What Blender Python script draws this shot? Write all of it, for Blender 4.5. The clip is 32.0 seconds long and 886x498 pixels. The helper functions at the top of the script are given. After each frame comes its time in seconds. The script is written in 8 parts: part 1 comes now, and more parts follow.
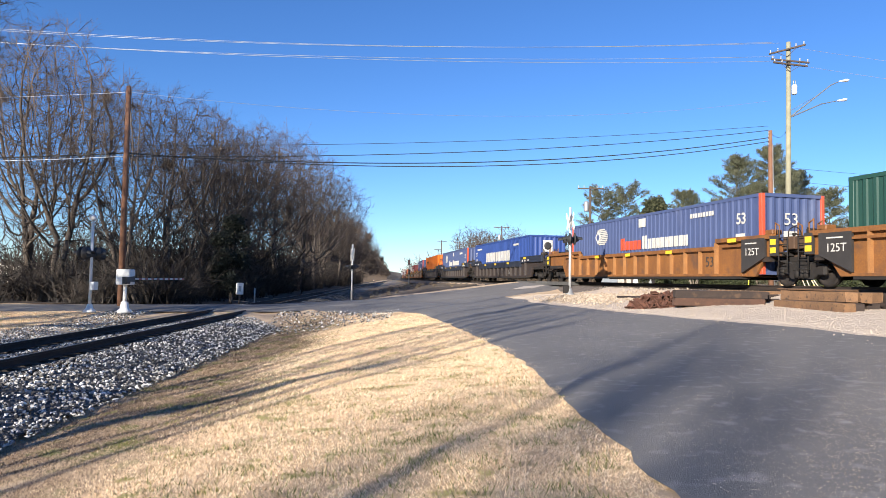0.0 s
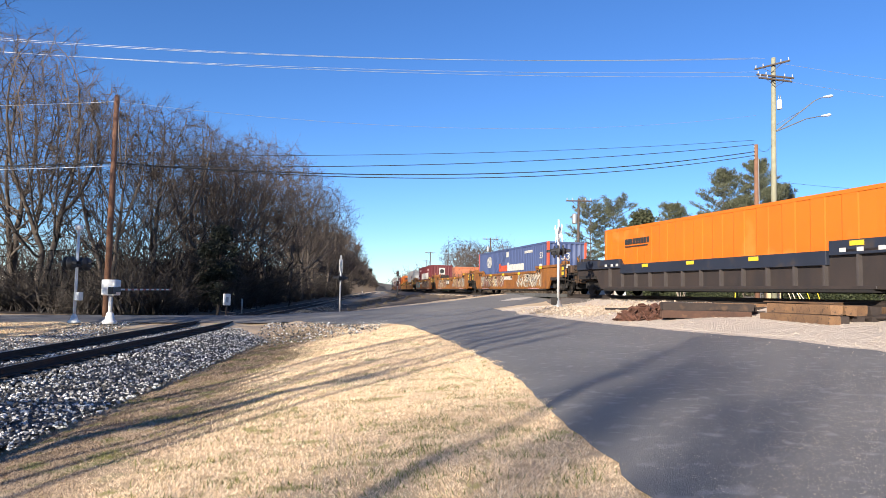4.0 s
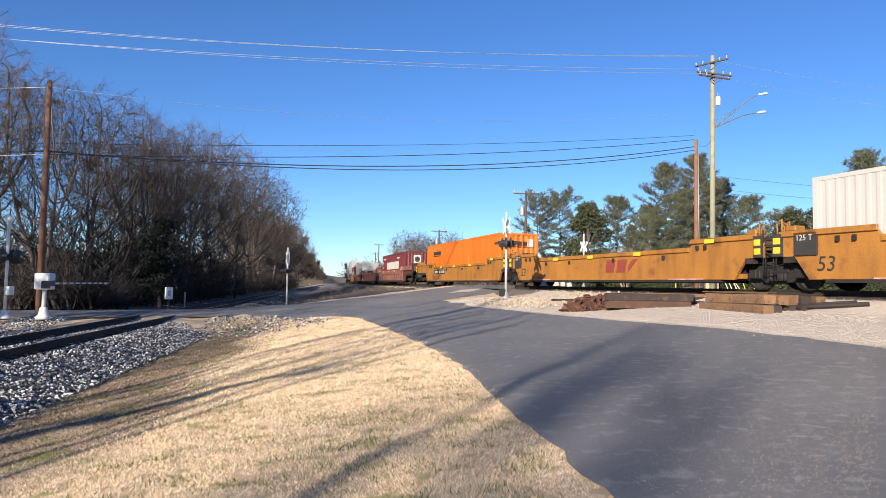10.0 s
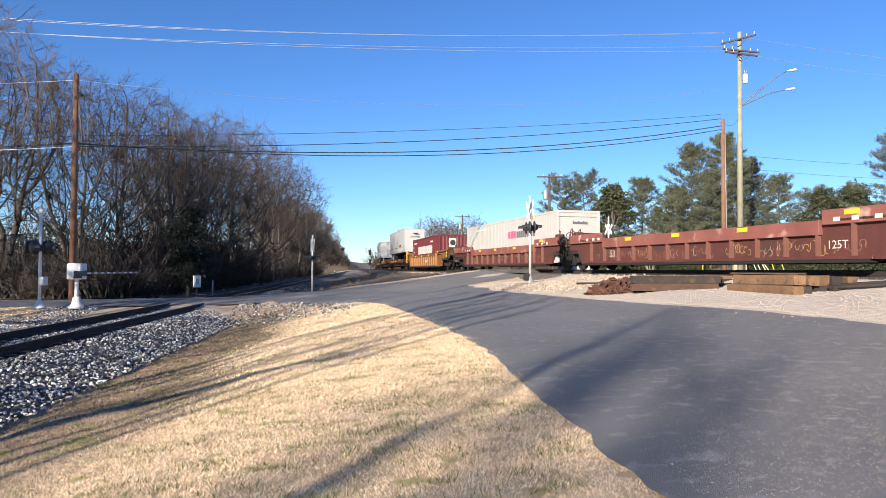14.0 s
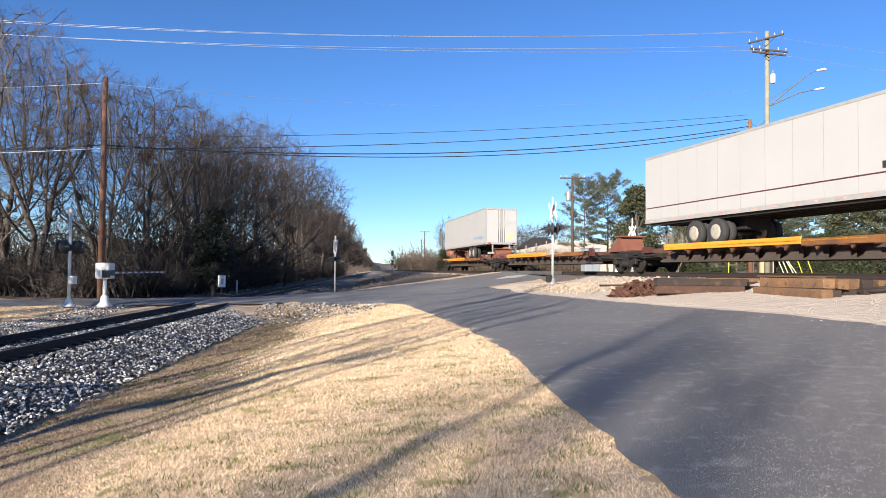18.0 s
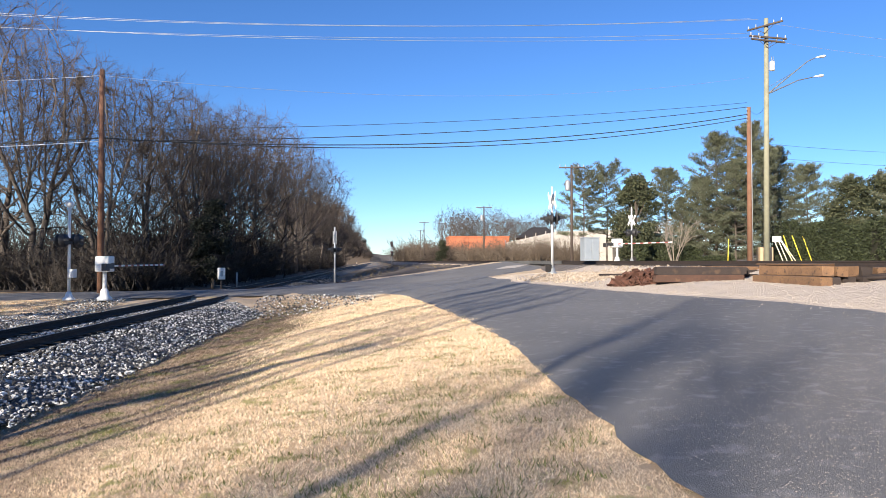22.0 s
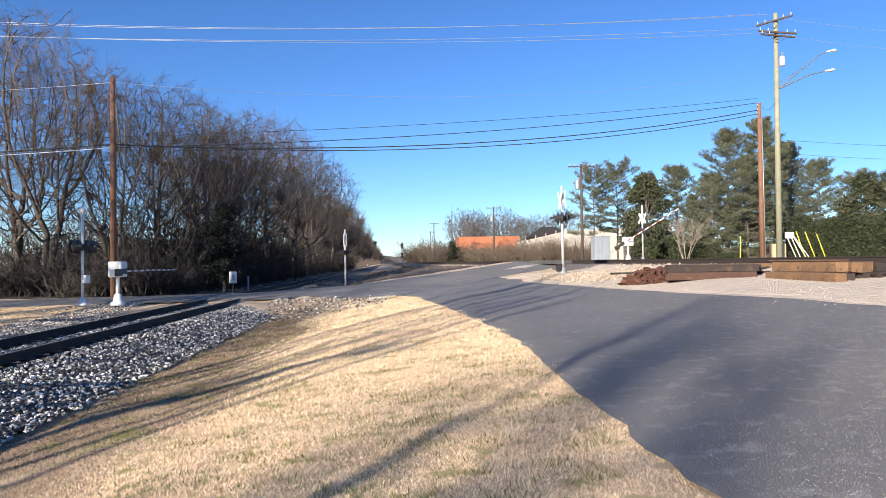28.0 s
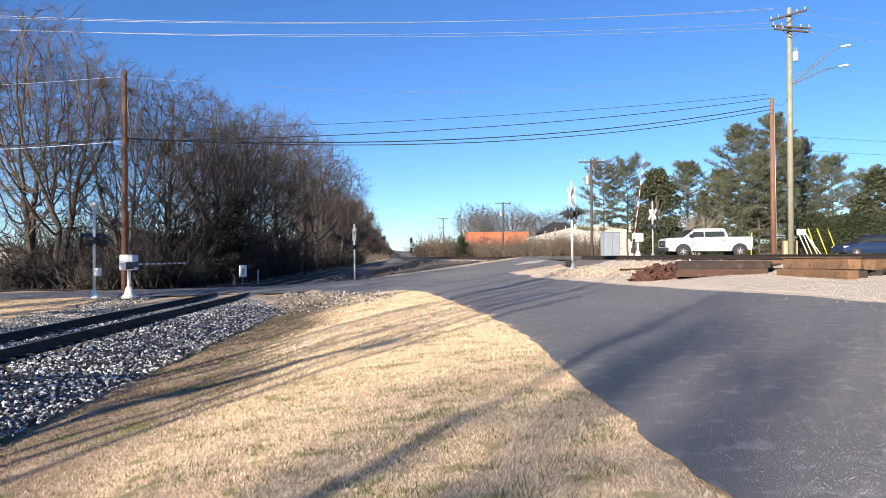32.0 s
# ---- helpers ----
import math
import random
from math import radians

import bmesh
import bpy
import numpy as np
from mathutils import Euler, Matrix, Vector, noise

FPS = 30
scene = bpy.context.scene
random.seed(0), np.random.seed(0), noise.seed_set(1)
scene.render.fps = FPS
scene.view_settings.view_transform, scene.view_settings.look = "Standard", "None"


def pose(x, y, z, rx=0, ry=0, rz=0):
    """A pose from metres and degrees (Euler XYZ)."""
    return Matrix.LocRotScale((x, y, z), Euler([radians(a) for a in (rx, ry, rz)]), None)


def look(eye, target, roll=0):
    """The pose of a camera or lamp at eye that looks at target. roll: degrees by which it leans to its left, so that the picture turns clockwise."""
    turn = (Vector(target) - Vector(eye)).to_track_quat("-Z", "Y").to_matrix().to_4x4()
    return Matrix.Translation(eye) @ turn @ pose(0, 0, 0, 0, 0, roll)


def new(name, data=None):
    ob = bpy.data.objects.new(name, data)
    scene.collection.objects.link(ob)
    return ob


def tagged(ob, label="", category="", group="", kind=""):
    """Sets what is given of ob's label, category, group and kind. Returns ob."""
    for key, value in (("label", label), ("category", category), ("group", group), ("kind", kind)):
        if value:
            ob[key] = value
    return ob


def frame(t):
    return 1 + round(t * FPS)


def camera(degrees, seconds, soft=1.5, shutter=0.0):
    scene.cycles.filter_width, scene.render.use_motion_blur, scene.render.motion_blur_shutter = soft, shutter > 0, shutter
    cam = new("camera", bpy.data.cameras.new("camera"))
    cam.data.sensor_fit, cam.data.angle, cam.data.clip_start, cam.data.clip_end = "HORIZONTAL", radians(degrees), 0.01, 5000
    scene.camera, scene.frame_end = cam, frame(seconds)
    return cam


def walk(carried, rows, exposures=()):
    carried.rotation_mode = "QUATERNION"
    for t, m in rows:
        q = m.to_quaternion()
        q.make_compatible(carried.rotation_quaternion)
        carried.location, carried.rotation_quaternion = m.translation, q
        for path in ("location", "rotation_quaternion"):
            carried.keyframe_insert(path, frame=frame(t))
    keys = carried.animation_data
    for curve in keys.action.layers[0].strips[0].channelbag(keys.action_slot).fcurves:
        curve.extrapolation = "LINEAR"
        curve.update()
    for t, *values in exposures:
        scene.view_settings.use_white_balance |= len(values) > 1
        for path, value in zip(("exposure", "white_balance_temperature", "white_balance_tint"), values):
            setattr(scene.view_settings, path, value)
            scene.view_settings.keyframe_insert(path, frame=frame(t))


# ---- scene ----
cam = camera(67.26, 32.0, 0.75)
EYE = 1.6
PATH = (
    (0.0, 92.644, -0.973, 1.430),
    (0.5, 92.695, -1.027, 1.131),
    (1.0, 92.726, -1.037, 0.900),
    (1.5, 92.818, -0.983, 0.715),
    (2.0, 92.978, -1.004, 0.620),
    (2.5, 93.251, -0.954, 0.640),
    (3.0, 93.503, -1.001, 0.691),
    (3.5, 93.658, -1.087, 0.649),
    (5.5, 93.586, -1.178, -0.459),
    (6.0, 93.551, -1.135, -0.613),
    (6.5, 93.492, -1.131, -0.782),
    (7.0, 93.378, -1.262, -1.172),
    (7.5, 93.239, -1.325, -1.861),
    (8.0, 93.076, -1.345, -2.766),
    (8.5, 92.999, -1.180, -3.504),
    (9.0, 92.970, -1.067, -3.916),
    (9.5, 93.016, -0.905, -4.039),
    (10.0, 93.050, -0.864, -3.949),
    (10.5, 92.993, -0.788, -3.818),
    (11.0, 92.796, -0.682, -3.650),
    (11.5, 92.530, -0.518, -3.412),
    (12.0, 92.225, -0.427, -3.124),
    (12.5, 91.946, -0.328, -2.813),
    (13.0, 91.788, -0.219, -2.452),
    (13.5, 91.721, -0.130, -2.173),
    (14.0, 91.751, -0.118, -1.887),
    (14.5, 91.730, -0.167, -1.550),
    (16.5, 91.457, -0.497, -0.215),
    (17.0, 91.577, -0.380, -0.071),
    (17.5, 91.739, -0.419, -0.024),
    (18.0, 91.846, -0.409, 0.010),
    (18.5, 91.838, -0.442, 0.026),
    (19.0, 91.740, -0.433, 0.057),
    (19.5, 91.546, -0.338, 0.080),
    (20.0, 91.347, -0.148, 0.083),
    (20.5, 91.159, -0.006, 0.092),
    (21.0, 91.077, -0.019, 0.016),
    (21.5, 91.039, 0.046, -0.019),
    (22.0, 91.033, 0.043, -0.026),
    (22.5, 91.000, 0.107, -0.004),
    (23.0, 90.958, 0.183, 0.003),
    (23.5, 90.913, 0.273, 0.064),
    (24.0, 90.882, 0.338, 0.142),
    (24.5, 90.908, 0.382, 0.222),
    (25.0, 90.965, 0.449, 0.345),
    (25.5, 91.008, 0.519, 0.444),
    (27.5, 91.092, 0.919, 0.768),
    (28.0, 91.124, 0.809, 0.865),
    (28.5, 91.198, 0.658, 0.979),
    (29.0, 91.245, 0.564, 1.081),
    (29.5, 91.209, 0.636, 1.221),
    (30.0, 91.093, 0.751, 1.350),
    (30.5, 90.961, 0.816, 1.422),
    (31.0, 90.822, 0.757, 1.509),
    (31.5, 90.755, 0.626, 1.565),
    (32.0, 90.704, 0.482, 1.644),
)

EXPOSURE = ((0.0, 1.05), (6.0, 1.03), (8.0, 0.95), (9.0, 0.88), (10.0, 0.90), (12.0, 1.0), (14.0, 1.02), (20.0, 1.0), (24.0, 1.05), (32.0, 1.05))
walk(cam, [(t, pose(0, 0, EYE, rx, ry, rz)) for t, rx, ry, rz in PATH], EXPOSURE)

# ---- world and sun ----
SUN_TO = Vector((0.478, 0.812, -0.332)).normalized()
world = bpy.data.worlds.new("sky")
scene.world = world
world.use_nodes = True
wn = world.node_tree.nodes
sky = wn.new("ShaderNodeTexSky")
sky.sky_type = "NISHITA"
sky.sun_disc = False
sky.sun_elevation = math.asin(-SUN_TO.z)
sky.sun_rotation = math.atan2(-SUN_TO.x, -SUN_TO.y)
sky.air_density, sky.dust_density, sky.ozone_density = 0.9, 0.05, 6.0
wn["Background"].inputs[1].default_value = 0.072
tint = wn.new("ShaderNodeHueSaturation")
tint.inputs["Hue"].default_value = 0.507
tint.inputs["Saturation"].default_value, tint.inputs["Value"].default_value = 1.08, 1.24
world.node_tree.links.new(sky.outputs[0], tint.inputs["Color"])
world.node_tree.links.new(tint.outputs[0], wn["Background"].inputs[0])
sun = new("sun", bpy.data.lights.new("sun", "SUN"))
sun.data.energy, sun.data.angle, sun.data.color = 5.0, radians(0.53), (1.0, 0.9, 0.76)
sun.matrix_world = look((0, 0, 40), Vector((0, 0, 40)) + SUN_TO)

# ---- materials ----
MATS = {}


def mat(name, c1, c2=None, scale=3.0, rough=0.8, bump=0.0, metal=0.0, fine=60.0, spots=None, spot_scale=0.7, spot_at=0.58, coord="Object", rand=0.0, streak=None):
    """A procedural surface: two tones mixed by a broad and a fine noise, with optional stains and fine relief."""
    if name in MATS:
        return MATS[name]
    m = bpy.data.materials.new(name)
    m.use_nodes = True
    MATS[name] = m
    n, l = m.node_tree.nodes, m.node_tree.links
    b = n["Principled BSDF"]
    b.inputs["Roughness"].default_value = rough
    b.inputs["Metallic"].default_value = metal
    tc = n.new("ShaderNodeTexCoord")
    c2 = c2 or tuple(x * 0.75 for x in c1)
    big, small = n.new("ShaderNodeTexNoise"), n.new("ShaderNodeTexNoise")
    big.inputs["Scale"].default_value, small.inputs["Scale"].default_value = scale, fine
    big.inputs["Detail"].default_value, small.inputs["Detail"].default_value = 5, 3
    add = n.new("ShaderNodeMath")
    add.operation = "ADD"
    half = n.new("ShaderNodeMath")
    half.operation = "MULTIPLY"
    half.inputs[1].default_value = 0.5
    for q in (big, small):
        l.new(tc.outputs[coord], q.inputs["Vector"])
    l.new(big.outputs[0], add.inputs[0])
    l.new(small.outputs[0], add.inputs[1])
    l.new(add.outputs[0], half.inputs[0])
    ramp = n.new("ShaderNodeMapRange")
    ramp.inputs[1].default_value, ramp.inputs[2].default_value = 0.36, 0.64
    l.new(half.outputs[0], ramp.inputs[0])
    mix = n.new("ShaderNodeMix")
    mix.data_type = "RGBA"
    l.new(ramp.outputs[0], mix.inputs[0])
    mix.inputs[6].default_value, mix.inputs[7].default_value = (*c1, 1), (*c2, 1)
    out = mix.outputs[2]
    if spots:
        st = n.new("ShaderNodeTexNoise")
        st.inputs["Scale"].default_value, st.inputs["Detail"].default_value = spot_scale, 8
        l.new(tc.outputs[coord], st.inputs["Vector"])
        sr = n.new("ShaderNodeMapRange")
        sr.inputs[1].default_value, sr.inputs[2].default_value = spot_at, spot_at + 0.12
        l.new(st.outputs[0], sr.inputs[0])
        mx = n.new("ShaderNodeMix")
        mx.data_type = "RGBA"
        l.new(sr.outputs[0], mx.inputs[0])
        l.new(out, mx.inputs[6])
        mx.inputs[7].default_value = (*spots, 1)
        out = mx.outputs[2]
    if streak:
        mp, st, sr, mx = n.new("ShaderNodeMapping"), n.new("ShaderNodeTexNoise"), n.new("ShaderNodeMapRange"), n.new("ShaderNodeMix")
        mp.inputs["Scale"].default_value = (1.7, 1.7, 0.3)
        st.inputs["Scale"].default_value, st.inputs["Detail"].default_value = 1.6, 7
        sr.inputs[1].default_value, sr.inputs[2].default_value, sr.inputs[4].default_value = 0.45, 0.75, 0.5
        mx.data_type = "RGBA"
        l.new(tc.outputs[coord], mp.inputs["Vector"])
        l.new(mp.outputs[0], st.inputs["Vector"])
        l.new(st.outputs[0], sr.inputs[0])
        l.new(sr.outputs[0], mx.inputs[0])
        l.new(out, mx.inputs[6])
        mx.inputs[7].default_value = (*streak, 1)
        out = mx.outputs[2]
    if rand:
        oi, hv, mr = n.new("ShaderNodeObjectInfo"), n.new("ShaderNodeHueSaturation"), n.new("ShaderNodeMapRange")
        mr.inputs[3].default_value, mr.inputs[4].default_value = 1 - rand, 1 + rand
        l.new(oi.outputs["Random"], mr.inputs[0])
        l.new(mr.outputs[0], hv.inputs["Value"])
        l.new(out, hv.inputs["Color"])
        out = hv.outputs[0]
    l.new(out, b.inputs["Base Color"])
    if bump:
        bp = n.new("ShaderNodeBump")
        bp.inputs["Strength"].default_value, bp.inputs["Distance"].default_value = bump, 0.03
        l.new(half.outputs[0], bp.inputs["Height"])
        l.new(bp.outputs[0], b.inputs["Normal"])
    return m


def island_mat(name, c1, c2, c3, rough=0.8, patches=()):
    """Pieces of one mesh, each with its own tone."""
    if name in MATS:
        return MATS[name]
    m = bpy.data.materials.new(name)
    m.use_nodes = True
    MATS[name] = m
    n, l = m.node_tree.nodes, m.node_tree.links
    b = n["Principled BSDF"]
    b.inputs["Roughness"].default_value = rough
    g, r = n.new("ShaderNodeNewGeometry"), n.new("ShaderNodeValToRGB")
    r.color_ramp.elements[0].color, r.color_ramp.elements[1].color = (*c1, 1), (*c3, 1)
    e = r.color_ramp.elements.new(0.5)
    e.color = (*c2, 1)
    l.new(g.outputs["Random Per Island"], r.inputs[0])
    out = r.outputs[0]
    for colour, scale, at, wide in patches:
        tc, nz, mr, mx = n.new("ShaderNodeTexCoord"), n.new("ShaderNodeTexNoise"), n.new("ShaderNodeMapRange"), n.new("ShaderNodeMix")
        nz.inputs["Scale"].default_value, nz.inputs["Detail"].default_value = scale, 6
        mr.inputs[1].default_value, mr.inputs[2].default_value, mr.inputs[4].default_value = at, at + wide, 0.8
        mx.data_type = "RGBA"
        l.new(tc.outputs["Object"], nz.inputs["Vector"])
        l.new(nz.outputs[0], mr.inputs[0])
        l.new(mr.outputs[0], mx.inputs[0])
        l.new(out, mx.inputs[6])
        mx.inputs[7].default_value = (*colour, 1)
        out = mx.outputs[2]
    l.new(out, b.inputs["Base Color"])
    return m


# ---- mesh helpers ----
def box(bm, x0, x1, y0, y1, z0, z1, bevel=0.0):
    vs = [bm.verts.new(p) for p in ((x0, y0, z0), (x1, y0, z0), (x1, y1, z0), (x0, y1, z0), (x0, y0, z1), (x1, y0, z1), (x1, y1, z1), (x0, y1, z1))]
    fs = [bm.faces.new([vs[i] for i in q]) for q in ((3, 2, 1, 0), (4, 5, 6, 7), (0, 1, 5, 4), (1, 2, 6, 5), (2, 3, 7, 6), (3, 0, 4, 7))]
    if bevel:
        bmesh.ops.bevel(bm, geom=list({e for f in fs for e in f.edges}), offset=bevel, segments=1, affect="EDGES")
    return vs


def prism(bm, pts, y0, y1):
    """A profile in x and z, pushed from y0 to y1."""
    a, b = [bm.verts.new((x, y0, z)) for x, z in pts], [bm.verts.new((x, y1, z)) for x, z in pts]
    n = len(pts)
    bm.faces.new(a)
    bm.faces.new(b[::-1])
    for i in range(n):
        bm.faces.new((a[i], b[i], b[(i + 1) % n], a[(i + 1) % n]))


def rod(bm, p, q, r0, r1=None, n=8, caps=True):
    """A tapered round bar from p to q."""
    p, q = Vector(p), Vector(q)
    r1 = r0 if r1 is None else r1
    d = (q - p).normalized()
    u = d.orthogonal().normalized()
    w = d.cross(u)
    rings = []
    for c, r in ((p, r0), (q, r1)):
        rings.append([bm.verts.new(c + (u * math.cos(k * 2 * math.pi / n) + w * math.sin(k * 2 * math.pi / n)) * r) for k in range(n)])
    for k in range(n):
        bm.faces.new((rings[0][k], rings[0][(k + 1) % n], rings[1][(k + 1) % n], rings[1][k])).smooth = n > 5
    if caps:
        bm.faces.new(rings[0][::-1])
        bm.faces.new(rings[1])


def lathe(bm, prof, m=Matrix(), n=16):
    """A profile of (radius, height) turned about z, placed by m."""
    rings = [[bm.verts.new(m @ Vector((r * math.cos(k * 2 * math.pi / n), r * math.sin(k * 2 * math.pi / n), z))) for k in range(n)] for r, z in prof]
    for a, b in zip(rings, rings[1:]):
        for k in range(n):
            bm.faces.new((a[k], a[(k + 1) % n], b[(k + 1) % n], b[k])).smooth = True
    bm.faces.new(rings[0][::-1])
    bm.faces.new(rings[-1])


def part(name, bm, material, parent=None, label="", m=None):
    """Links a bmesh as one mesh object under a thing or a part."""
    if isinstance(bm, bpy.types.Mesh):
        me = bm
    else:
        bmesh.ops.recalc_face_normals(bm, faces=bm.faces)
        me = bpy.data.meshes.new(name)
        bm.to_mesh(me)
        bm.free()
        me.materials.append(material)
    ob = new(name, me)
    ob.parent = parent
    if m is not None:
        ob.matrix_basis = m
    if label:
        ob["label"] = label
    return ob


def raw(name, verts, faces, material, smooth=False):
    me = bpy.data.meshes.new(name)
    me.from_pydata(verts, [], faces)
    me.materials.append(material)
    if smooth:
        me.polygons.foreach_set("use_smooth", [True] * len(me.polygons))
    me.update()
    return me


def thing(name, label, category, m=None, group="", kind=""):
    ob = new(name)
    ob.empty_display_size = 0.3
    if m is not None:
        ob.matrix_basis = m
    return tagged(ob, label, category, group, kind)


def writing(name, text, size, material, parent, m, label="", shear=0.0, bold=0.0):
    cu = bpy.data.curves.new(name, "FONT")
    cu.body, cu.size, cu.align_x, cu.align_y, cu.extrude, cu.shear, cu.offset = text, size, "CENTER", "CENTER", 0.002, shear, bold
    cu.resolution_u = 3
    tmp = bpy.data.objects.new(name, cu)
    scene.collection.objects.link(tmp)
    me = bpy.data.meshes.new_from_object(tmp.evaluated_get(bpy.context.evaluated_depsgraph_get()))
    bpy.data.objects.remove(tmp)
    me.materials.clear()
    me.materials.append(material)
    return part(name, me, material, parent, label, m)


# ---- the plan: two tracks, the road between them, the crossing street ----
V = 17.426
TH0, KAP, S_END = radians(-14.457), 0.0016, 95.0
NX0, NY0 = 9.145, 28.92


def near_line(s):
    """A place and heading on the main track's near edge, s metres along it."""
    c = min(max(s, -70.0), S_END)
    th = TH0 + KAP * c
    x = NX0 + (math.cos(TH0) - math.cos(th)) / KAP
    y = NY0 + (math.sin(th) - math.sin(TH0)) / KAP
    return x + (s - c) * math.sin(th), y + (s - c) * math.cos(th), th


def main_line(s, off=0.0):
    """off: metres to the right of the track's centre, seen along s."""
    x, y, th = near_line(s)
    return x + (1.3 + off) * math.cos(th), y - (1.3 + off) * math.sin(th), th


RAIL_MAIN, RAIL_LEFT = 1.6, 0.07
MAIN = np.array([main_line(s)[:2] for s in np.arange(-400, 1200, 2.0)])
LEFT_P, LEFT_D = np.array((-8.1 - 0.72, 12.2)), np.array((math.sin(radians(-5.4)), math.cos(radians(-5.4))))


def d_left(x, y):
    return (x - LEFT_P[0]) * LEFT_D[1] - (y - LEFT_P[1]) * LEFT_D[0]


SM = np.arange(-400, 1200, 2.0)
MAIN_T = np.array([main_line(s)[2] for s in SM])


def d_main(x, y):
    """Metres from the main track's centre, positive on the near side."""
    x, y = np.atleast_1d(np.asarray(x, float)), np.atleast_1d(np.asarray(y, float))
    i = np.clip(np.searchsorted(MAIN[:, 1], y), 0, len(SM) - 1)
    for _ in range(3):
        along = (x - MAIN[i, 0]) * np.sin(MAIN_T[i]) + (y - MAIN[i, 1]) * np.cos(MAIN_T[i])
        i = np.clip(i + np.rint(along / 2).astype(int), 0, len(SM) - 1)
    return -((x - MAIN[i, 0]) * np.cos(MAIN_T[i]) - (y - MAIN[i, 1]) * np.sin(MAIN_T[i]))


# the crossing street's centre line: from the left, over both tracks
ST_X = np.array((-90.0, -40, -24, -9.5, -3, 2.2, 6.4, 12, 22, 90))
ST_Y = np.array((31.0, 31.5, 32, 33.5, 36.2, 40.0, 43.4, 46.0, 46.2, 46.0))
ST_Z = np.array((-0.15, -0.12, -0.1, 0.09, 0.45, 1.05, 1.59, 1.5, 1.35, 1.3))


def street(x, y):
    """Distance from the crossing street's centre line and its height there."""
    best = np.full(np.shape(x), 1e9)
    z = np.zeros(np.shape(x))
    for k in range(len(ST_X) - 1):
        ax, ay, bx, by = ST_X[k], ST_Y[k], ST_X[k + 1], ST_Y[k + 1]
        L2 = (bx - ax) ** 2 + (by - ay) ** 2
        u = np.clip(((x - ax) * (bx - ax) + (y - ay) * (by - ay)) / L2, 0, 1)
        d = np.hypot(x - ax - u * (bx - ax), y - ay - u * (by - ay))
        zz = ST_Z[k] + u * (ST_Z[k + 1] - ST_Z[k])
        z = np.where(d < best, zz, z)
        best = np.minimum(best, d)
    return best, z


def smooth(a, b, v):
    u = np.clip((v - a) / (b - a), 0, 1)
    return u * u * (3 - 2 * u)


def height(x, y):
    x, y = np.atleast_1d(np.asarray(x, float)), np.atleast_1d(np.asarray(y, float))
    dm, dl = d_main(x, y), d_left(x, y)
    right = np.interp(dm, (-60, -12, -3.2, -1.9, 1.9, 3.2, 5.5, 7, 10, 14, 18, 40), (1.1, 1.25, 1.2, 1.38, 1.38, 1.02, 0.93, 0.75, 0.5, 0.3, 0.02, -0.2))
    left = np.interp(dl, (-140, -70, -40, -9, -5, -3.2, -1.5, 1.5, 2.9, 4.2, 6.4, 9.5, 14), (7.5, 5.0, 0.4, -0.1, -0.2, -0.45, -0.12, -0.12, -0.42, -0.36, 0.08, 0.55, 2.5))
    k = 0.12
    z = -k * np.logaddexp(-right / k, -left / k)
    ds, zs = street(x, y)
    w = 1 - smooth(4.0, 8.5, ds)
    return z * (1 - w) + (zs - 0.02) * w


def sheet(name, xs, ys_of, lift, material, label, category, edge_noise=0.0):
    """A strip that lies on the ground: rows of (x0, x1) at each y, with the ground's height."""
    verts, faces, nx = [], [], 17
    for j, (y, x0, x1) in enumerate(ys_of):
        if edge_noise:
            x0 += edge_noise * noise.noise(Vector((x0, y * 2.3, 3)))
            x1 += edge_noise * noise.noise(Vector((x1, y * 1.7, 7)))
        t = np.linspace(0, 1, nx)
        x = x0 + (x1 - x0) * t
        z = height(x, np.full(nx, y)) + lift
        z[0] -= lift + 0.02
        z[-1] -= lift + 0.02
        verts += [(float(a), float(y), float(c)) for a, c in zip(x, z)]
        if j:
            o = (j - 1) * nx
            faces += [(o + i, o + i + 1, o + nx + i + 1, o + nx + i) for i in range(nx - 1)]
    return tagged(new(name, raw(name, verts, faces, material, True)), label, category, kind="structure")


M_GRASS = mat("dormant_grass", (0.62, 0.465, 0.31), (0.45, 0.33, 0.215), 0.9, 0.95, 0.5, fine=60, spots=(0.26, 0.25, 0.10), spot_scale=1.3, spot_at=0.63)
M_ASPHALT = mat("asphalt", (0.19, 0.181, 0.173), (0.145, 0.138, 0.133), 0.5, 0.8, 0.9, fine=110, spots=(0.235, 0.225, 0.217), spot_scale=5.0, spot_at=0.56)
M_GRAVEL = mat("pale_gravel", (0.54, 0.455, 0.375), (0.43, 0.355, 0.29), 2.0, 0.9, 0.7, fine=28)
M_BALLAST = mat("ballast", (0.13, 0.13, 0.13), (0.035, 0.035, 0.038), 3.0, 0.85, 1.0, fine=22)
M_DIRT = mat("dirt", (0.52, 0.41, 0.30), (0.36, 0.28, 0.20), 1.6, 0.95, 0.6, fine=40, spots=(0.24, 0.22, 0.10), spot_scale=1.4, spot_at=0.57)
# rust, darkened to hold the shade on the rails' sides
M_RUST_SHADE = mat("shaded_rusty_steel", (0.036, 0.023, 0.018), (0.017, 0.013, 0.012), 8, 0.8, 0.2)
M_RAILTOP = mat("polished_rail_head", (0.55, 0.55, 0.56), (0.42, 0.40, 0.39), 6, 0.28, 0.0, metal=1.0)
M_TIE = mat("creosoted_wood", (0.05, 0.038, 0.03), (0.024, 0.02, 0.017), 5, 0.9, 0.5, rand=0.35)


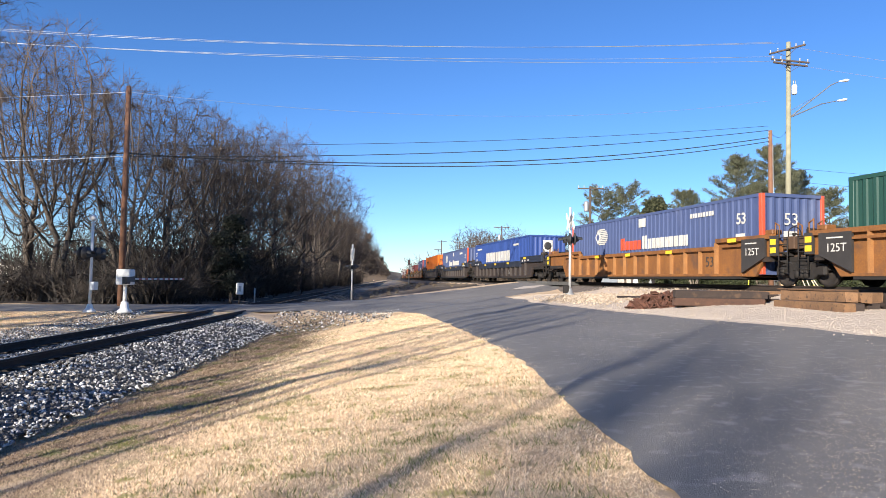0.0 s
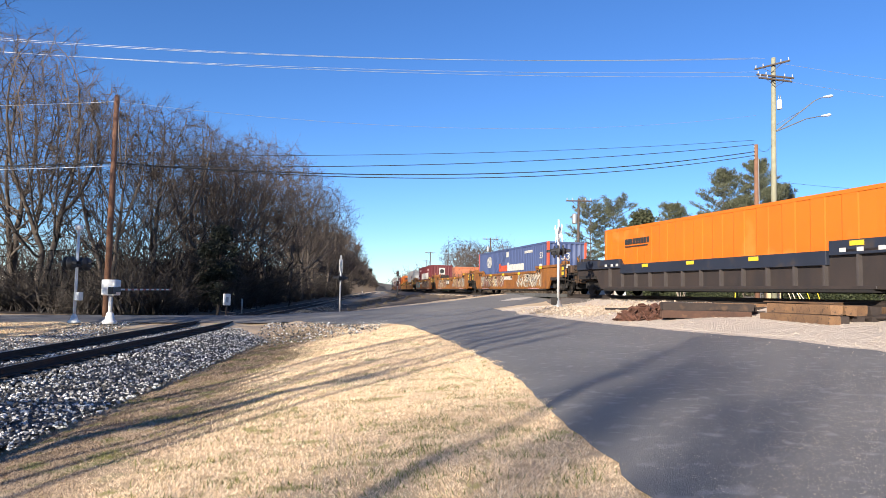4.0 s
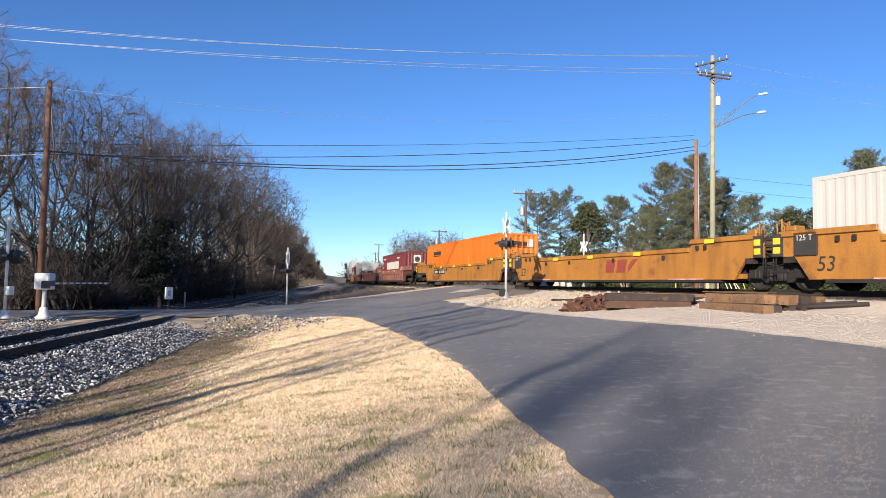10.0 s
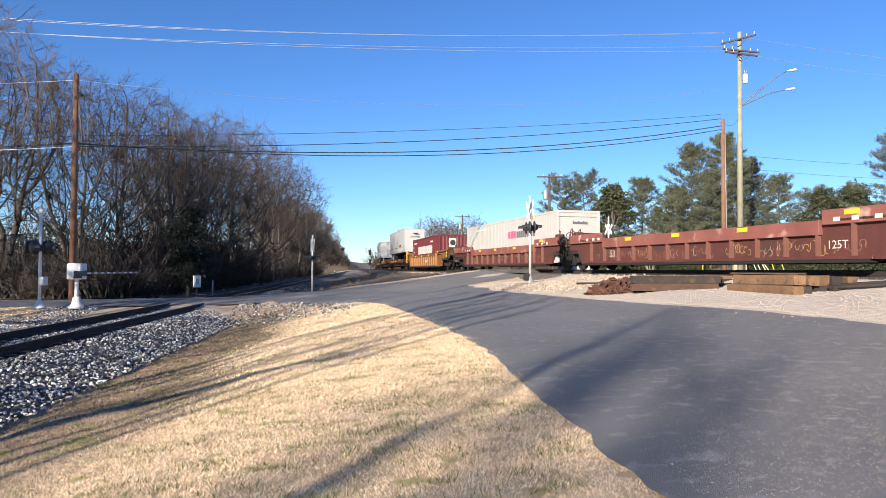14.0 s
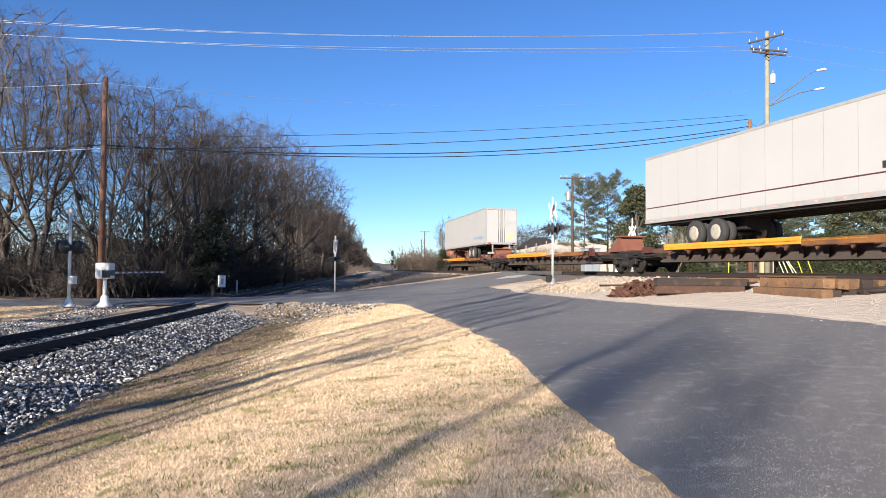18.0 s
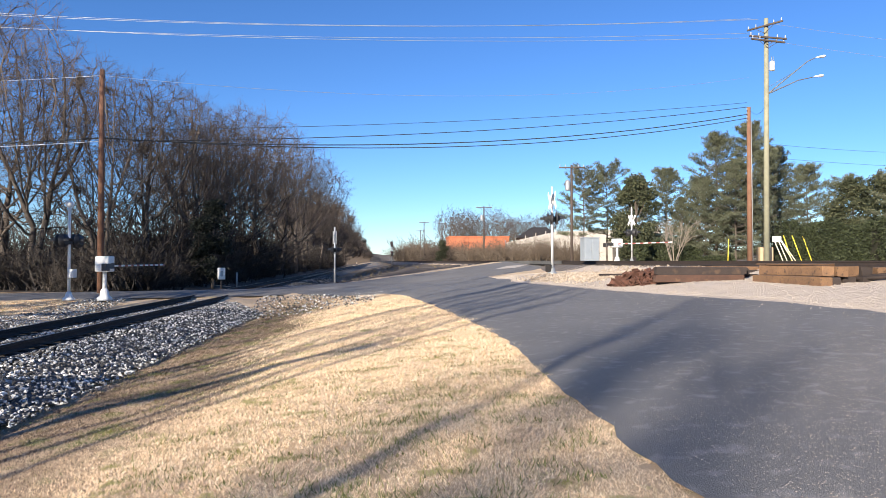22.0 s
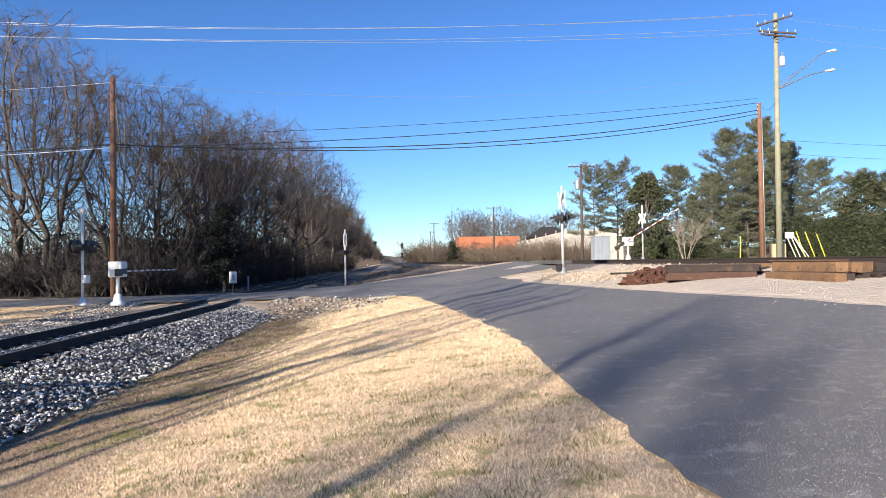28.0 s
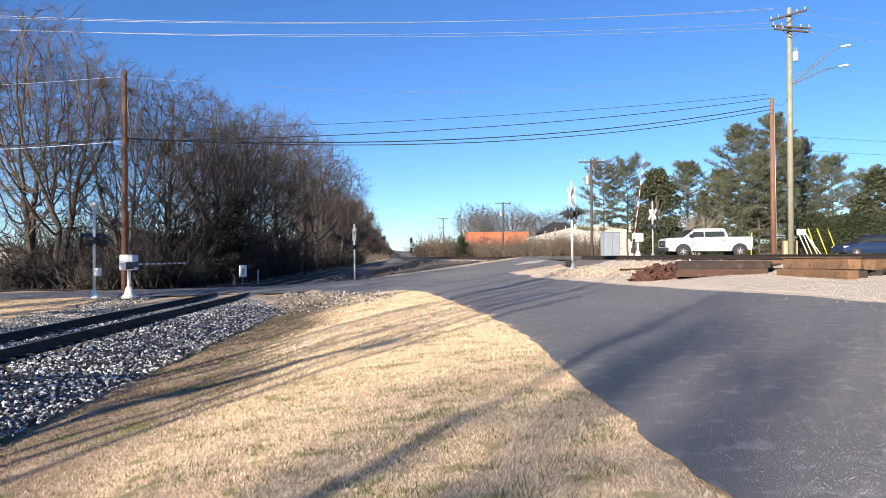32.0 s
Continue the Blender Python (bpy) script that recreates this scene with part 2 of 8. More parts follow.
def ground():
    gx = np.concatenate([-np.geomspace(1500, 32, 24), np.arange(-30, 30.1, 0.5), np.geomspace(32, 1500, 24)])
    gy = np.concatenate([-np.geomspace(400, 12, 14), np.arange(-10, 70.1, 0.5), np.geomspace(72, 4000, 70)])
    X, Y = np.meshgrid(gx, gy)
    Z = height(X.ravel(), Y.ravel()).reshape(X.shape)
    rough = np.array([noise.noise(Vector((a * 0.9, b * 0.9, 0))) for a, b in zip(X.ravel(), Y.ravel())]).reshape(X.shape)
    Z = Z + 0.035 * rough * (np.hypot(X, Y) < 70)
    ds, _ = street(X.ravel(), Y.ravel())
    Z -= 0.04 + 0.10 * (1 - smooth(3.0, 3.6, np.abs(d_left(X, Y)))) * (ds.reshape(X.shape) > 3.5)
    nx = len(gx)
    verts = np.stack([X.ravel(), Y.ravel(), Z.ravel()], 1).tolist()
    faces = [(j * nx + i, j * nx + i + 1, (j + 1) * nx + i + 1, (j + 1) * nx + i) for j in range(len(gy) - 1) for i in range(nx - 1)]
    tagged(new("ground", raw("ground", verts, faces, M_GRASS, True)), "dormant tan winter grass on a low bank", "ground", kind="structure")


# the lane along the bank: x of its two edges at each y
LANE = ((-30, 4.5, 17), (-8, 2.4, 12), (0, 1.75, 10.2), (4, 1.55, 9.1), (7, 1.27, 8.6), (11, 1.08, 7.8), (14, 0.66, 7.3), (17.3, 0.1, 6.1), (20.2, -0.41, 5.2), (23.7, -1.1, 4.3), (26, -1.6, 3.7), (28, -2.6, 3.2), (30, -6.5, 3.3), (32, -7.0, 3.0), (38, -2, 2.0))


def lane_edges(y):
    ys = [r[0] for r in LANE]
    return float(np.interp(y, ys, [r[1] for r in LANE])), float(np.interp(y, ys, [r[2] for r in LANE]))


def roads():
    rows = [(float(y), *lane_edges(y)) for y in np.arange(-30, 37, 0.33)]
    sheet("road", None, rows, 0.02, M_ASPHALT, "dark grey asphalt lane with worn patches", "road", 0.1)
    # the crossing street
    verts, faces, n = [], [], 9
    pts = []
    for k in range(len(ST_X) - 1):
        m = max(2, int(np.hypot(ST_X[k + 1] - ST_X[k], ST_Y[k + 1] - ST_Y[k]) / 0.8))
        for u in np.arange(m) / m:
            pts.append((ST_X[k] + u * (ST_X[k + 1] - ST_X[k]), ST_Y[k] + u * (ST_Y[k + 1] - ST_Y[k])))
    pts = np.array(pts)
    tang = np.gradient(pts, axis=0)
    for _ in range(6):
        tang[1:-1] = (tang[:-2] + tang[1:-1] + tang[2:]) / 3
    tang /= np.linalg.norm(tang, axis=1)[:, None]
    for j, (p, t) in enumerate(zip(pts, tang)):
        for i in range(n):
            o = -3.6 + 7.2 * i / (n - 1)
            x, y = p[0] + t[1] * o, p[1] - t[0] * o
            z = height(x, y)[0] + (0.034 if 0 < i < n - 1 else -0.05)
            verts.append((x, y, z))
        if j:
            a = (j - 1) * n
            faces += [(a + i, a + i + 1, a + n + i + 1, a + n + i) for i in range(n - 1)]
    st = new("road", raw("street", verts, faces, mat("worn_asphalt", (0.185, 0.175, 0.166), (0.13, 0.123, 0.118), 0.4, 0.9, 0.3, fine=120, spots=(0.25, 0.235, 0.22), spot_scale=0.3), True))
    tagged(st, "worn grey asphalt street crossing both tracks", "road", kind="structure")
    # gravel shelf beside the main track
    rows = []
    for y in np.arange(-20, 33.5, 0.5):
        e = lane_edges(y)[1]
        s = [s for s in np.arange(-70, 30, 0.5) if main_line(s)[1] > y]
        x1 = main_line(s[0])[0] - 1.9
        rows.append((float(y), e - 0.25, x1))
    sheet("gravel_verge", None, rows, 0.045, M_GRAVEL, "pale limestone gravel verge between road and track", "gravel", 0.3)


def ballast_bed(name, line, s0, s1, half, toe, z_top, z_toe, material, label, step=1.0):
    prof = ((-toe, z_toe), (-half, z_top), (-0.4, z_top + 0.02), (0.4, z_top + 0.02), (half, z_top), (toe, z_toe))
    verts, faces, n = [], [], len(prof)
    for j, s in enumerate(np.arange(s0, s1, step)):
        for o, z in prof:
            x, y, th = line(s, o)
            verts.append((x, y, z + 0.03 * noise.noise(Vector((x * 2, y * 2, 1)))))
        if j:
            a = (j - 1) * n
            faces += [(a + i, a + i + 1, a + n + i + 1, a + n + i) for i in range(n - 1)]
    return tagged(new(name, raw(name, verts, faces, material, True)), label, "ballast", kind="structure")


RAIL_PROF = ((-0.07, 0.0), (0.07, 0.0), (0.07, 0.018), (0.012, 0.04), (0.012, 0.125), (0.036, 0.135), (0.036, 0.168), (0.026, 0.175), (-0.026, 0.175), (-0.036, 0.168), (-0.036, 0.135), (-0.012, 0.125), (-0.012, 0.04), (-0.07, 0.018))


def track(name, line, s0, s1, top, label):
    t = thing(name, label, "railway track", kind="structure")
    for side in (-0.75, 0.75):
        verts, faces, head, n = [], [], [], len(RAIL_PROF)
        ss = np.concatenate([np.arange(s0, min(s1, 160), 4.0), np.arange(160, s1, 25.0)]) if s1 > 160 else np.arange(s0, s1, 4.0)
        for j, s in enumerate(ss):
            for o, z in RAIL_PROF:
                x, y, th = line(s, side + o)
                verts.append((x, y, top - 0.175 + z))
            if j:
                a = (j - 1) * n
                faces += [(a + i, a + (i + 1) % n, a + n + (i + 1) % n, a + n + i) for i in range(n)]
        me = raw("rail", verts, faces, M_RUST_SHADE)
        me.materials.append(M_RAILTOP)
        for i, p in enumerate(me.polygons):
            if i % n in (7,):
                p.material_index = 1
        part("rail", me, None, t)
    bm = bmesh.new()
    box(bm, -1.3, 1.3, -0.115, 0.115, -0.18, 0, 0.012)
    tie = None
    k = 0
    for s in np.arange(max(s0, -22), 62, 0.54):
        x, y, th = line(s, 0)
        if street(np.array([x]), np.array([y]))[0][0] < 4.0:
            continue
        m = pose(x, y, top - 0.185 + 0.01 * math.sin(k * 7.7), 0, 0, -math.degrees(th) + 1.2 * math.sin(k * 3.1))
        k += 1
        if tie is None:
            tie = part("tie", bm, M_TIE, t, m=m)
        else:
            part("tie", tie.data, None, t, m=m)
    return t




def left_line(s, off=0.0):
    x, y = LEFT_P + LEFT_D * s
    return x + off * LEFT_D[1], y - off * LEFT_D[0], math.atan2(LEFT_D[0], LEFT_D[1])


def ditch():
    bank = []
    for y in np.arange(47.5, 150, 1.5):
        x0, x1 = left_line(y - 12, 2.6)[0], main_line(y - 29, -2.6)[0]
        bank.append((float(y), x0, x1))
    litter = [(float(y), left_line(y - 12, -34)[0], left_line(y - 12, -3.5)[0]) for y in np.arange(37.5, 420, 2.0)]
    # leaf litter whose dark brown also holds the shade under the trees
    sheet("forest_floor", None, litter, 0.012, mat("shaded_leaf_litter", (0.085, 0.062, 0.045), (0.05, 0.037, 0.028), 1.2, 0.95, 0.5, fine=12, spots=(0.13, 0.095, 0.066), spot_scale=0.8), "brown leaf litter under the wood, darkened for its shade", "ground", 0.4)
    # brown earth, its colours lowered for the shade between the tracks
    sheet("bank", None, bank, 0.012, mat("shaded_weedy_earth", (0.13, 0.095, 0.062), (0.06, 0.046, 0.034), 0.35, 0.95, 0.5, fine=8, spots=(0.40, 0.30, 0.19), spot_scale=0.2), "brown weedy earth bank between the tracks, darkened for shade", "ground", 0.3)


ground()
ditch()
roads()
# the main ballast's grey-brown also carries the shade of its far stretch
ballast_bed("ballast_main", main_line, -200, 1000, 1.75, 3.1, RAIL_MAIN - 0.24, 0.98, mat("shaded_grey_brown_ballast", (0.20, 0.165, 0.138), (0.09, 0.076, 0.068), 2, 0.9, 0.9, fine=25), "grey-brown ballast under the main track, darkened for shade", 4.0)
ballast_bed("ballast_side", left_line, -80, 900, 1.7, 2.9, RAIL_LEFT - 0.31, -0.46, M_BALLAST, "dark crushed stone ballast under the side track", 2.0)
track("track_main", main_line, -150, 900, RAIL_MAIN, "main line track with rusty rails and ties")
track("track_side", left_line, -60, 800, RAIL_LEFT, "side track with rusty rails in crushed stone")


def crossing_panels():
    """Concrete slabs that carry the street over the main track, and a pale patch before them."""
    for o0, o1 in ((-2.1, -0.86), (-0.66, 0.66), (0.86, 2.1)):
        t = None
        for k in range(4):
            s = 10.6 + 2.05 * k
            verts, faces = [], []
            for u in (0, 2.0):
                for o in (o0, o1):
                    x, y, th = main_line(s + u, o)
                    verts += [(x, y, RAIL_MAIN + 0.012), (x, y, RAIL_MAIN - 0.2)]
            faces = [(0, 2, 6, 4), (1, 5, 7, 3), (0, 4, 5, 1), (2, 3, 7, 6), (0, 1, 3, 2), (4, 6, 7, 5)]
            p = new("crossing_panel", raw("crossing_panel", verts, faces, mat("dark_crossing_rubber", (0.09, 0.088, 0.086), (0.06, 0.06, 0.06), 2, 0.85, 0.3, rand=0.2)))
            tagged(p, "dark slab of the level crossing between the rails", "road slab", "crossing slabs", "structure")
    rows = []
    for y in np.arange(39.3, 41.3, 0.2):
        x = 3.0 + (y - 38.6) * 0.55
        rows.append((float(y), x - 0.5, x + 0.9))
    sheet("road_patch", None, rows, 0.052, mat("pale_concrete_patch", (0.50, 0.44, 0.38), (0.40, 0.35, 0.305), 1.5, 0.85, 0.2), "pale concrete patch in the street", "road", 0.1)


crossing_panels()


def distant_woods():
    """A low band of far woods all round the horizon."""
    verts, faces, n = [], [], 220
    for k in range(n + 1):
        a = -math.pi * 0.62 + 1.24 * math.pi * k / n
        x, y = 950 * math.sin(a), 950 * math.cos(a)
        h = 13 + 8 * noise.fractal(Vector((a * 7, 0, 0)), 1.0, 2.0, 6) + 3 * noise.noise(Vector((a * 60, 4, 0)))
        verts += [(x, y, -6.0), (x, y, 1.5 + max(h, 1.5)), (x * 1.05, y * 1.05, 1.0)]
        if k:
            o = 3 * (k - 1)
            faces += [(o, o + 3, o + 4, o + 1), (o + 1, o + 4, o + 5, o + 2)]
    tagged(new("backdrop", raw("backdrop", verts, faces, mat("far_woods", (0.075, 0.072, 0.078), (0.05, 0.048, 0.052), 0.05, 1.0, fine=0.4, coord="Object"))), "low line of far grey-brown woods", "backdrop", kind="structure")


distant_woods()

# ---- the train ----
# wheels and trucks: soot, with the shade under the cars put into the colours
M_WHEEL = mat("dark_wheel_steel", (0.026, 0.020, 0.017), (0.014, 0.012, 0.011), 6, 0.7, 0.2)
M_TRUCK = mat("sooty_shaded_truck_steel", (0.019, 0.015, 0.013), (0.010, 0.009, 0.009), 6, 0.8, 0.3)
M_YELLOW = mat("yellow_marking", (0.75, 0.50, 0.03), (0.62, 0.40, 0.03), 6, 0.5)
M_WHITE = mat("white_lettering", (0.54, 0.53, 0.50), (0.44, 0.43, 0.405), 2.5, 0.6)
M_BLACK = mat("black_lettering", (0.02, 0.02, 0.02), (0.035, 0.035, 0.035), 6, 0.6)
M_RED = mat("red_lettering", (0.6, 0.05, 0.08), (0.5, 0.04, 0.06), 6, 0.5)
PAINT = {
    "gold": mat("weathered_gold_paint", (0.37, 0.160, 0.026), (0.27, 0.112, 0.021), 0.9, 0.6, 0.08, fine=20, spots=(0.17, 0.072, 0.024), spot_scale=1.6, spot_at=0.6, streak=(0.115, 0.045, 0.018)),
    "old_gold": mat("rusted_flat_gold_paint", (0.29, 0.112, 0.022), (0.19, 0.072, 0.019), 0.9, 0.65, 0.1, fine=20, spots=(0.12, 0.05, 0.02), spot_scale=1.3, spot_at=0.55, streak=(0.09, 0.036, 0.016)),
    "rust_gold": mat("rusty_gold_paint", (0.245, 0.10, 0.024), (0.15, 0.062, 0.021), 0.9, 0.65, 0.15, fine=20, spots=(0.11, 0.055, 0.03), spot_scale=1.4, spot_at=0.56, streak=(0.075, 0.034, 0.018)),
    "brown": mat("dark_brown_paint", (0.046, 0.033, 0.028), (0.028, 0.022, 0.02), 0.9, 0.6, 0.1, spots=(0.045, 0.032, 0.026), spot_scale=1.1, spot_at=0.6, streak=(0.014, 0.014, 0.018)),
    "oxide": mat("oxide_red_paint", (0.115, 0.034, 0.025), (0.075, 0.025, 0.02), 0.9, 0.6, 0.1, spots=(0.055, 0.03, 0.024), spot_scale=1.6, spot_at=0.55, streak=(0.045, 0.022, 0.017)),
}
# ribs paler than the walls: wear, plus sunlit edges put into the colour
RIB = {
    "rust_gold": mat("sunlit_worn_gold_edge", (0.36, 0.175, 0.06), (0.22, 0.10, 0.04), 1.5, 0.65, 0.1),
    "oxide": mat("sunlit_worn_oxide_edge", (0.20, 0.085, 0.062), (0.12, 0.05, 0.038), 1.5, 0.65, 0.1),
    "brown": mat("sunlit_worn_brown_edge", (0.07, 0.058, 0.054), (0.04, 0.034, 0.033), 1.5, 0.65, 0.1),
}
# oxide top chord: pale wear, and the sun on it put into the colour
PAINT_TOP = {"brown": mat("dark_navy_paint", (0.018, 0.024, 0.042), (0.014, 0.018, 0.03), 1.2, 0.6, 0.1, spots=(0.04, 0.034, 0.034), spot_scale=1.6, spot_at=0.6), "oxide": mat("worn_sunlit_oxide_paint", (0.25, 0.09, 0.07), (0.16, 0.055, 0.042), 1.2, 0.65, 0.1, spots=(0.42, 0.27, 0.22), spot_scale=1.6, spot_at=0.62)}
SKIN = {
    "green": mat("green_container_paint", (0.018, 0.062, 0.048), (0.014, 0.05, 0.04), 0.8, 0.5, 0.05),
    "post_red": mat("red_post_paint", (0.56, 0.09, 0.04), (0.46, 0.07, 0.035), 2, 0.5),
    "faded_blue": mat("faded_blue_container_paint", (0.062, 0.088, 0.19), (0.05, 0.072, 0.165), 0.6, 0.6, 0.05, spots=(0.09, 0.115, 0.21), spot_scale=0.6),
    "blue": mat("bright_blue_container_paint", (0.027, 0.062, 0.235), (0.023, 0.054, 0.20), 0.6, 0.55, 0.05),
    "orange": mat("orange_container_paint", (0.62, 0.155, 0.012), (0.54, 0.125, 0.012), 0.5, 0.45, 0.04, spots=(0.66, 0.25, 0.05), spot_scale=0.35),
    "red": mat("maroon_container_paint", (0.13, 0.021, 0.025), (0.105, 0.018, 0.021), 0.6, 0.62, 0.05),
    "white": mat("white_container_paint", (0.45, 0.435, 0.41), (0.41, 0.39, 0.36), 0.5, 0.55, 0.04, spots=(0.36, 0.325, 0.27), spot_scale=0.5, spot_at=0.63),
}
M_BPANEL = mat("black_panel_paint", (0.028, 0.026, 0.026), (0.04, 0.036, 0.034), 3, 0.6)
TRAIN = []


def ride(ob, s, dz=0.0):
    TRAIN.append((ob, s, dz))
    return ob


def wheel_mesh():
    bm = bmesh.new()
    turn = Matrix.Rotation(math.pi / 2, 4, "X")
    lathe(bm, ((0.10, -0.02), (0.12, 0.05), (0.36, 0.03), (0.40, -0.01), (0.455, 0.0), (0.46, 0.10), (0.485, 0.105), (0.485, 0.135), (0.39, 0.135), (0.35, 0.09), (0.14, 0.10), (0.1, 0.14)), turn, 20)
    return bm


# grimy steel, so black because it also holds the end recesses' shade
M_GRIME_SHADE = mat("grimy_shaded_steel", (0.018, 0.014, 0.012), (0.010, 0.009, 0.009), 2.5, 0.8, 0.3, spots=(0.045, 0.026, 0.017), spot_scale=1.5)
WHEEL = None
SHARED = {}
RAISE = 6.1


def truck(parent, x):
    """A freight truck with two side frames and two wheelsets, centred x metres along its unit."""
    global WHEEL
    bm = bmesh.new()
    for sy in (-1, 1):
        y0, y1 = sorted((sy * 0.92, sy * 1.06))
        prism(bm, [(x - 1.12, 0.50), (x - 1.05, 0.66), (x - 0.45, 0.78), (x + 0.45, 0.78), (x + 1.05, 0.66), (x + 1.12, 0.50), (x + 0.72, 0.42), (x + 0.45, 0.22), (x - 0.45, 0.22), (x - 0.72, 0.42)], y0, y1)
        for dx in (-0.89, 0.89):
            box(bm, x + dx - 0.15, x + dx + 0.15, sy * 1.10 - 0.06, sy * 1.10 + 0.06, 0.34, 0.62, 0.03)
        for dx in (-0.2, 0, 0.2):
            rod(bm, (x + dx, sy * 1.08, 0.26), (x + dx, sy * 1.08, 0.5), 0.07, n=8)
        box(bm, x - 0.35, x + 0.35, sy * 1.04 - 0.07, sy * 1.04 + 0.07, 0.50, 0.70, 0.02)
    box(bm, x - 0.2, x + 0.2, -0.95, 0.95, 0.5, 0.78, 0.02)
    box(bm, x - 1.25, x + 1.25, -0.62, 0.62, 0.30, 0.96)
    box(bm, x - 0.8, x + 0.8, -1.0, 1.0, 0.78, 0.96, 0.02)
    t = part("truck", bm, M_TRUCK, parent)
    for dx in (-0.89, 0.89):
        for sy in (-1, 1):
            m = Matrix.Translation((x + dx, sy * 0.735, 0.46)) @ (Matrix.Rotation(math.pi, 4, "Z") if sy > 0 else Matrix())
            if WHEEL is None:
                WHEEL = part("wheel", wheel_mesh(), M_WHEEL, t, m=m).data
            else:
                part("wheel", WHEEL, None, t, m=m)


def well_unit(s, paint, ribbed, near_truck, far_truck, label):
    """One unit of a well car, 53 ft well. x runs towards the train's head; -y is the near side."""
    u = thing("well_car", label, "railway car", group="well cars of the train")
    M = PAINT[paint]
    lo, hi, end = 0.30, 1.42, 1.70
    reach = {9.4: 1.45, 9.5: 2.2}
    ext = {1: reach.get(near_truck, 0.0), -1: reach.get(-far_truck, 0.0)}
    er, el = 9.55 + ext[1], 9.55 + ext[-1]
    for sy in (-1, 1):
        bm = bmesh.new()
        y0, y1 = sorted((sy * (1.29 if ribbed else 1.36), sy * (1.39 if ribbed else 1.46)))
        prism(bm, [(-8.3, lo), (8.3, lo), (8.8, 0.98), (er, 0.98), (er, end - 0.3), (er - 0.35, end), (RAISE + 0.25, end), (RAISE, hi), (-RAISE, hi), (-RAISE - 0.25, end), (0.35 - el, end), (-el, end - 0.3), (-el, 0.98), (-8.8, 0.98)], y0, y1)
        part("side_wall", bm, M, u)
        bm = bmesh.new()
        o0, o1 = sorted((sy * 1.455, sy * 1.53))
        if ribbed:
            o0, o1 = sorted((sy * 1.385, sy * 1.53))
        box(bm, -7.8, 7.8, o0, o1, lo, lo + (0.10 if ribbed else 0.05), 0.01)
        part("side_sill", bm, M, u)
        # a dark strip below the sill, put in for its shadow
        bm = bmesh.new()
        f0, f1 = sorted((sy * 1.1, sy * 1.55))
        box(bm, -7.7, 7.7, f0, f1, lo - 0.09, lo - 0.004)
        part("bottom_flange", bm, M_TRUCK, u)
        deep = 0.40 if paint in ("oxide", "brown") else 0.13
        bm = bmesh.new()
        box(bm, -RAISE, RAISE, o0, o1, hi - deep, hi + 0.03, 0.01)
        for sg in (-1, 1):
            a, b = sorted((sg * (RAISE + 0.1), sg * (9.3 + ext[sg])))
            box(bm, a, b, o0, o1, end - deep, end + 0.03, 0.01)
        part("top_chord", bm, PAINT_TOP.get(paint, M), u)
        if ribbed:
            for x in np.arange(-7.2, 7.21, 1.2) if paint in ("oxide", "brown") else np.arange(-7.2, 7.21, 1.03):
                top = (hi if abs(x) < RAISE else end) - deep
                key = ("rib", paint, top)
                if key not in SHARED:
                    bm = bmesh.new()
                    box(bm, -0.04, 0.04, -0.068, 0.068, lo + 0.10, top)
                    SHARED[key] = part("side_rib", bm, RIB[paint], u, m=Matrix.Translation((x, sy * 1.457, 0))).data
                else:
                    part("side_rib", SHARED[key], None, u, m=Matrix.Translation((x, sy * 1.457, 0)))
            for sg in (-1, 1):
                bm = bmesh.new()
                a, b = sorted((sg * 6.6, sg * 8.2))
                box(bm, a, b, o0, o1, 1.38, 1.45)
                part("grab_rail", bm, M, u)
    if paint in ("oxide", "brown"):
        for x in (-7.6, -7.0, -6.5, 6.6, 7.2, 7.9):
            bm = bmesh.new()
            box(bm, x, x + 0.22, -1.54, -1.532, end - 0.32, end - 0.2)
            part("small_mark", bm, M_WHITE, u)
    bm = bmesh.new()
    box(bm, -7.2, 7.2, -1.36, 1.36, 0.30, 0.36)
    part("well_floor", bm, M, u)
    for sg in (-1, 1):
        # platform and bulkhead, coloured black for the shaded recess at the car's end
        bm = bmesh.new()
        a, b = sorted((sg * 8.3, sg * 9.6))
        box(bm, a, b, -1.36, 1.36, 0.98, 1.12, 0.01)
        a, b = sorted((sg * 8.25, sg * 8.35))
        box(bm, a, b, -1.34, 1.34, 0.5, 1.6)
        a, b = sorted((sg * 9.4, sg * (10.9 + ext[sg])))
        box(bm, a, b, -0.25, 0.25, 0.85, 1.12, 0.03)
        part("end_platform", bm, M_GRIME_SHADE, u)
        # pipes, levers and a bracing frame about the coupling
        bm = bmesh.new()
        rod(bm, (sg * 8.5, -1.3, 0.95), (sg * (9.9 + ext[sg]), -1.0, 0.7), 0.035, n=6)
        rod(bm, (sg * 8.4, -1.38, 1.15), (sg * (10.2 + ext[sg]), -0.7, 1.25), 0.03, n=6)
        a, b = sorted((sg * (9.5 + ext[sg]), sg * (10.1 + ext[sg])))
        box(bm, a, b, -1.1, 1.1, 1.12, 1.2, 0.01)
        a, b = sorted((sg * 8.5, sg * (9.3 + ext[sg])))
        box(bm, a, b, -1.2, -0.9, 1.2, 1.5, 0.02)
        part("brake_rigging", bm, M_GRIME_SHADE, u)
        bm = bmesh.new()
        a, b = sorted((sg * (9.55 + ext[sg]), sg * (10.05 + ext[sg])))
        box(bm, a, b, -1.3, 1.3, 1.2, 1.62, 0.02)
        box(bm, a, b, -0.9, 0.9, 0.62, 1.2, 0.02)
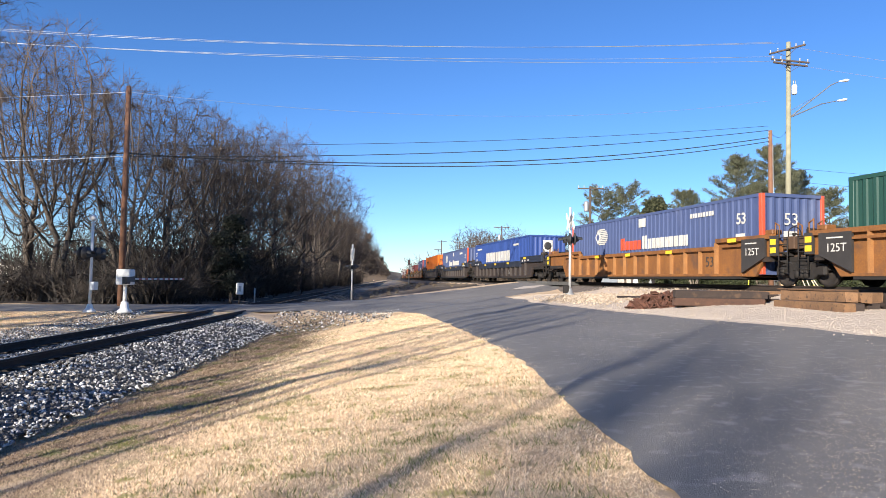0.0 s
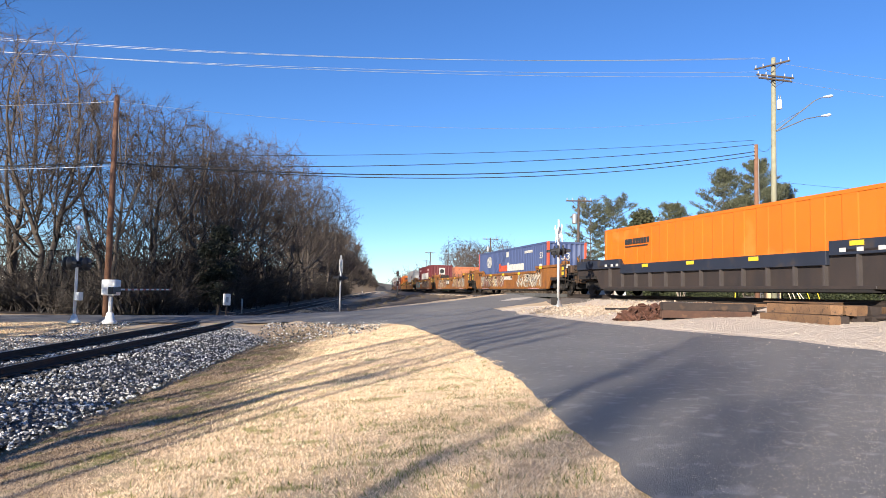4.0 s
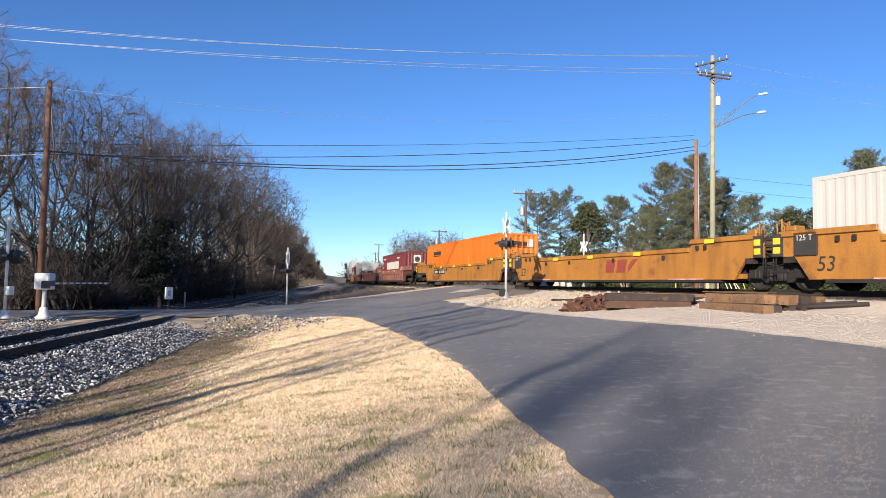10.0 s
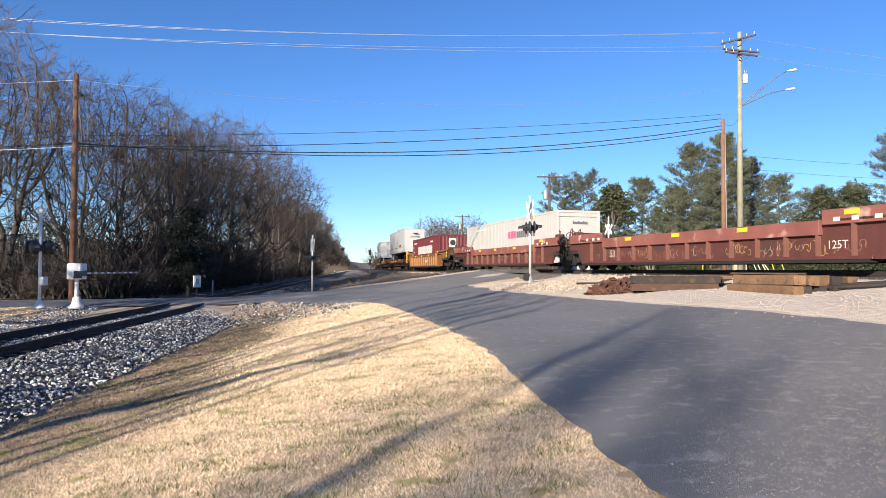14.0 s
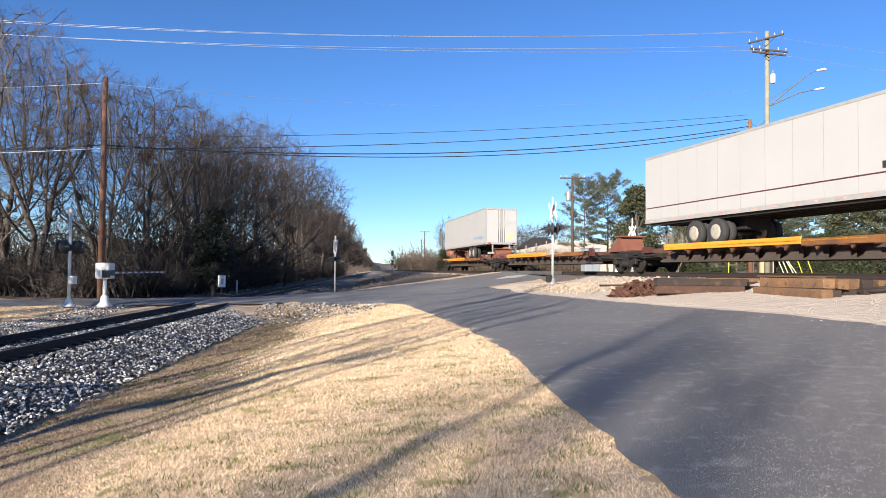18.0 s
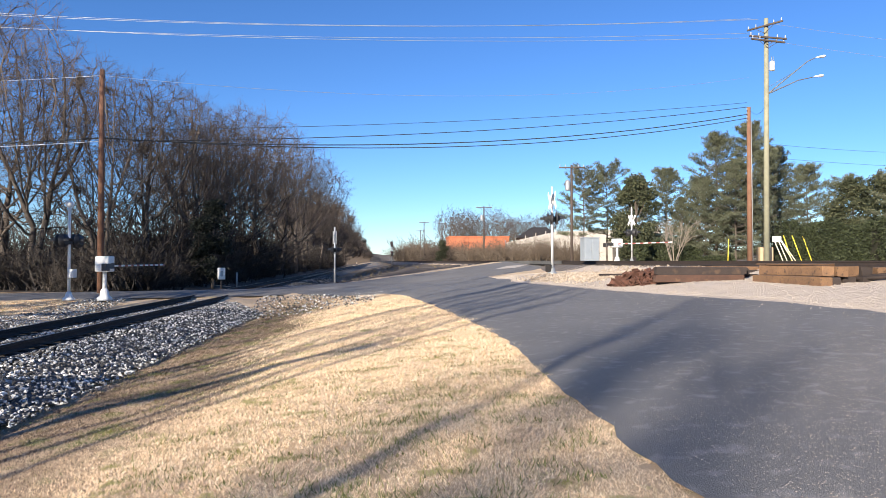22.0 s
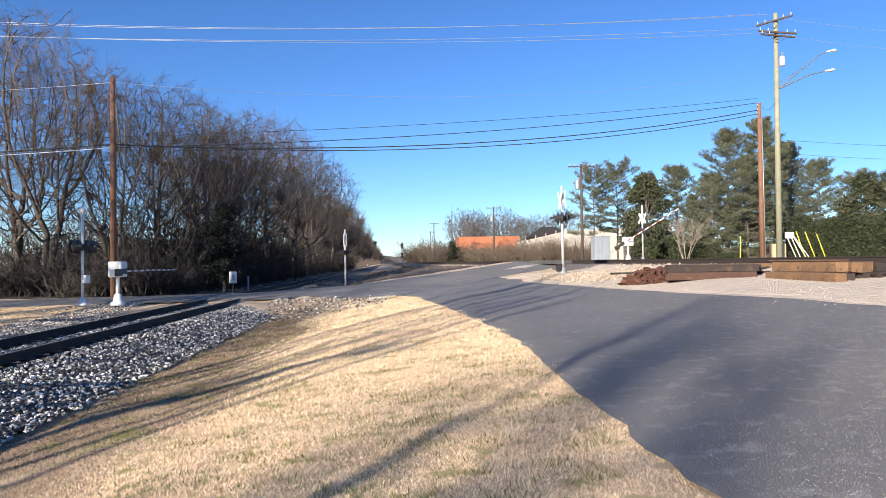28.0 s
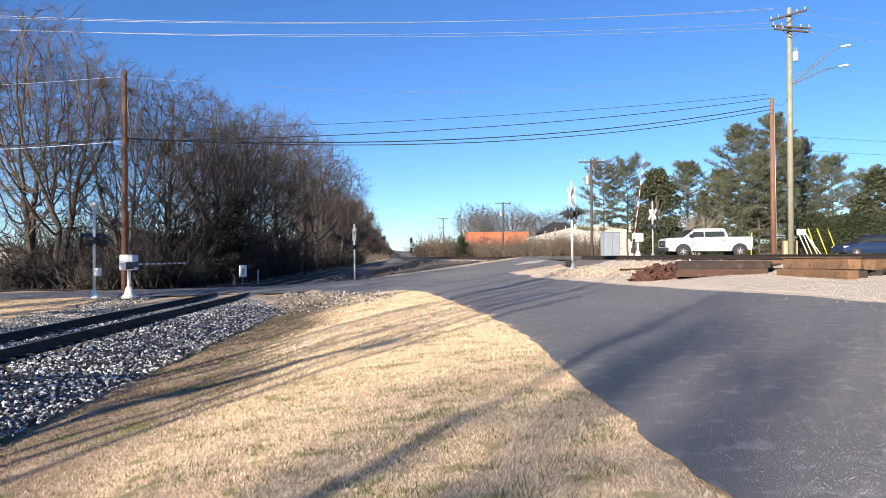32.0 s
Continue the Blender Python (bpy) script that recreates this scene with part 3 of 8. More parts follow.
        part("end_frame", bm, mat("rusty_brown_frame", (0.10, 0.055, 0.03), (0.05, 0.032, 0.022), 2, 0.8, 0.3, spots=(0.025, 0.02, 0.018)), u)
        E = 9.55 + ext[sg]
        # end ladder with rungs down to the truck
        bm = bmesh.new()
        for xx in (E - 0.06, E + 0.34):
            rod(bm, (sg * xx, -1.42, 0.45), (sg * xx, -1.42, 1.85 if xx < E else 1.6), 0.022, n=6)
        for zz in (0.55, 0.82, 1.09, 1.36, 1.58):
            rod(bm, (sg * (E - 0.06), -1.42, zz), (sg * (E + 0.34), -1.42, zz), 0.017, n=6)
        part("ladder", bm, M_GRIME_SHADE, u)
        # grab irons that stand on the corner
        for xx, yy in ((E - 0.25, -1.38), (E + 0.05, -0.75)):
            bm = bmesh.new()
            rod(bm, (sg * xx, yy, 1.6), (sg * xx, yy, 2.12), 0.026, n=6)
            rod(bm, (sg * (xx + 0.18), yy, 1.6), (sg * (xx + 0.18), yy, 2.02), 0.022, n=6)
            rod(bm, (sg * xx, yy, 2.1), (sg * (xx + 0.18), yy, 2.0), 0.022, n=6)
            part("grab_iron", bm, M, u)
        # pedestal block and a lashing box on the end deck
        bm = bmesh.new()
        a, b = sorted((sg * (E - 0.75), sg * (E - 0.38)))
        box(bm, a, b, -1.4, -1.0, end + 0.03, end + 0.2, 0.03)
        part("pedestal", bm, M, u)
        bm = bmesh.new()
        a, b = sorted((sg * (E + 0.1), sg * (E + 0.3)))
        box(bm, a, b, -0.5, 0.3, 1.6, 1.92, 0.03)
        part("brake_box", bm, M_GRIME_SHADE, u)
        if paint in ("gold", "old_gold", "rust_gold"):
            bm = bmesh.new()
            a, b = sorted((sg * (E - 0.36), sg * (E - 0.02)))
            box(bm, a, b, -1.535, -1.455, 0.99, 1.66)
            cp = part("corner_plate", bm, M_BPANEL, u)
            for k in range(2):
                bm = bmesh.new()
                a, b = sorted((sg * (E - 0.32), sg * (E - 0.06)))
                box(bm, a, b, -1.547, -1.535, 1.08 + 0.28 * k, 1.27 + 0.28 * k)
                part("marker_stripe", bm, M_YELLOW, cp)
        bm = bmesh.new()
        a, b = sorted((sg * 8.8, sg * (E - 0.4)))
        box(bm, a, b, -1.5, -1.3, 0.80, 0.975)
        part("end_sill", bm, M_GRIME_SHADE, u)
    bm = bmesh.new()
    for k in range(16):
        a0, a1 = k * math.pi / 8, (k + 1) * math.pi / 8
        rod(bm, (9.62, -0.9 + 0.25 * math.cos(a0), 1.72 + 0.25 * math.sin(a0)), (9.62, -0.9 + 0.25 * math.cos(a1), 1.72 + 0.25 * math.sin(a1)), 0.02, n=5)
        if k % 4 == 0:
            rod(bm, (9.62, -0.9, 1.72), (9.62, -0.9 + 0.25 * math.cos(a0), 1.72 + 0.25 * math.sin(a0)), 0.014, n=5)
    rod(bm, (9.55, -0.9, 1.72), (9.66, -0.9, 1.72), 0.05, n=8)
    rod(bm, (9.58, -0.9, 1.1), (9.58, -0.9, 1.72), 0.03, n=6)
    part("brake_wheel", bm, M_TRUCK, u)
    if paint in ("gold", "old_gold"):
        for x in (-7.4, -6.9, -5.0, -2.6, 1.2, 4.6, 6.5, 6.9):
            z = hi if abs(x) < RAISE else end
            bm = bmesh.new()
            box(bm, x, x + 0.09, -1.54, -1.45, z - 0.36, z - 0.2)
            part("lashing_bracket", bm, M_GRIME_SHADE, u)
        for x0, x1 in ((-6.3, -4.4), (5.0, 6.9)):
            bm = bmesh.new()
            box(bm, x0, x1, -1.538, -1.531, lo + 0.004, lo + 0.045)
            part("reflective_strip", bm, mat("red_white_strip", (0.42, 0.06, 0.05), (0.55, 0.42, 0.38), 3, 0.5), u)
    for x in (-3.9, -0.6, 3.0, 7.2):
        z = hi if abs(x) < RAISE else end
        bm = bmesh.new()
        box(bm, x - 0.24, x + 0.24, -1.54, -1.526, z - 0.15, z - 0.01)
        part("marker", bm, M_YELLOW, u)
    truck(u, near_truck)
    if far_truck:
        truck(u, far_truck)
    return ride(u, s)


def container(s, skin, length, label, end_skin=None):
    """A corrugated freight box standing in its well."""
    M = SKIN[skin]
    c = thing("shipping_container", label, "shipping container", group="containers on the train")
    h, w, L = 2.87, 1.29, length / 2
    z0 = 0.37
    step = {"white": 0.30, "orange": 1.2}.get(skin, 0.34)
    depth = {"white": 0.009, "orange": 0.012}.get(skin, 0.027)
    for sy in (-1, 1):
        xs, ys = [-L + 0.1], [w - 0.01]
        x = -L + 0.1
        while x + step < L - 0.1:
            xs += [x + 0.05, x + step * 0.5 - 0.02, x + step * 0.5 + 0.03, x + step]
            ys += [w - 0.01, w - 0.01, w - 0.01 - depth, w - 0.01 - depth]
            x += step
        xs.append(L - 0.1)
        ys.append(w - 0.01)
        verts = [(a, sy * b, z) for a, b in zip(xs, ys) for z in (z0 + 0.12, z0 + h - 0.08)]
        faces = [(2 * i, 2 * i + 2, 2 * i + 3, 2 * i + 1) for i in range(len(xs) - 1)]
        part("side_panel", raw("side_panel", verts, faces, M), None, c)
    bm = bmesh.new()
    for sy in (-1, 1):
        for z in (z0, z0 + h - 0.12):
            y0, y1 = sorted((sy * (w - 0.09), sy * w))
            box(bm, -L, L, y0, y1, z, z + 0.12 + (0.03 if z == z0 else 0))
    for sx in (-1, 1):
        a, b = sorted((sx * (L - 0.11), sx * L))
        for z in (z0, z0 + h - 0.12):
            box(bm, a, b, -w, w, z, z + 0.12)
    part("rail_frame", bm, M, c)
    post_m = SKIN[end_skin] if end_skin else M
    for sx in (-1, 1):
        for sy in (-1, 1):
            bm = bmesh.new()
            a, b = sorted((sx * (L - 0.17), sx * L * 1.0005))
            y0, y1 = sorted((sy * (w - 0.14), sy * (w + 0.003)))
            box(bm, a, b, y0, y1, z0, z0 + h, 0.01)
            part("corner_post", bm, post_m, c)
    bm = bmesh.new()
    box(bm, -L + 0.05, L - 0.05, -w + 0.03, w - 0.03, z0 + h - 0.05, z0 + h - 0.005)
    part("roof", bm, M, c)
    for sx in (-1, 1):
        ys = np.linspace(-w + 0.1, w - 0.1, 29)
        verts = [(sx * (L - 0.03 - ((0.004 if skin == "white" else 0.035) if i // 2 % 2 else 0)), y, z) for i, y in enumerate(ys) for z in (z0 + 0.1, z0 + h - 0.1)]
        faces = [(2 * i, 2 * i + 2, 2 * i + 3, 2 * i + 1) for i in range(len(ys) - 1)]
        part("end_panel", raw("end_panel", verts, faces, M), None, c)
    return ride(c, s), z0, h, L, w


def side_text(name, text, size, x, z, material, parent, y=-1.312, shear=0.0, bold=0.0):
    """Text that reads from the near side."""
    return writing(name, text, size, material, parent, pose(x, y, z, 90, 0, 0), "", shear, bold)


def end_panel_mark(u, sg, small=False):
    """The black corner panel with its load mark."""
    if small:
        bm = bmesh.new()
        a, b = sorted((sg * 8.0, sg * 8.76))
        box(bm, a, b, -1.53, -1.455, 1.0, 1.66)
        p = part("corner_panel", bm, M_BPANEL, u)
        side_text("load_mark", "125 T", 0.24, sg * 8.4, 1.5, M_WHITE, p, -1.536)
        return
    bm = bmesh.new()
    a, b = sorted((sg * 7.75, sg * 8.95))
    prism(bm, [(a, 0.42 if sg < 0 else 0.42), (b, 0.95 if sg > 0 else 0.42), (b, 1.62), (a, 1.62)] if sg > 0 else [(a, 0.95), (b, 0.42), (b, 1.62), (a, 1.62)], -1.545, -1.455)
    p = part("corner_panel", bm, M_BPANEL, u)
    t = side_text("load_mark", "125T", 0.36, sg * 8.3, 1.15, M_WHITE, p, -1.548)
    bars("small_mark", p, M_WHITE, sg * 8.3 - 0.35, 1.44, 1, 0.6, 0.04, 0.12, -1.55)




def trailer(s, rear_right, label, words=""):
    t = thing("semi_trailer", label, "trailer", group="trailers on the train")
    d = 1.0
    L, w, z0, z1 = 8.07, 1.29, 2.14, 5.02
    M = mat("white_trailer_panel", (0.43, 0.425, 0.42), (0.39, 0.382, 0.375), 0.4, 0.5, 0.02, spots=(0.35, 0.325, 0.295), spot_scale=0.35, spot_at=0.64)
    MA = mat("trailer_aluminium", (0.42, 0.41, 0.39), (0.33, 0.32, 0.31), 5, 0.5, 0.1, metal=0.2)
    bm = bmesh.new()
    box(bm, -L, L, -w, w, z0, z1, 0.03)
    part("box_body", bm, M, t)
    bm = bmesh.new()
    for sy in (-1, 1):
        y0, y1 = sorted((sy * (w - 0.02), sy * (w + 0.012)))
        box(bm, -L + 0.02, L - 0.02, y0, y1, z0 - 0.02, z0 + 0.14)
        box(bm, -L + 0.02, L - 0.02, y0, y1, z1 - 0.09, z1 + 0.006)
    part("rail_trim", bm, MA, t)
    for x in np.arange(-L + 1.22, L - 0.5, 1.22):
        bm = bmesh.new()
        box(bm, x - 0.012, x + 0.012, -w - 0.004, -w + 0.01, z0 + 0.14, z1 - 0.09)
        part("panel_seam", bm, mat("grey_seam", (0.36, 0.35, 0.34), (0.30, 0.29, 0.28), 5, 0.6), t)
    for x in np.arange(-L + 0.5, L - 0.5, 0.9):
        bm = bmesh.new()
        box(bm, x - 0.15, x + 0.15, -w - 0.016, -w - 0.008, z0 + 0.04, z0 + 0.09)
        part("reflective_tape", bm, mat("red_white_tape", (0.5, 0.08, 0.06), (0.6, 0.5, 0.48), 3, 0.5), t)
    sg = 1 if rear_right else -1
    bm = bmesh.new()
    ax = sg * (L - 4.6) if rear_right else sg * (L - 4.1)
    for dx in (-0.65, 0.65):
        rod(bm, (ax + dx, -1.1, d + 0.5), (ax + dx, 1.1, d + 0.5), 0.08, n=8)
    box(bm, ax - 1.4, ax + 1.4, -0.55, 0.55, d + 0.6, z0, 0.02)
    part("bogie", bm, M_TRUCK, t)
    for dx in (-0.65, 0.65):
        for sy in (-1, 1):
            for off in (1.18, 0.86):
                bm = bmesh.new()
                lathe(bm, ((0.30, -0.12), (0.46, -0.13), (0.51, -0.09), (0.51, 0.09), (0.46, 0.13), (0.30, 0.12)), Matrix.Translation((ax + dx, sy * off, d + 0.52)) @ Matrix.Rotation(math.pi / 2, 4, "X"), 20)
                ty = part("tyre", bm, mat("tyre_rubber", (0.025, 0.025, 0.026), (0.04, 0.04, 0.04), 8, 0.85, 0.3), t)
                bm = bmesh.new()
                lathe(bm, ((0.08, -0.155), (0.20, -0.15), (0.29, -0.135), (0.31, 0.0), (0.29, 0.135), (0.20, 0.15), (0.08, 0.155)), Matrix.Translation((ax + dx, sy * off, d + 0.52)) @ Matrix.Rotation(math.pi / 2, 4, "X"), 16)
                part("rim", bm, mat("pale_rim", (0.42, 0.39, 0.33), (0.25, 0.22, 0.18), 9, 0.6), ty)
    bm = bmesh.new()
    lx = -sg * (L - 3.2)
    for sy in (-1, 1):
        rod(bm, (lx, sy * 0.8, d + 0.15), (lx, sy * 0.8, z0), 0.07, n=6)
        rod(bm, (lx, sy * 0.8, z0 - 0.2), (lx + sg * 1.0, sy * 0.8, z0 - 0.02), 0.035, n=6)
        box(bm, lx - 0.15, lx + 0.15, sy * 0.8 - 0.15, sy * 0.8 + 0.15, d + 0.1, d + 0.16)
    rod(bm, (lx, -0.8, d + 0.4), (lx, 0.8, z0 - 0.1), 0.03, n=6)
    part("landing_leg", bm, M_TRUCK, t)
    for y in np.arange(-1.15, 1.16, 0.46):
        bm = bmesh.new()
        box(bm, -L + 0.3, L - 0.3, y - 0.03, y + 0.03, z0 - 0.12, z0 - 0.01)
        part("floor_beam", bm, M_TRUCK, t)
    bm = bmesh.new()
    xe = L + 0.01
    if rear_right:
        for y in (-0.42, -0.14, 0.14, 0.42):
            rod(bm, (xe + 0.02, y * 0.6, z0 + 0.15), (xe + 0.02, y * 0.6, z1 - 0.12), 0.022, n=6)
        for y in (-1.26, 0.0, 1.26):
            box(bm, xe - 0.02, xe + 0.012, y - 0.035, y + 0.035, z0, z1)
        for z in np.linspace(z0 + 0.3, z1 - 0.3, 4):
            for y in (-1.27, 1.27):
                box(bm, xe, xe + 0.03, y - 0.12, y + 0.05, z - 0.04, z + 0.04)
        box(bm, xe - 0.02, xe + 0.03, -w, w, z0 - 0.02, z0 + 0.16)
        box(bm, xe - 0.02, xe + 0.03, -w, w, z1 - 0.12, z1)
        part("door_hardware", bm, MA, t)
        bm = bmesh.new()
        box(bm, xe - 0.1, xe, -1.1, 1.1, 1.35, 1.5, 0.01)
        for y in (-0.7, 0.7):
            box(bm, xe - 0.1, xe - 0.02, y - 0.05, y + 0.05, 1.45, z0)
        part("underride_guard", bm, MA, t)
        bm = bmesh.new()
        for y in (-1.1, -1.0, -0.9, 0.9, 1.0, 1.1):
            box(bm, xe + 0.03, xe + 0.045, y - 0.04, y + 0.04, z0 + 0.02, z0 + 0.12)
        part("tail_lamp", bm, mat("red_lamp_glass", (0.4, 0.02, 0.02), (0.3, 0.02, 0.02), 5, 0.3), t)
        bm = bmesh.new()
        box(bm, xe + 0.012, xe + 0.018, 0.55, 0.95, z0 + 0.45, z0 + 0.85)
        part("sticker", bm, mat("yellow_sticker", (0.8, 0.7, 0.3), (0.7, 0.6, 0.2), 5, 0.6), t)
        bm = bmesh.new()
        box(bm, xe + 0.012, xe + 0.018, 0.2, 0.5, z0 + 1.4, z0 + 1.9)
        part("placard", bm, mat("grey_placard", (0.45, 0.47, 0.46), (0.35, 0.36, 0.36), 5, 0.6), t)
    else:
        for y in (-1.25, 1.25):
            box(bm, xe - 0.03, xe + 0.012, y - 0.05, y + 0.05, z0, z1)
        box(bm, xe - 0.03, xe + 0.012, -w, w, z1 - 0.1, z1)
        box(bm, xe - 0.03, xe + 0.012, -w, w, z0, z0 + 0.15)
        part("nose_trim", bm, MA, t)
        bm = bmesh.new()
        box(bm, xe, xe + 0.01, 0.1, 0.65, z1 - 0.75, z1 - 0.62)
        box(bm, xe, xe + 0.01, -0.1, 0.5, z1 - 0.66, z1 - 0.53)
        for k in range(9):
            box(bm, xe, xe + 0.01, -0.45 + k * 0.13, -0.37 + k * 0.13, z1 - 1.1, z1 - 0.92)
        part("logo", bm, M_BLACK, t)
        bm = bmesh.new()
        box(bm, xe, xe + 0.06, 0.55, 0.95, z0 + 0.35, z0 + 0.6, 0.01)
        box(bm, xe, xe + 0.03, 1.05, 1.18, z0 + 0.4, z0 + 0.95, 0.01)
        part("connector_box", bm, M_TRUCK, t)
        bm = bmesh.new()
        box(bm, -L + 0.1, L - 0.4, -w - 0.012, -w, z0 + 0.62, z0 + 0.66)
        part("body_stripe", bm, mat("dark_red_stripe", (0.10, 0.03, 0.03), (0.08, 0.025, 0.025), 5, 0.5), t)
        bm = bmesh.new()
        for k in range(10):
            box(bm, L - 4.4 + k * 0.19, L - 4.29 + k * 0.19, -w - 0.012, -w, z0 + 0.75, z0 + 0.95)
        part("number_bars", bm, M_BLACK, t)
    if words:
        side_text("side_lettering", words, 0.42, L - 2.3, z0 + 0.62, mat("pale_blue_lettering", (0.30, 0.42, 0.62), (0.26, 0.36, 0.55), 5, 0.5), t, -w - 0.012, 0.2)
    return ride(t, s)


def spine_unit(s, near_truck, far_truck, label, posts=False):
    u = thing("spine_car", label, "railway car", group="spine cars of the train")
    M = PAINT["oxide"]
    MY = mat("spine_yellow", (0.75, 0.33, 0.03), (0.6, 0.25, 0.03), 0.9, 0.55, 0.05, spots=(0.25, 0.12, 0.04), spot_at=0.62)
    MB = mat("spine_brown", (0.12, 0.055, 0.04), (0.08, 0.04, 0.03), 1.0, 0.65, 0.1, spots=(0.2, 0.09, 0.05))
    bm = bmesh.new()
    prism(bm, [(-7.6, 0.45), (7.6, 0.45), (8.6, 0.8), (9.9, 0.85), (9.9, 1.05), (-9.9, 1.05), (-9.9, 0.85), (-8.6, 0.8)], -0.42, 0.42)
    part("center_spine", bm, MB, u)
    grey = mat("spine_grey_brown", (0.085, 0.062, 0.05), (0.05, 0.04, 0.034), 1.0, 0.7, 0.1)
    for sy in (-1, 1):
        y0, y1 = sorted((sy * 0.42, sy * 0.95))
        bm = bmesh.new()
        box(bm, -7.4, 7.4, y0, y1, 0.42, 0.46)
        part("lower_flange", bm, grey, u)
        for x in np.arange(-7.0, 7.01, 1.0):
            bm = bmesh.new()
            vs = [bm.verts.new(p) for p in ((x - 0.5, sy * 0.95, 0.46), (x - 0.02, sy * 0.43, 0.92), (x + 0.02, sy * 0.43, 0.92), (x + 0.5, sy * 0.95, 0.46))]
            bm.faces.new((vs[0], vs[1], vs[2], vs[3]))
            prism(bm, [(x - 0.45, 0.46), (x + 0.2, 0.46), (x + 0.2, 0.70), (x - 0.2, 0.70)], sy * 0.86 - 0.03, sy * 0.86 + 0.03)
            part("lower_bracket", bm, grey, u)
    for sy in (-1, 1):
        for x in np.arange(-6.4, 6.5, 1.28):
            bm = bmesh.new()
            prism(bm, [(x - 0.05, 1.0), (x + 0.35, 1.0), (x + 0.05, 0.72)], sy * 1.22 - 0.04, sy * 1.22 + 0.04)
            y0, y1 = sorted((sy * 0.42, sy * 1.25))
            box(bm, x - 0.05, x + 0.05, y0, y1, 0.85, 1.0)
            part("deck_bracket", bm, MB, u)
    for sy in (-1, 1):
        bm = bmesh.new()
        y0, y1 = sorted((sy * 0.75, sy * 1.33))
        box(bm, -6.6, 3.2, y0, y1, 1.0, 1.04)
        y0, y1 = sorted((sy * 1.27, sy * 1.33))
        box(bm, -6.6, 0.8, y0, y1, 0.92, 1.16, 0.01)
        part("wheel_deck", bm, MY, u)
        bm = bmesh.new()
        box(bm, 0.8, 6.6, y0, y1, 0.86, 1.08, 0.01)
        part("side_rail", bm, mat("worn_orange_paint", (0.26, 0.11, 0.028), (0.14, 0.06, 0.025), 1.2, 0.7, 0.1, spots=(0.06, 0.035, 0.025)), u)
    if posts:
        for xx in (9.75, 10.45):
            for dx in (0, 0.16):
                bm = bmesh.new()
                box(bm, xx + dx, xx + dx + 0.07, -1.22, -1.12, 0.75, 2.05, 0.008)
                part("yellow_post", bm, MY, u)
    bm = bmesh.new()
    box(bm, 7.6, 10.2, -1.1, 1.1, 0.55, 0.85, 0.02)
    rod(bm, (6.5, -1.2, 0.75), (10.0, -1.15, 0.62), 0.05, n=6)
    part("brake_rigging", bm, M_GRIME_SHADE, u)
    bm = bmesh.new()
    rod(bm, (-9.7, -1.15, 0.65), (-6.8, -1.2, 0.78), 0.05, n=6)
    box(bm, -9.6, -7.6, -0.9, 0.9, 0.55, 0.85, 0.02)
    part("brake_rigging", bm, M_GRIME_SHADE, u)
    bm = bmesh.new()
    prism(bm, [(7.4, 1.0), (9.0, 1.0), (8.7, 1.7), (8.45, 1.7)], -0.6, 0.6)
    box(bm, 8.25, 8.9, -0.7, 0.7, 1.7, 1.78, 0.02)
    part("hitch", bm, mat("hitch_red_brown", (0.22, 0.08, 0.05), (0.15, 0.06, 0.04), 3, 0.7, 0.1), u)
    bm = bmesh.new()
    prism(bm, [(6.7, 0.8), (7.3, 0.8), (7.2, 1.15), (6.9, 1.22)], -1.42, -1.25)
    part("side_bracket", bm, M, u)
    bm = bmesh.new()
    box(bm, -8.4, -7.7, -1.25, -1.15, 0.85, 1.1)
    part("side_bracket", bm, M, u)
    truck(u, near_truck)
    if far_truck:
        truck(u, far_truck)
    return ride(u, s)


GOLD_W, RUST_W, BROWN_W, OX_W = "gold painted well car with rust and yellow marks", "rusty gold well car with side ribs", "dark brown ribbed well car", "oxide red ribbed well car with chalk graffiti"


def bars(name, parent, material, x, z, n, w, h, gap, y=-1.537):
    """Writing that cannot be read, as plain bars."""
    for k in range(n):
        bm = bmesh.new()
        box(bm, x + k * (w + gap), x + k * (w + gap) + w, y, y + 0.012, z, z + h)
        part(name, bm, material, parent)


def glyphs(name, parent, material, x, z, w, h, n, seed, y, t=0.15, gap=0.14, widths=None):
    """Plain blocks, two bars to a letter, in the place and rhythm of a trade name."""
    widths = widths or (1.0,) * n
    unit = w * n / sum(widths)
    a = x
    for q in widths:
        b = a + q * unit
        p0, p1 = a + gap / 2, b - gap / 2
        m, s, c = (p0 + p1) / 2, (p1 - p0) * 0.07, (p1 - p0) * 0.07
        for p, e in ((p0, m - s), (m + s, p1)):
            bm = bmesh.new()
            prism(bm, [(p + c, z), (e - c, z), (e, z + c), (e, z + h - c), (e - c, z + h), (p + c, z + h), (p, z + h - c), (p, z + c)], y, y + 0.02)
            part(name, bm, material, parent)
        a = b


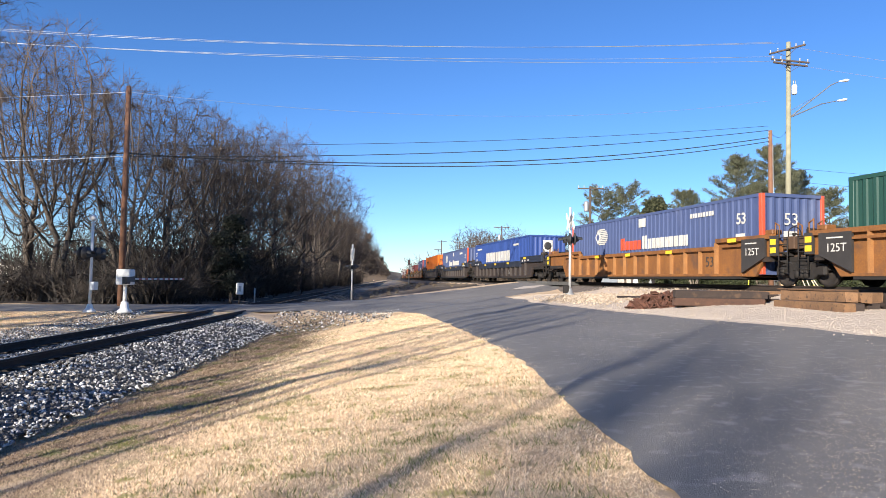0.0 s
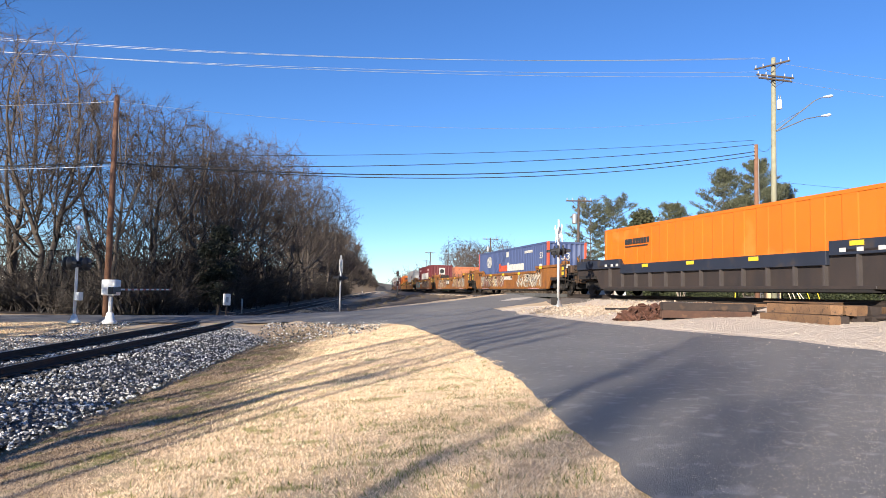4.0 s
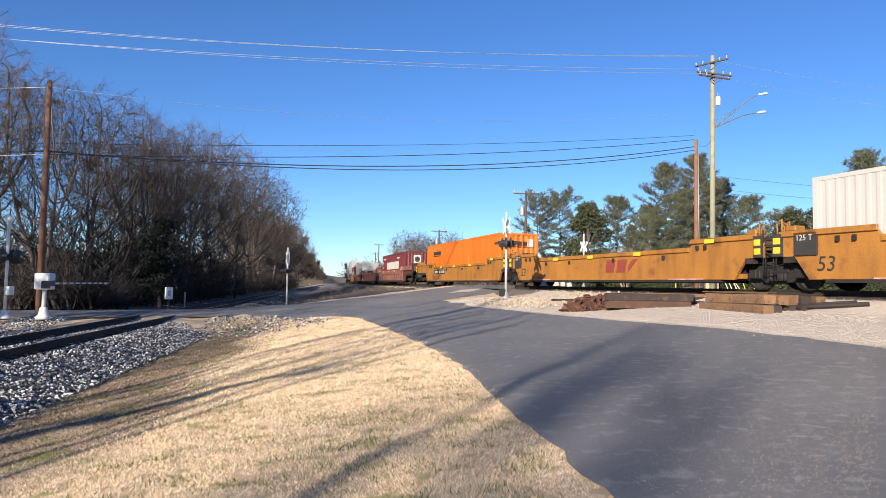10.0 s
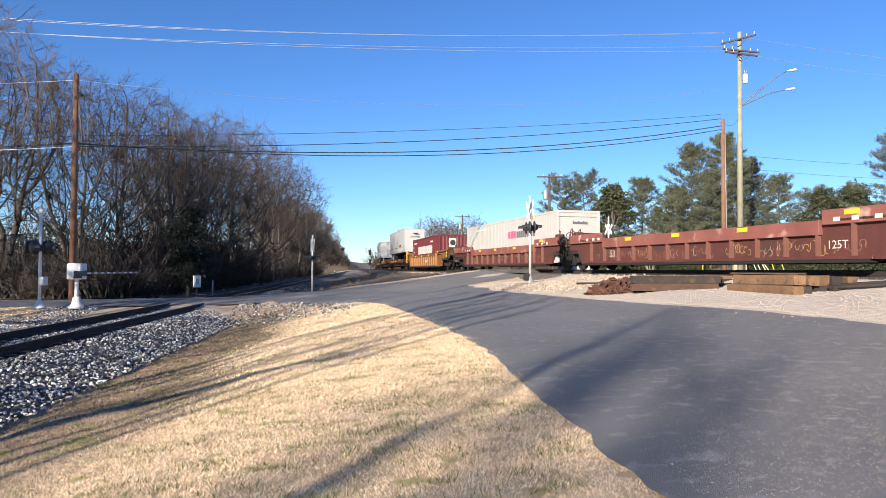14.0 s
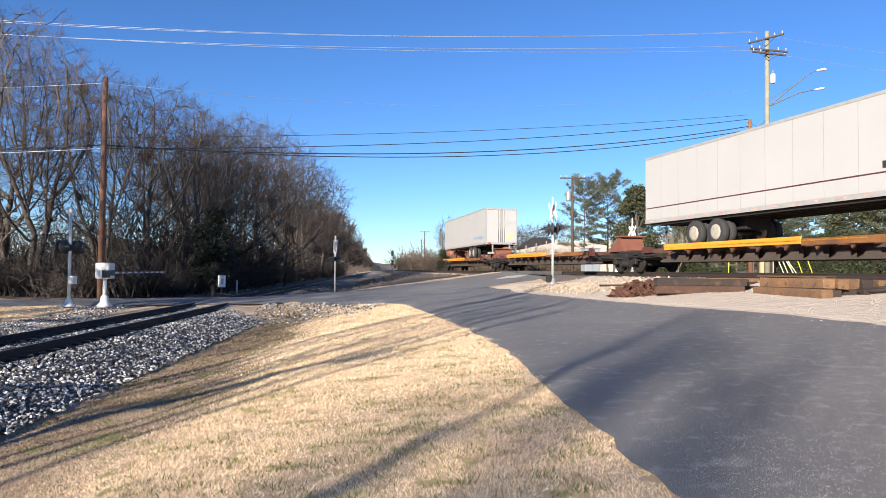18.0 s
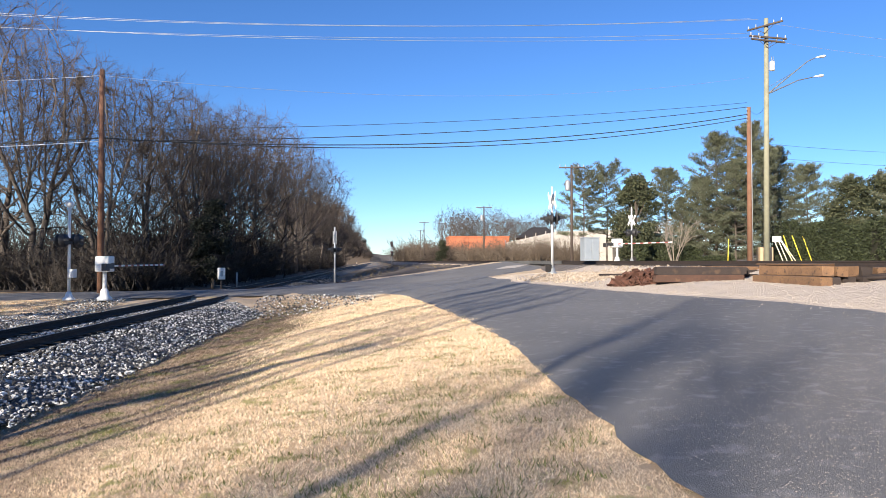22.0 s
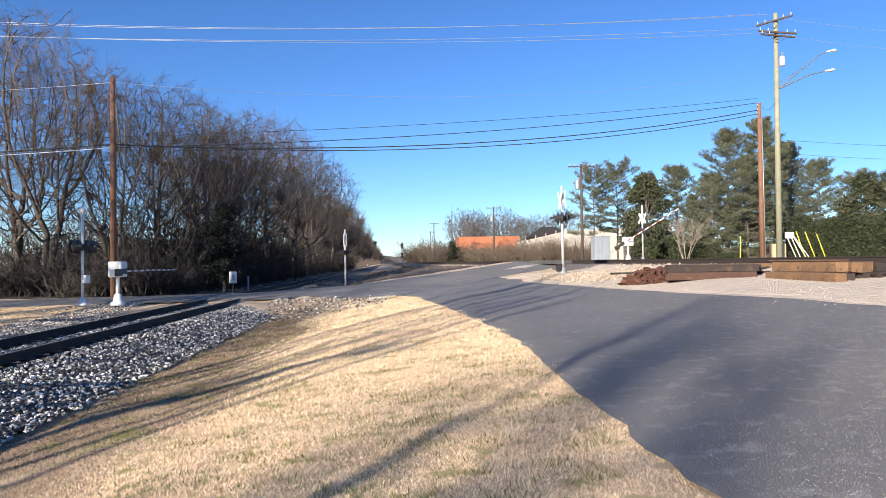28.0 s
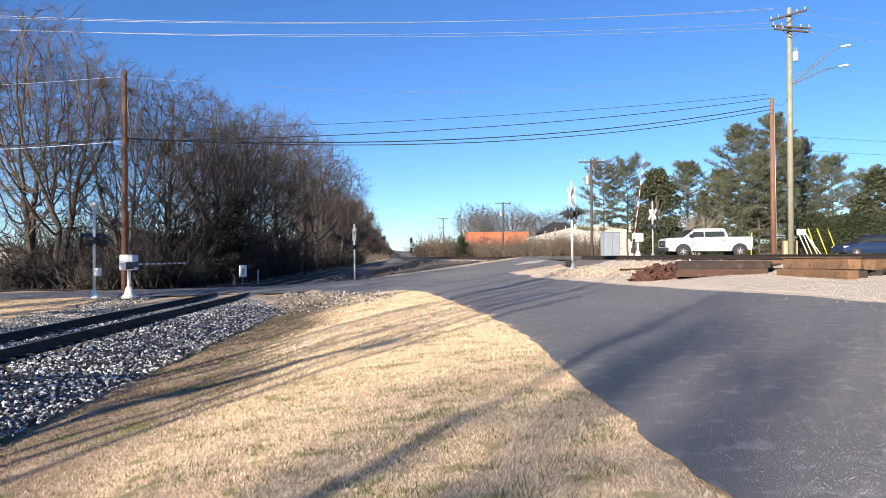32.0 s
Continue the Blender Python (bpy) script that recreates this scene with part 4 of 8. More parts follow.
def block_letter_box(s, skin, length):
    c, z0, h, L, w = container(s, skin, length, ("bright blue" if skin == "blue" else "maroon red") + " corrugated container with big white block letters", "")
    # plain blocks stand in for the trade name
    W = min(7.4, L * 1.1)
    glyphs("side_lettering", c, M_WHITE, -W / 2 - (L * 0.05 if skin == "blue" else -0.1), z0 + 1.2, W / 7, 0.80, 7, 4, -w - 0.012, 0.26, 0.16, (1.0, 0.95, 1.05, 1.4, 0.8, 0.85, 1.0))
    bars("small_lettering", c, M_WHITE, -L + 0.9, z0 + h - 0.52, 11, 0.11, 0.13, 0.05, -w - 0.012)
    bars("small_lettering", c, M_WHITE, L - 4.0, z0 + h - 0.6, 8, 0.11, 0.15, 0.06, -w - 0.012)
    side_text("length_number", ("53" if skin == "blue" else "45") + "'", 0.46, -L + 0.7, z0 + 1.97, M_WHITE, c, -w - 0.01, 0, 0.012)
    side_text("width_number", '102"', 0.34, -L + 0.72, z0 + 1.42, M_WHITE, c, -w - 0.01, 0, 0.01)
    bm = bmesh.new()
    box(bm, L - 0.02, L + 0.012, -0.35, 0.35, z0 + h - 1.15, z0 + h - 0.35)
    pn = part("emblem_panel", bm, M_WHITE, c)
    bm = bmesh.new()
    lathe(bm, ((0.16, 0), (0.27, 0), (0.27, 0.012), (0.16, 0.012)), Matrix.Translation((L + 0.012, 0, z0 + h - 0.75)) @ Matrix.Rotation(math.pi / 2, 4, "Y"), 20)
    part("emblem", bm, M_BLACK, pn)
    return c


def emblem_box(s, red=False, start=2.55, length=16.15):
    c, z0, h, L, w = container(s, "faded_blue", length, "faded blue corrugated container with orange corner posts and white emblem", "post_red")
    x0 = -L + start
    cx, cz = x0 + 0.78, z0 + 2.03
    for k in range(9):
        v = (k - 4) / 4.6
        half = 0.66 * math.sqrt(1 - v * v)
        bm = bmesh.new()
        box(bm, cx - half, cx + half, -w - 0.012, -w + 0.005, cz + 0.44 * v - 0.034, cz + 0.44 * v + 0.034)
        part("emblem_stripe", bm, M_WHITE, c)
    for grow, yy, m_ in ((1.0, 0.016, M_WHITE), (0.55, 0.02, SKIN["faded_blue"])):
        bm = bmesh.new()
        ex = x0 + 0.34
        prism(bm, [(ex - 0.32 * grow, cz), (ex, cz - 0.40 * grow), (ex + 0.32 * grow, cz), (ex, cz + 0.40 * grow)], -w - yy, -w + 0.005)
        part("emblem_lozenge", bm, m_, c)
    # plain blocks, two taller than the rest
    s = -0.1 if red else -0.4
    first = SKIN["post_red"] if red else M_WHITE
    f = s - (2.1 if red else 2.45)
    glyphs("side_lettering", c, first, f, z0 + 1.22, 0.46, 0.60, 1, 1, -w - 0.012, 0.10, 0.07)
    glyphs("side_lettering", c, first, f + 0.48, z0 + 1.22, 0.39, 0.44, 4, 2, -w - 0.012, 0.09, 0.08)
    glyphs("side_lettering", c, M_WHITE, s, z0 + 1.22, 0.47, 0.62, 1, 3, -w - 0.012, 0.12, 0.06)
    glyphs("side_lettering", c, M_WHITE, s + 0.49, z0 + 1.22, 0.36, 0.46, 9, 4, -w - 0.012, 0.10, 0.07)
    bm = bmesh.new()
    box(bm, -0.4, 0.2, -w - 0.012, -w + 0.005, z0 + h - 0.62, z0 + h - 0.22)
    part("placard", bm, M_WHITE, c)
    side_text("length_number", "53", 0.56, L - 1.1, z0 + 2.03, M_WHITE, c, -w - 0.008, 0, 0.012)
    bm = bmesh.new()
    box(bm, L - 1.4, L - 0.9, -w - 0.012, -w + 0.005, z0 + 1.15, z0 + 1.5)
    part("placard", bm, M_WHITE, c)
    writing("length_number", "53", 0.62, M_WHITE, c, pose(L + 0.004, -0.1, z0 + 1.95, 90, 0, 90))
    bm = bmesh.new()
    box(bm, L - 0.02, L + 0.006, -0.4, 0.2, z0 + 1.2, z0 + 1.55)
    part("placard", bm, M_WHITE, c)
    bars("small_lettering", c, M_WHITE, L - 4.3, z0 + h - 0.55, 9, 0.12, 0.18, 0.06, -w - 0.012)
    return c


def orange_box(s, length=16.15):
    c, z0, h, L, w = container(s, "orange", length, "bright orange corrugated container with small black lettering", "")
    bars("side_lettering", c, M_BLACK, -L + 2.0, z0 + h - 0.85, 9, 0.2, 0.26, 0.04, -w - 0.012)
    bm = bmesh.new()
    box(bm, -L + 2.0, -L + 4.0, -w - 0.012, -w + 0.005, z0 + h - 0.98, z0 + h - 0.92)
    part("underline", bm, M_BLACK, c)
    bm = bmesh.new()
    for k in range(9):
        y = -1.0 + k * 0.2
        box(bm, L - 0.03, L + 0.008, y, y + 0.15, z0 + h - 0.75, z0 + h - 0.5)
    box(bm, L - 0.03, L + 0.008, -1.0, 0.75, z0 + h - 0.86, z0 + h - 0.81)
    part("end_lettering", bm, M_BLACK, c)
    bm = bmesh.new()
    for y in (-0.6, -0.2, 0.2, 0.6):
        rod(bm, (L + 0.03, y, z0 + 0.2), (L + 0.03, y, z0 + h - 0.1), 0.02, n=6)
    part("locking_rod", bm, SKIN["orange"], c)
    bm = bmesh.new()
    box(bm, L + 0.01, L + 0.03, 0.55, 0.95, z0 + h - 0.85, z0 + h - 0.35, 0.01)
    part("placard", bm, M_WHITE, c)
    return c


def white_box(s):
    c, z0, h, L, w = container(s, "white", 16.6, "white smooth-sided container with pink and grey lettering", "")
    MP = mat("pink_lettering", (0.75, 0.12, 0.22), (0.65, 0.1, 0.2), 5, 0.5)
    MG = mat("grey_lettering", (0.16, 0.16, 0.17), (0.12, 0.12, 0.13), 5, 0.5)
    x, z = 0.75, z0 + 1.62
    glyphs("emblem", c, MP, x, z, 0.48, 0.46, 3, 12, -w - 0.012, 0.10, 0.09)
    glyphs("side_lettering", c, MG, x + 1.5, z, 0.33, 0.40, 9, 15, -w - 0.012, 0.08, 0.09)
    bm = bmesh.new()
    for k in range(9):
        box(bm, L - 0.02, L + 0.008, -0.35 + k * 0.1, -0.28 + k * 0.1, z0 + h - 0.74, z0 + h - (0.62 if k % 3 else 0.57))
    part("end_lettering", bm, MG, c)
    for zz in (z0 + h - 0.35, z0 + 1.2, z0 + 0.9):
        bm = bmesh.new()
        box(bm, L - 0.02, L + 0.004, -1.15, 1.15, zz, zz + 0.02)
        part("end_seam", bm, mat("pale_grey_seam", (0.3, 0.29, 0.27), (0.24, 0.23, 0.22), 5, 0.6), c)
    bars("small_lettering", c, mat("faint_lettering", (0.6, 0.62, 0.66), (0.55, 0.56, 0.6), 5, 0.6), -L + 2.5, z0 + h - 0.45, 9, 0.2, 0.1, 0.06, -w - 0.012)
    bm = bmesh.new()
    box(bm, L - 3.6, L - 3.35, -w - 0.012, -w + 0.005, z0 + h - 0.3, z0 + h - 0.05)
    part("placard", bm, mat("orange_placard", (0.8, 0.25, 0.1), (0.7, 0.2, 0.08), 5, 0.5), c)
    return c


def graffiti(u, seed, x0, x1, colours, bg=None, edge=None, spacing=1.0):
    """Spray-painted loops and blocks on a car's flat side: shapes without words."""
    r = random.Random(seed)
    z0, z1 = 0.40, 1.40
    if bg:
        bm = bmesh.new()
        n = 26
        up, dn = [], []
        for k in range(n + 1):
            x = x0 + (x1 - x0) * k / n
            up.append((x, z1 - 0.05 - 0.16 * abs(math.sin(k * 1.9 + seed))))
            dn.append((x, z0 + 0.04 + 0.10 * abs(math.sin(k * 1.3 + seed))))
        prism(bm, up + dn[::-1], -1.466, -1.455)
        part("spray_paint", bm, mat("spray_" + bg[0], bg[1], tuple(q * 0.8 for q in bg[1]), 1.5, 0.6), u)
    # slanting, bent strokes packed side by side, each with a dark outline, and thin loops over them
    cols = [q for q in colours if q is not BLK] or [WHT]
    cols = cols * 2 + ([] if edge else [("ochre", (0.34, 0.17, 0.06)), ("silver", (0.36, 0.34, 0.30))])

    def ribbon(bm, pts, wide, y):
        last = None
        for k, (px, pz) in enumerate(pts):
            qx, qz = pts[min(k + 1, len(pts) - 1)]
            ox, oz = pts[max(k - 1, 0)]
            dx, dz = qx - ox, qz - oz
            ln = math.hypot(dx, dz) or 1
            wd = wide * (0.65 + 0.35 * math.sin(math.pi * (k + 0.5) / len(pts)))
            a, b = (px - dz / ln * wd, pz + dx / ln * wd), (px + dz / ln * wd, pz - dx / ln * wd)
            cur = [bm.verts.new((vx, y, min(max(vz, z0), z1))) for vx, vz in (a, b)]
            if last:
                bm.faces.new((last[0], last[1], cur[1], cur[0]))
            last = cur

    groups = {}
    x, k = x0 + 0.1, 0
    while x < x1 - 0.25:
        ln, bend, tilt = r.uniform(0.6, 1.1), r.uniform(-0.35, 0.35), r.uniform(-0.35, 0.45)
        flat = r.random() < 0.3
        cz = r.uniform(z0 + 0.25, z1 - 0.25) if flat else (z0 + z1) / 2
        pts = []
        for i in range(9):
            v = i / 8 - 0.5
            along, over = v * ln, bend * (0.25 - v * v) + 0.12 * math.sin(v * 9 + k)
            pts.append((x + along, cz + over) if flat else (x + over + tilt * v, cz + along))
        groups.setdefault(cols[r.randrange(len(cols))], []).append((pts, r.uniform(0.035, 0.095), k % 5))
        x += r.uniform(0.07, 0.17) * spacing
        k += 1
    dark = bmesh.new()
    for n, ((cn, col), rows) in enumerate(groups.items()):
        bm = bmesh.new()
        for pts, wide, layer in rows:
            y = -1.468 - 0.0016 * layer - 0.0002 * n
            ribbon(dark, pts, wide + 0.028, y + 0.0007)
            ribbon(bm, pts, wide, y)
        part("spray_paint", bm, mat("spray_" + cn, col, tuple(q * 0.7 for q in col), 3, 0.6), u)
    en, ec = edge or ("umber", (0.06, 0.036, 0.026))
    part("spray_outline", dark, mat("spray_" + en, ec, tuple(q * 0.75 for q in ec), 2, 0.6), u)


WHT, PNK, BLK, YEL, TEAL, SAL = ("white", (0.56, 0.49, 0.39)), ("dusty_pink", (0.33, 0.19, 0.15)), ("black", (0.03, 0.025, 0.025)), ("cream", (0.56, 0.42, 0.24)), ("teal", (0.10, 0.27, 0.26)), ("salmon", (0.46, 0.14, 0.08))


def consist():
    # things nearest the head come first; each number is the middle of a unit at the start
    u = well_unit(-17.35, "rust_gold", True, 9.4, -10.1, RUST_W)
    end_panel_mark(u, -1)
    container(-17.35, "green", 16.15, "dark green corrugated container in a gold well car")
    u = well_unit(2.9, "rust_gold", True, 10.1, -9.4, RUST_W)
    side_text("length_number", "53", 0.55, 5.68, 0.85, M_BLACK, u, -1.396)
    end_panel_mark(u, 1)
    emblem_box(2.46, True, 3.05)
    u = well_unit(25.7, "brown", True, 9.4, -10.2, BROWN_W)
    side_text("length_number", "53", 0.42, 3.0, 0.7, M_WHITE, u, -1.396)
    block_letter_box(26.2, "blue", 16.4)
    u = well_unit(46.15, "brown", True, 10.2, -10.2, BROWN_W)
    side_text("length_number", "53", 0.42, 3.0, 0.7, M_WHITE, u, -1.396)
    emblem_box(46.15)
    well_unit(66.6, "brown", True, 10.2, -9.4, BROWN_W)
    orange_box(66.6)
    u = well_unit(90.05, "old_gold", False, 9.4, -10.1, "rusty gold well car covered in spray-painted graffiti")
    graffiti(u, 3, -7.0, -0.6, (YEL, PNK, WHT), ("dull_rose", (0.24, 0.10, 0.07)))
    graffiti(u, 4, 2.6, 7.2, (WHT, BLK), ("dull_tan", (0.30, 0.20, 0.12)))
    bars("car_number", u, M_WHITE, -0.6, 0.95, 10, 0.13, 0.24, 0.07, -1.475)
    emblem_box(90.35, True, 2.5)
    u = well_unit(110.3, "old_gold", False, 10.1, -10.1, "empty gold well car covered in spray-painted graffiti")
    graffiti(u, 5, -6.6, -1.9, (WHT, PNK), ("dull_tan", (0.30, 0.20, 0.12)))
    graffiti(u, 6, 1.8, 7.2, (YEL, PNK), ("dull_tan", (0.30, 0.20, 0.12)))
    plate(u, -1.0, 0.98, 1.6, 0.5)
    u = well_unit(131.0, "old_gold", False, 10.1, -9.4, "gold well car with teal and white spray-painted graffiti")
    graffiti(u, 7, -8.1, -3.9, (("pale_teal", (0.22, 0.36, 0.33)), SAL, TEAL), TEAL, ("mid_teal", (0.07, 0.19, 0.18)), 3.0)
    graffiti(u, 8, -1.4, 6.6, (("burnt_umber", (0.10, 0.045, 0.025)), ("rust_brown", (0.22, 0.09, 0.035))), ("dull_tan", (0.30, 0.20, 0.12)), ("off_white", (0.42, 0.36, 0.29)), 1.9)
    bars("car_number", u, M_WHITE, -3.5, 0.95, 10, 0.13, 0.22, 0.05, -1.475)
    block_letter_box(130.57, "red", 13.72)
    u = well_unit(155.03, "gold", False, 9.4, -9.8, GOLD_W)
    plate(u, 3.4, 1.05, 3.2, 0.34)
    pl(u, 2.3, 1.05)
    end_panel_mark(u, -1, True)
    side_text("length_number", "53", 0.6, -7.75, 0.72, M_BLACK, u, -1.475, 0.15)
    white_box(155.03)
    u = well_unit(174.5, "gold", False, 9.8, -9.8, "empty gold well car with a large red-brown mark")
    red = mat("red_brown_mark", (0.24, 0.045, 0.03), (0.2, 0.04, 0.03), 5, 0.6)
    bm = bmesh.new()
    for x in (0.6, 1.45):
        prism(bm, [(x, 0.62), (x + 0.62, 0.62), (x + 0.78, 1.15), (x + 0.1, 1.15)], -1.475, -1.455)
    prism(bm, [(2.3, 0.62), (2.98, 1.15), (2.65, 1.15), (2.3, 0.88)], -1.475, -1.455)
    part("side_mark", bm, red, u)
    end_panel_mark(u, -1, True)
    side_text("length_number", "53", 0.6, -7.75, 0.72, M_BLACK, u, -1.475, 0.15)
    u = well_unit(194.1, "gold", False, 9.8, -9.5, GOLD_W)
    plate(u, -4.6, 0.99, 2.9, 0.34)
    orange_box(194.6, 16.9)
    u = well_unit(219.9, "oxide", True, 9.5, -10.1, OX_W)
    side_text("length_number", "53", 0.42, 0.6, 0.72, M_WHITE, u, -1.396)
    chalk(u, 21)
    block_letter_box(219.4, "red", 13.72)
    u = well_unit(239.8, "oxide", True, 10.1, -10.1, "empty oxide red ribbed well car with chalk graffiti")
    side_text("length_number", "53", 0.42, -5.4, 0.72, M_WHITE, u, -1.396)
    side_text("load_mark", "125T", 0.34, 6.6, 0.72, M_WHITE, u, -1.396)
    chalk(u, 22)
    u = well_unit(259.9, "oxide", True, 10.1, -9.4, OX_W)
    chalk(u, 23)
    white_box(259.4)
    u = well_unit(284.1, "rust_gold", True, 9.4, -9.2, "gold ribbed well car with black marks")
    side_text("length_number", "53", 0.6, 3.6, 0.85, M_BLACK, u, -1.396)
    bars("faint_mark", u, M_WHITE, 1.1, 0.7, 3, 0.32, 0.2, 0.12, -1.475)
    block_letter_box(284.2, "red", 13.72)
    spine_unit(306.2, 9.3, -10.1, "yellow and brown spine car carrying a trailer", True)
    trailer(306.2, False, "white box trailer with dark stripe riding on the train")
    u = spine_unit(326.4, 10.1, -10.1, "empty yellow-decked spine car")
    side_text("side_lettering", "ALL PURPOSE SPINE CAR", 0.19, 1.2, 1.04, M_WHITE, u, -1.336)
    u = spine_unit(346.6, 10.1, -8.0, "yellow and brown spine car at the train's tail")
    bm = bmesh.new()
    box(bm, -9.2, -6.65, -1.25, 1.25, 1.06, 1.16, 0.01)
    part("end_platform", bm, MATS["spine_yellow"], u)
    bm = bmesh.new()
    prism(bm, [(-7.9, 1.16), (-5.9, 1.16), (-6.5, 1.6), (-6.7, 2.0), (-7.3, 2.0)], -0.5, 0.5)
    part("hitch_stand", bm, MATS["hitch_red_brown"], u)
    trailer(346.6, True, "plain white box trailer with rear doors riding on the train", "Air Ride Equipped")


def plate(u, x, z, w, h):
    """A black number board with white bars for its number."""
    bm = bmesh.new()
    box(bm, x - w / 2, x + w / 2, -1.472, -1.455, z - h / 2, z + h / 2)
    p = part("number_board", bm, M_BLACK, u)
    n = 11
    for k in range(n):
        if k == 4:
            continue
        a = x - w / 2 + w * (k + 0.6) / (n + 0.6)
        bm = bmesh.new()
        box(bm, a, a + w / n * 0.55, -1.48, -1.471, z - h * 0.3, z + h * 0.3)
        part("number_bar", bm, M_WHITE, p)


def pl(u, x, z):
    side_text("unit_letter", "B", 0.4, x - 1.0, z, M_BLACK, u, -1.396)


def chalk(u, seed):
    """Chalk and paint-stick scribbles: loops and strokes without words."""
    r = random.Random(seed)
    cols = (("chalk", (0.42, 0.28, 0.21)), ("yellow_chalk", (0.42, 0.28, 0.10)), ("dark_chalk", (0.26, 0.13, 0.10)))
    for j in range(26):
        bm = bmesh.new()
        x, z = -7.2 + 14.2 * (j + r.random()) / 26, r.uniform(0.52, 0.8)
        for k in range(r.randint(2, 5)):
            ra, rb, a0, sweep = r.uniform(0.05, 0.13), r.uniform(0.08, 0.19), r.uniform(0, 6.3), r.uniform(1.5, 5.5)
            cx, cz, n = x + k * 0.17, z + r.uniform(-0.05, 0.08), 9
            last = None
            for i in range(n + 1):
                a = a0 + sweep * i / n
                w = 0.016
                px, pz = cx + ra * math.cos(a), cz + rb * math.sin(a)
                qx, qz = cx + (ra - w) * math.cos(a), cz + (rb - w) * math.sin(a)
                cur = (bm.verts.new((px, -1.3935, pz)), bm.verts.new((qx, -1.3935, qz)))
                if last:
                    bm.faces.new((last[0], last[1], cur[1], cur[0]))
                last = cur
        cn, col = cols[r.randrange(3)]
        part("chalk_mark", bm, mat(cn, col, tuple(q * 0.75 for q in col), 5, 0.8), u)


consist()

# ---- trees ----
M_BARK = mat("grey_brown_bark", (0.15, 0.122, 0.10), (0.075, 0.06, 0.05), 4, 0.9, 0.5, rand=0.2)
M_TWIG = mat("bare_twigs", (0.108, 0.083, 0.067), (0.06, 0.046, 0.038), 2, 0.9, rand=0.25)


def tubes(segs, sides):
    """Tapered tubes from rows of p, q, r0, r1, all at once."""
    S = np.array(segs, float)
    p, q, r0, r1 = S[:, 0:3], S[:, 3:6], S[:, 6], S[:, 7]
    d = q - p
    d /= np.maximum(np.linalg.norm(d, axis=1), 1e-6)[:, None]
    ref = np.where(np.abs(d[:, 2:3]) < 0.8, np.array([[0, 0, 1.0]]), np.array([[1.0, 0, 0]]))
    u = np.cross(d, ref)
    u /= np.linalg.norm(u, axis=1)[:, None]
    w = np.cross(d, u)
    V = []
    for c, r in ((p, r0), (q, r1)):
        for k in range(sides):
            a = 2 * math.pi * k / sides
            V.append(c + (u * math.cos(a) + w * math.sin(a)) * r[:, None])
    V = np.stack(V, 1)
    n = len(S)
    base = np.arange(n)[:, None] * (2 * sides)
    F = []
    for k in range(sides):
        F.append(base + np.array([[k, (k + 1) % sides, sides + (k + 1) % sides, sides + k]]))
    return V.reshape(-1, 3), np.concatenate(F)


def bare_tree(seed, tall, spread, base=0.28, n_pull=850, forks=1, lift=0.22, step=0.5, stem=0.017):
    """A leafless tree grown towards points of its crown: rows of p, q, r0, r1 for its limbs, and the outer nodes with their directions."""
    r = np.random.RandomState(seed)
    z0, rz = tall * base, tall * (1 - base) / 2
    lump = r.normal(0, 1, (9, 3))
    lump /= np.linalg.norm(lump, axis=1)[:, None]
    u = r.normal(0, 1, (n_pull, 3))
    u /= np.linalg.norm(u, axis=1)[:, None]
    out = 0.78 + 0.30 * np.clip((u @ lump.T).max(1) - 0.55, 0, 1) / 0.45
    A = u * (out * r.uniform(0.05, 1, n_pull) ** 0.42)[:, None] * np.array([spread, spread, rz]) + np.array([0, 0, z0 + rz])
    A[:, :2] *= (0.62 + 0.38 * np.clip((A[:, 2:] - z0) / (1.1 * rz), 0, 1))
    P, par = [np.array([0, 0, -0.3])], [-1]
    for k in range(forks):
        q, last = P[0].copy(), 0
        d = np.array([r.normal(0, 0.08) * forks, r.normal(0, 0.08) * forks, 1.0])
        while q[2] < z0 * (1.0 if forks == 1 else 1.25):
            q = q + (d + r.normal(0, 0.03, 3)) * step
            P.append(q)
            par.append(last)
            last = len(P) - 1
    P = [np.array(p) for p in P]
    pts = np.array(P)
    dist = np.linalg.norm(A[:, None] - pts[None], axis=2)
    near, md = dist.argmin(1), dist.min(1)
    live = np.ones(n_pull, bool)
    for _ in range(80):
        live &= md > 0.62
        sel = live & (md < 7.0)
        if not sel.any():
            break
        v = A[sel] - pts[near[sel]]
        v /= np.linalg.norm(v, axis=1)[:, None]
        D = np.zeros_like(pts)
        np.add.at(D, near[sel], v)
        hit = np.unique(near[sel])
        d = D[hit] / np.linalg.norm(D[hit], axis=1)[:, None] + r.normal(0, 0.09, (len(hit), 3)) + np.array([0, 0, lift])
        d /= np.linalg.norm(d, axis=1)[:, None]
        fresh = pts[hit] + d * step
        par += hit.tolist()
        start = len(pts)
        pts = np.concatenate([pts, fresh])
        dn = np.linalg.norm(A[:, None] - fresh[None], axis=2)
        m = dn.min(1)
        near = np.where(m < md, start + dn.argmin(1), near)
        md = np.minimum(md, m)
        if len(pts) > 4200:
            break
    par = np.array(par)
    load = np.zeros(len(pts))
    tips = np.setdiff1d(np.arange(len(pts)), par)
    load[tips] = 1.0
    for i in range(len(pts) - 1, 0, -1):
        load[par[i]] += load[i]
    rad = stem * load ** 0.46
    rad[0] *= 1.35
    limbs = np.concatenate([pts[par[1:]], pts[1:], np.minimum(rad[par[1:]], rad[1:] * 1.35)[:, None], rad[1:, None]], 1)
    outer = np.flatnonzero(load[1:] <= 3) + 1
    d = pts[outer] - pts[par[outer]]
    return limbs, pts[outer], d / np.linalg.norm(d, axis=1)[:, None]


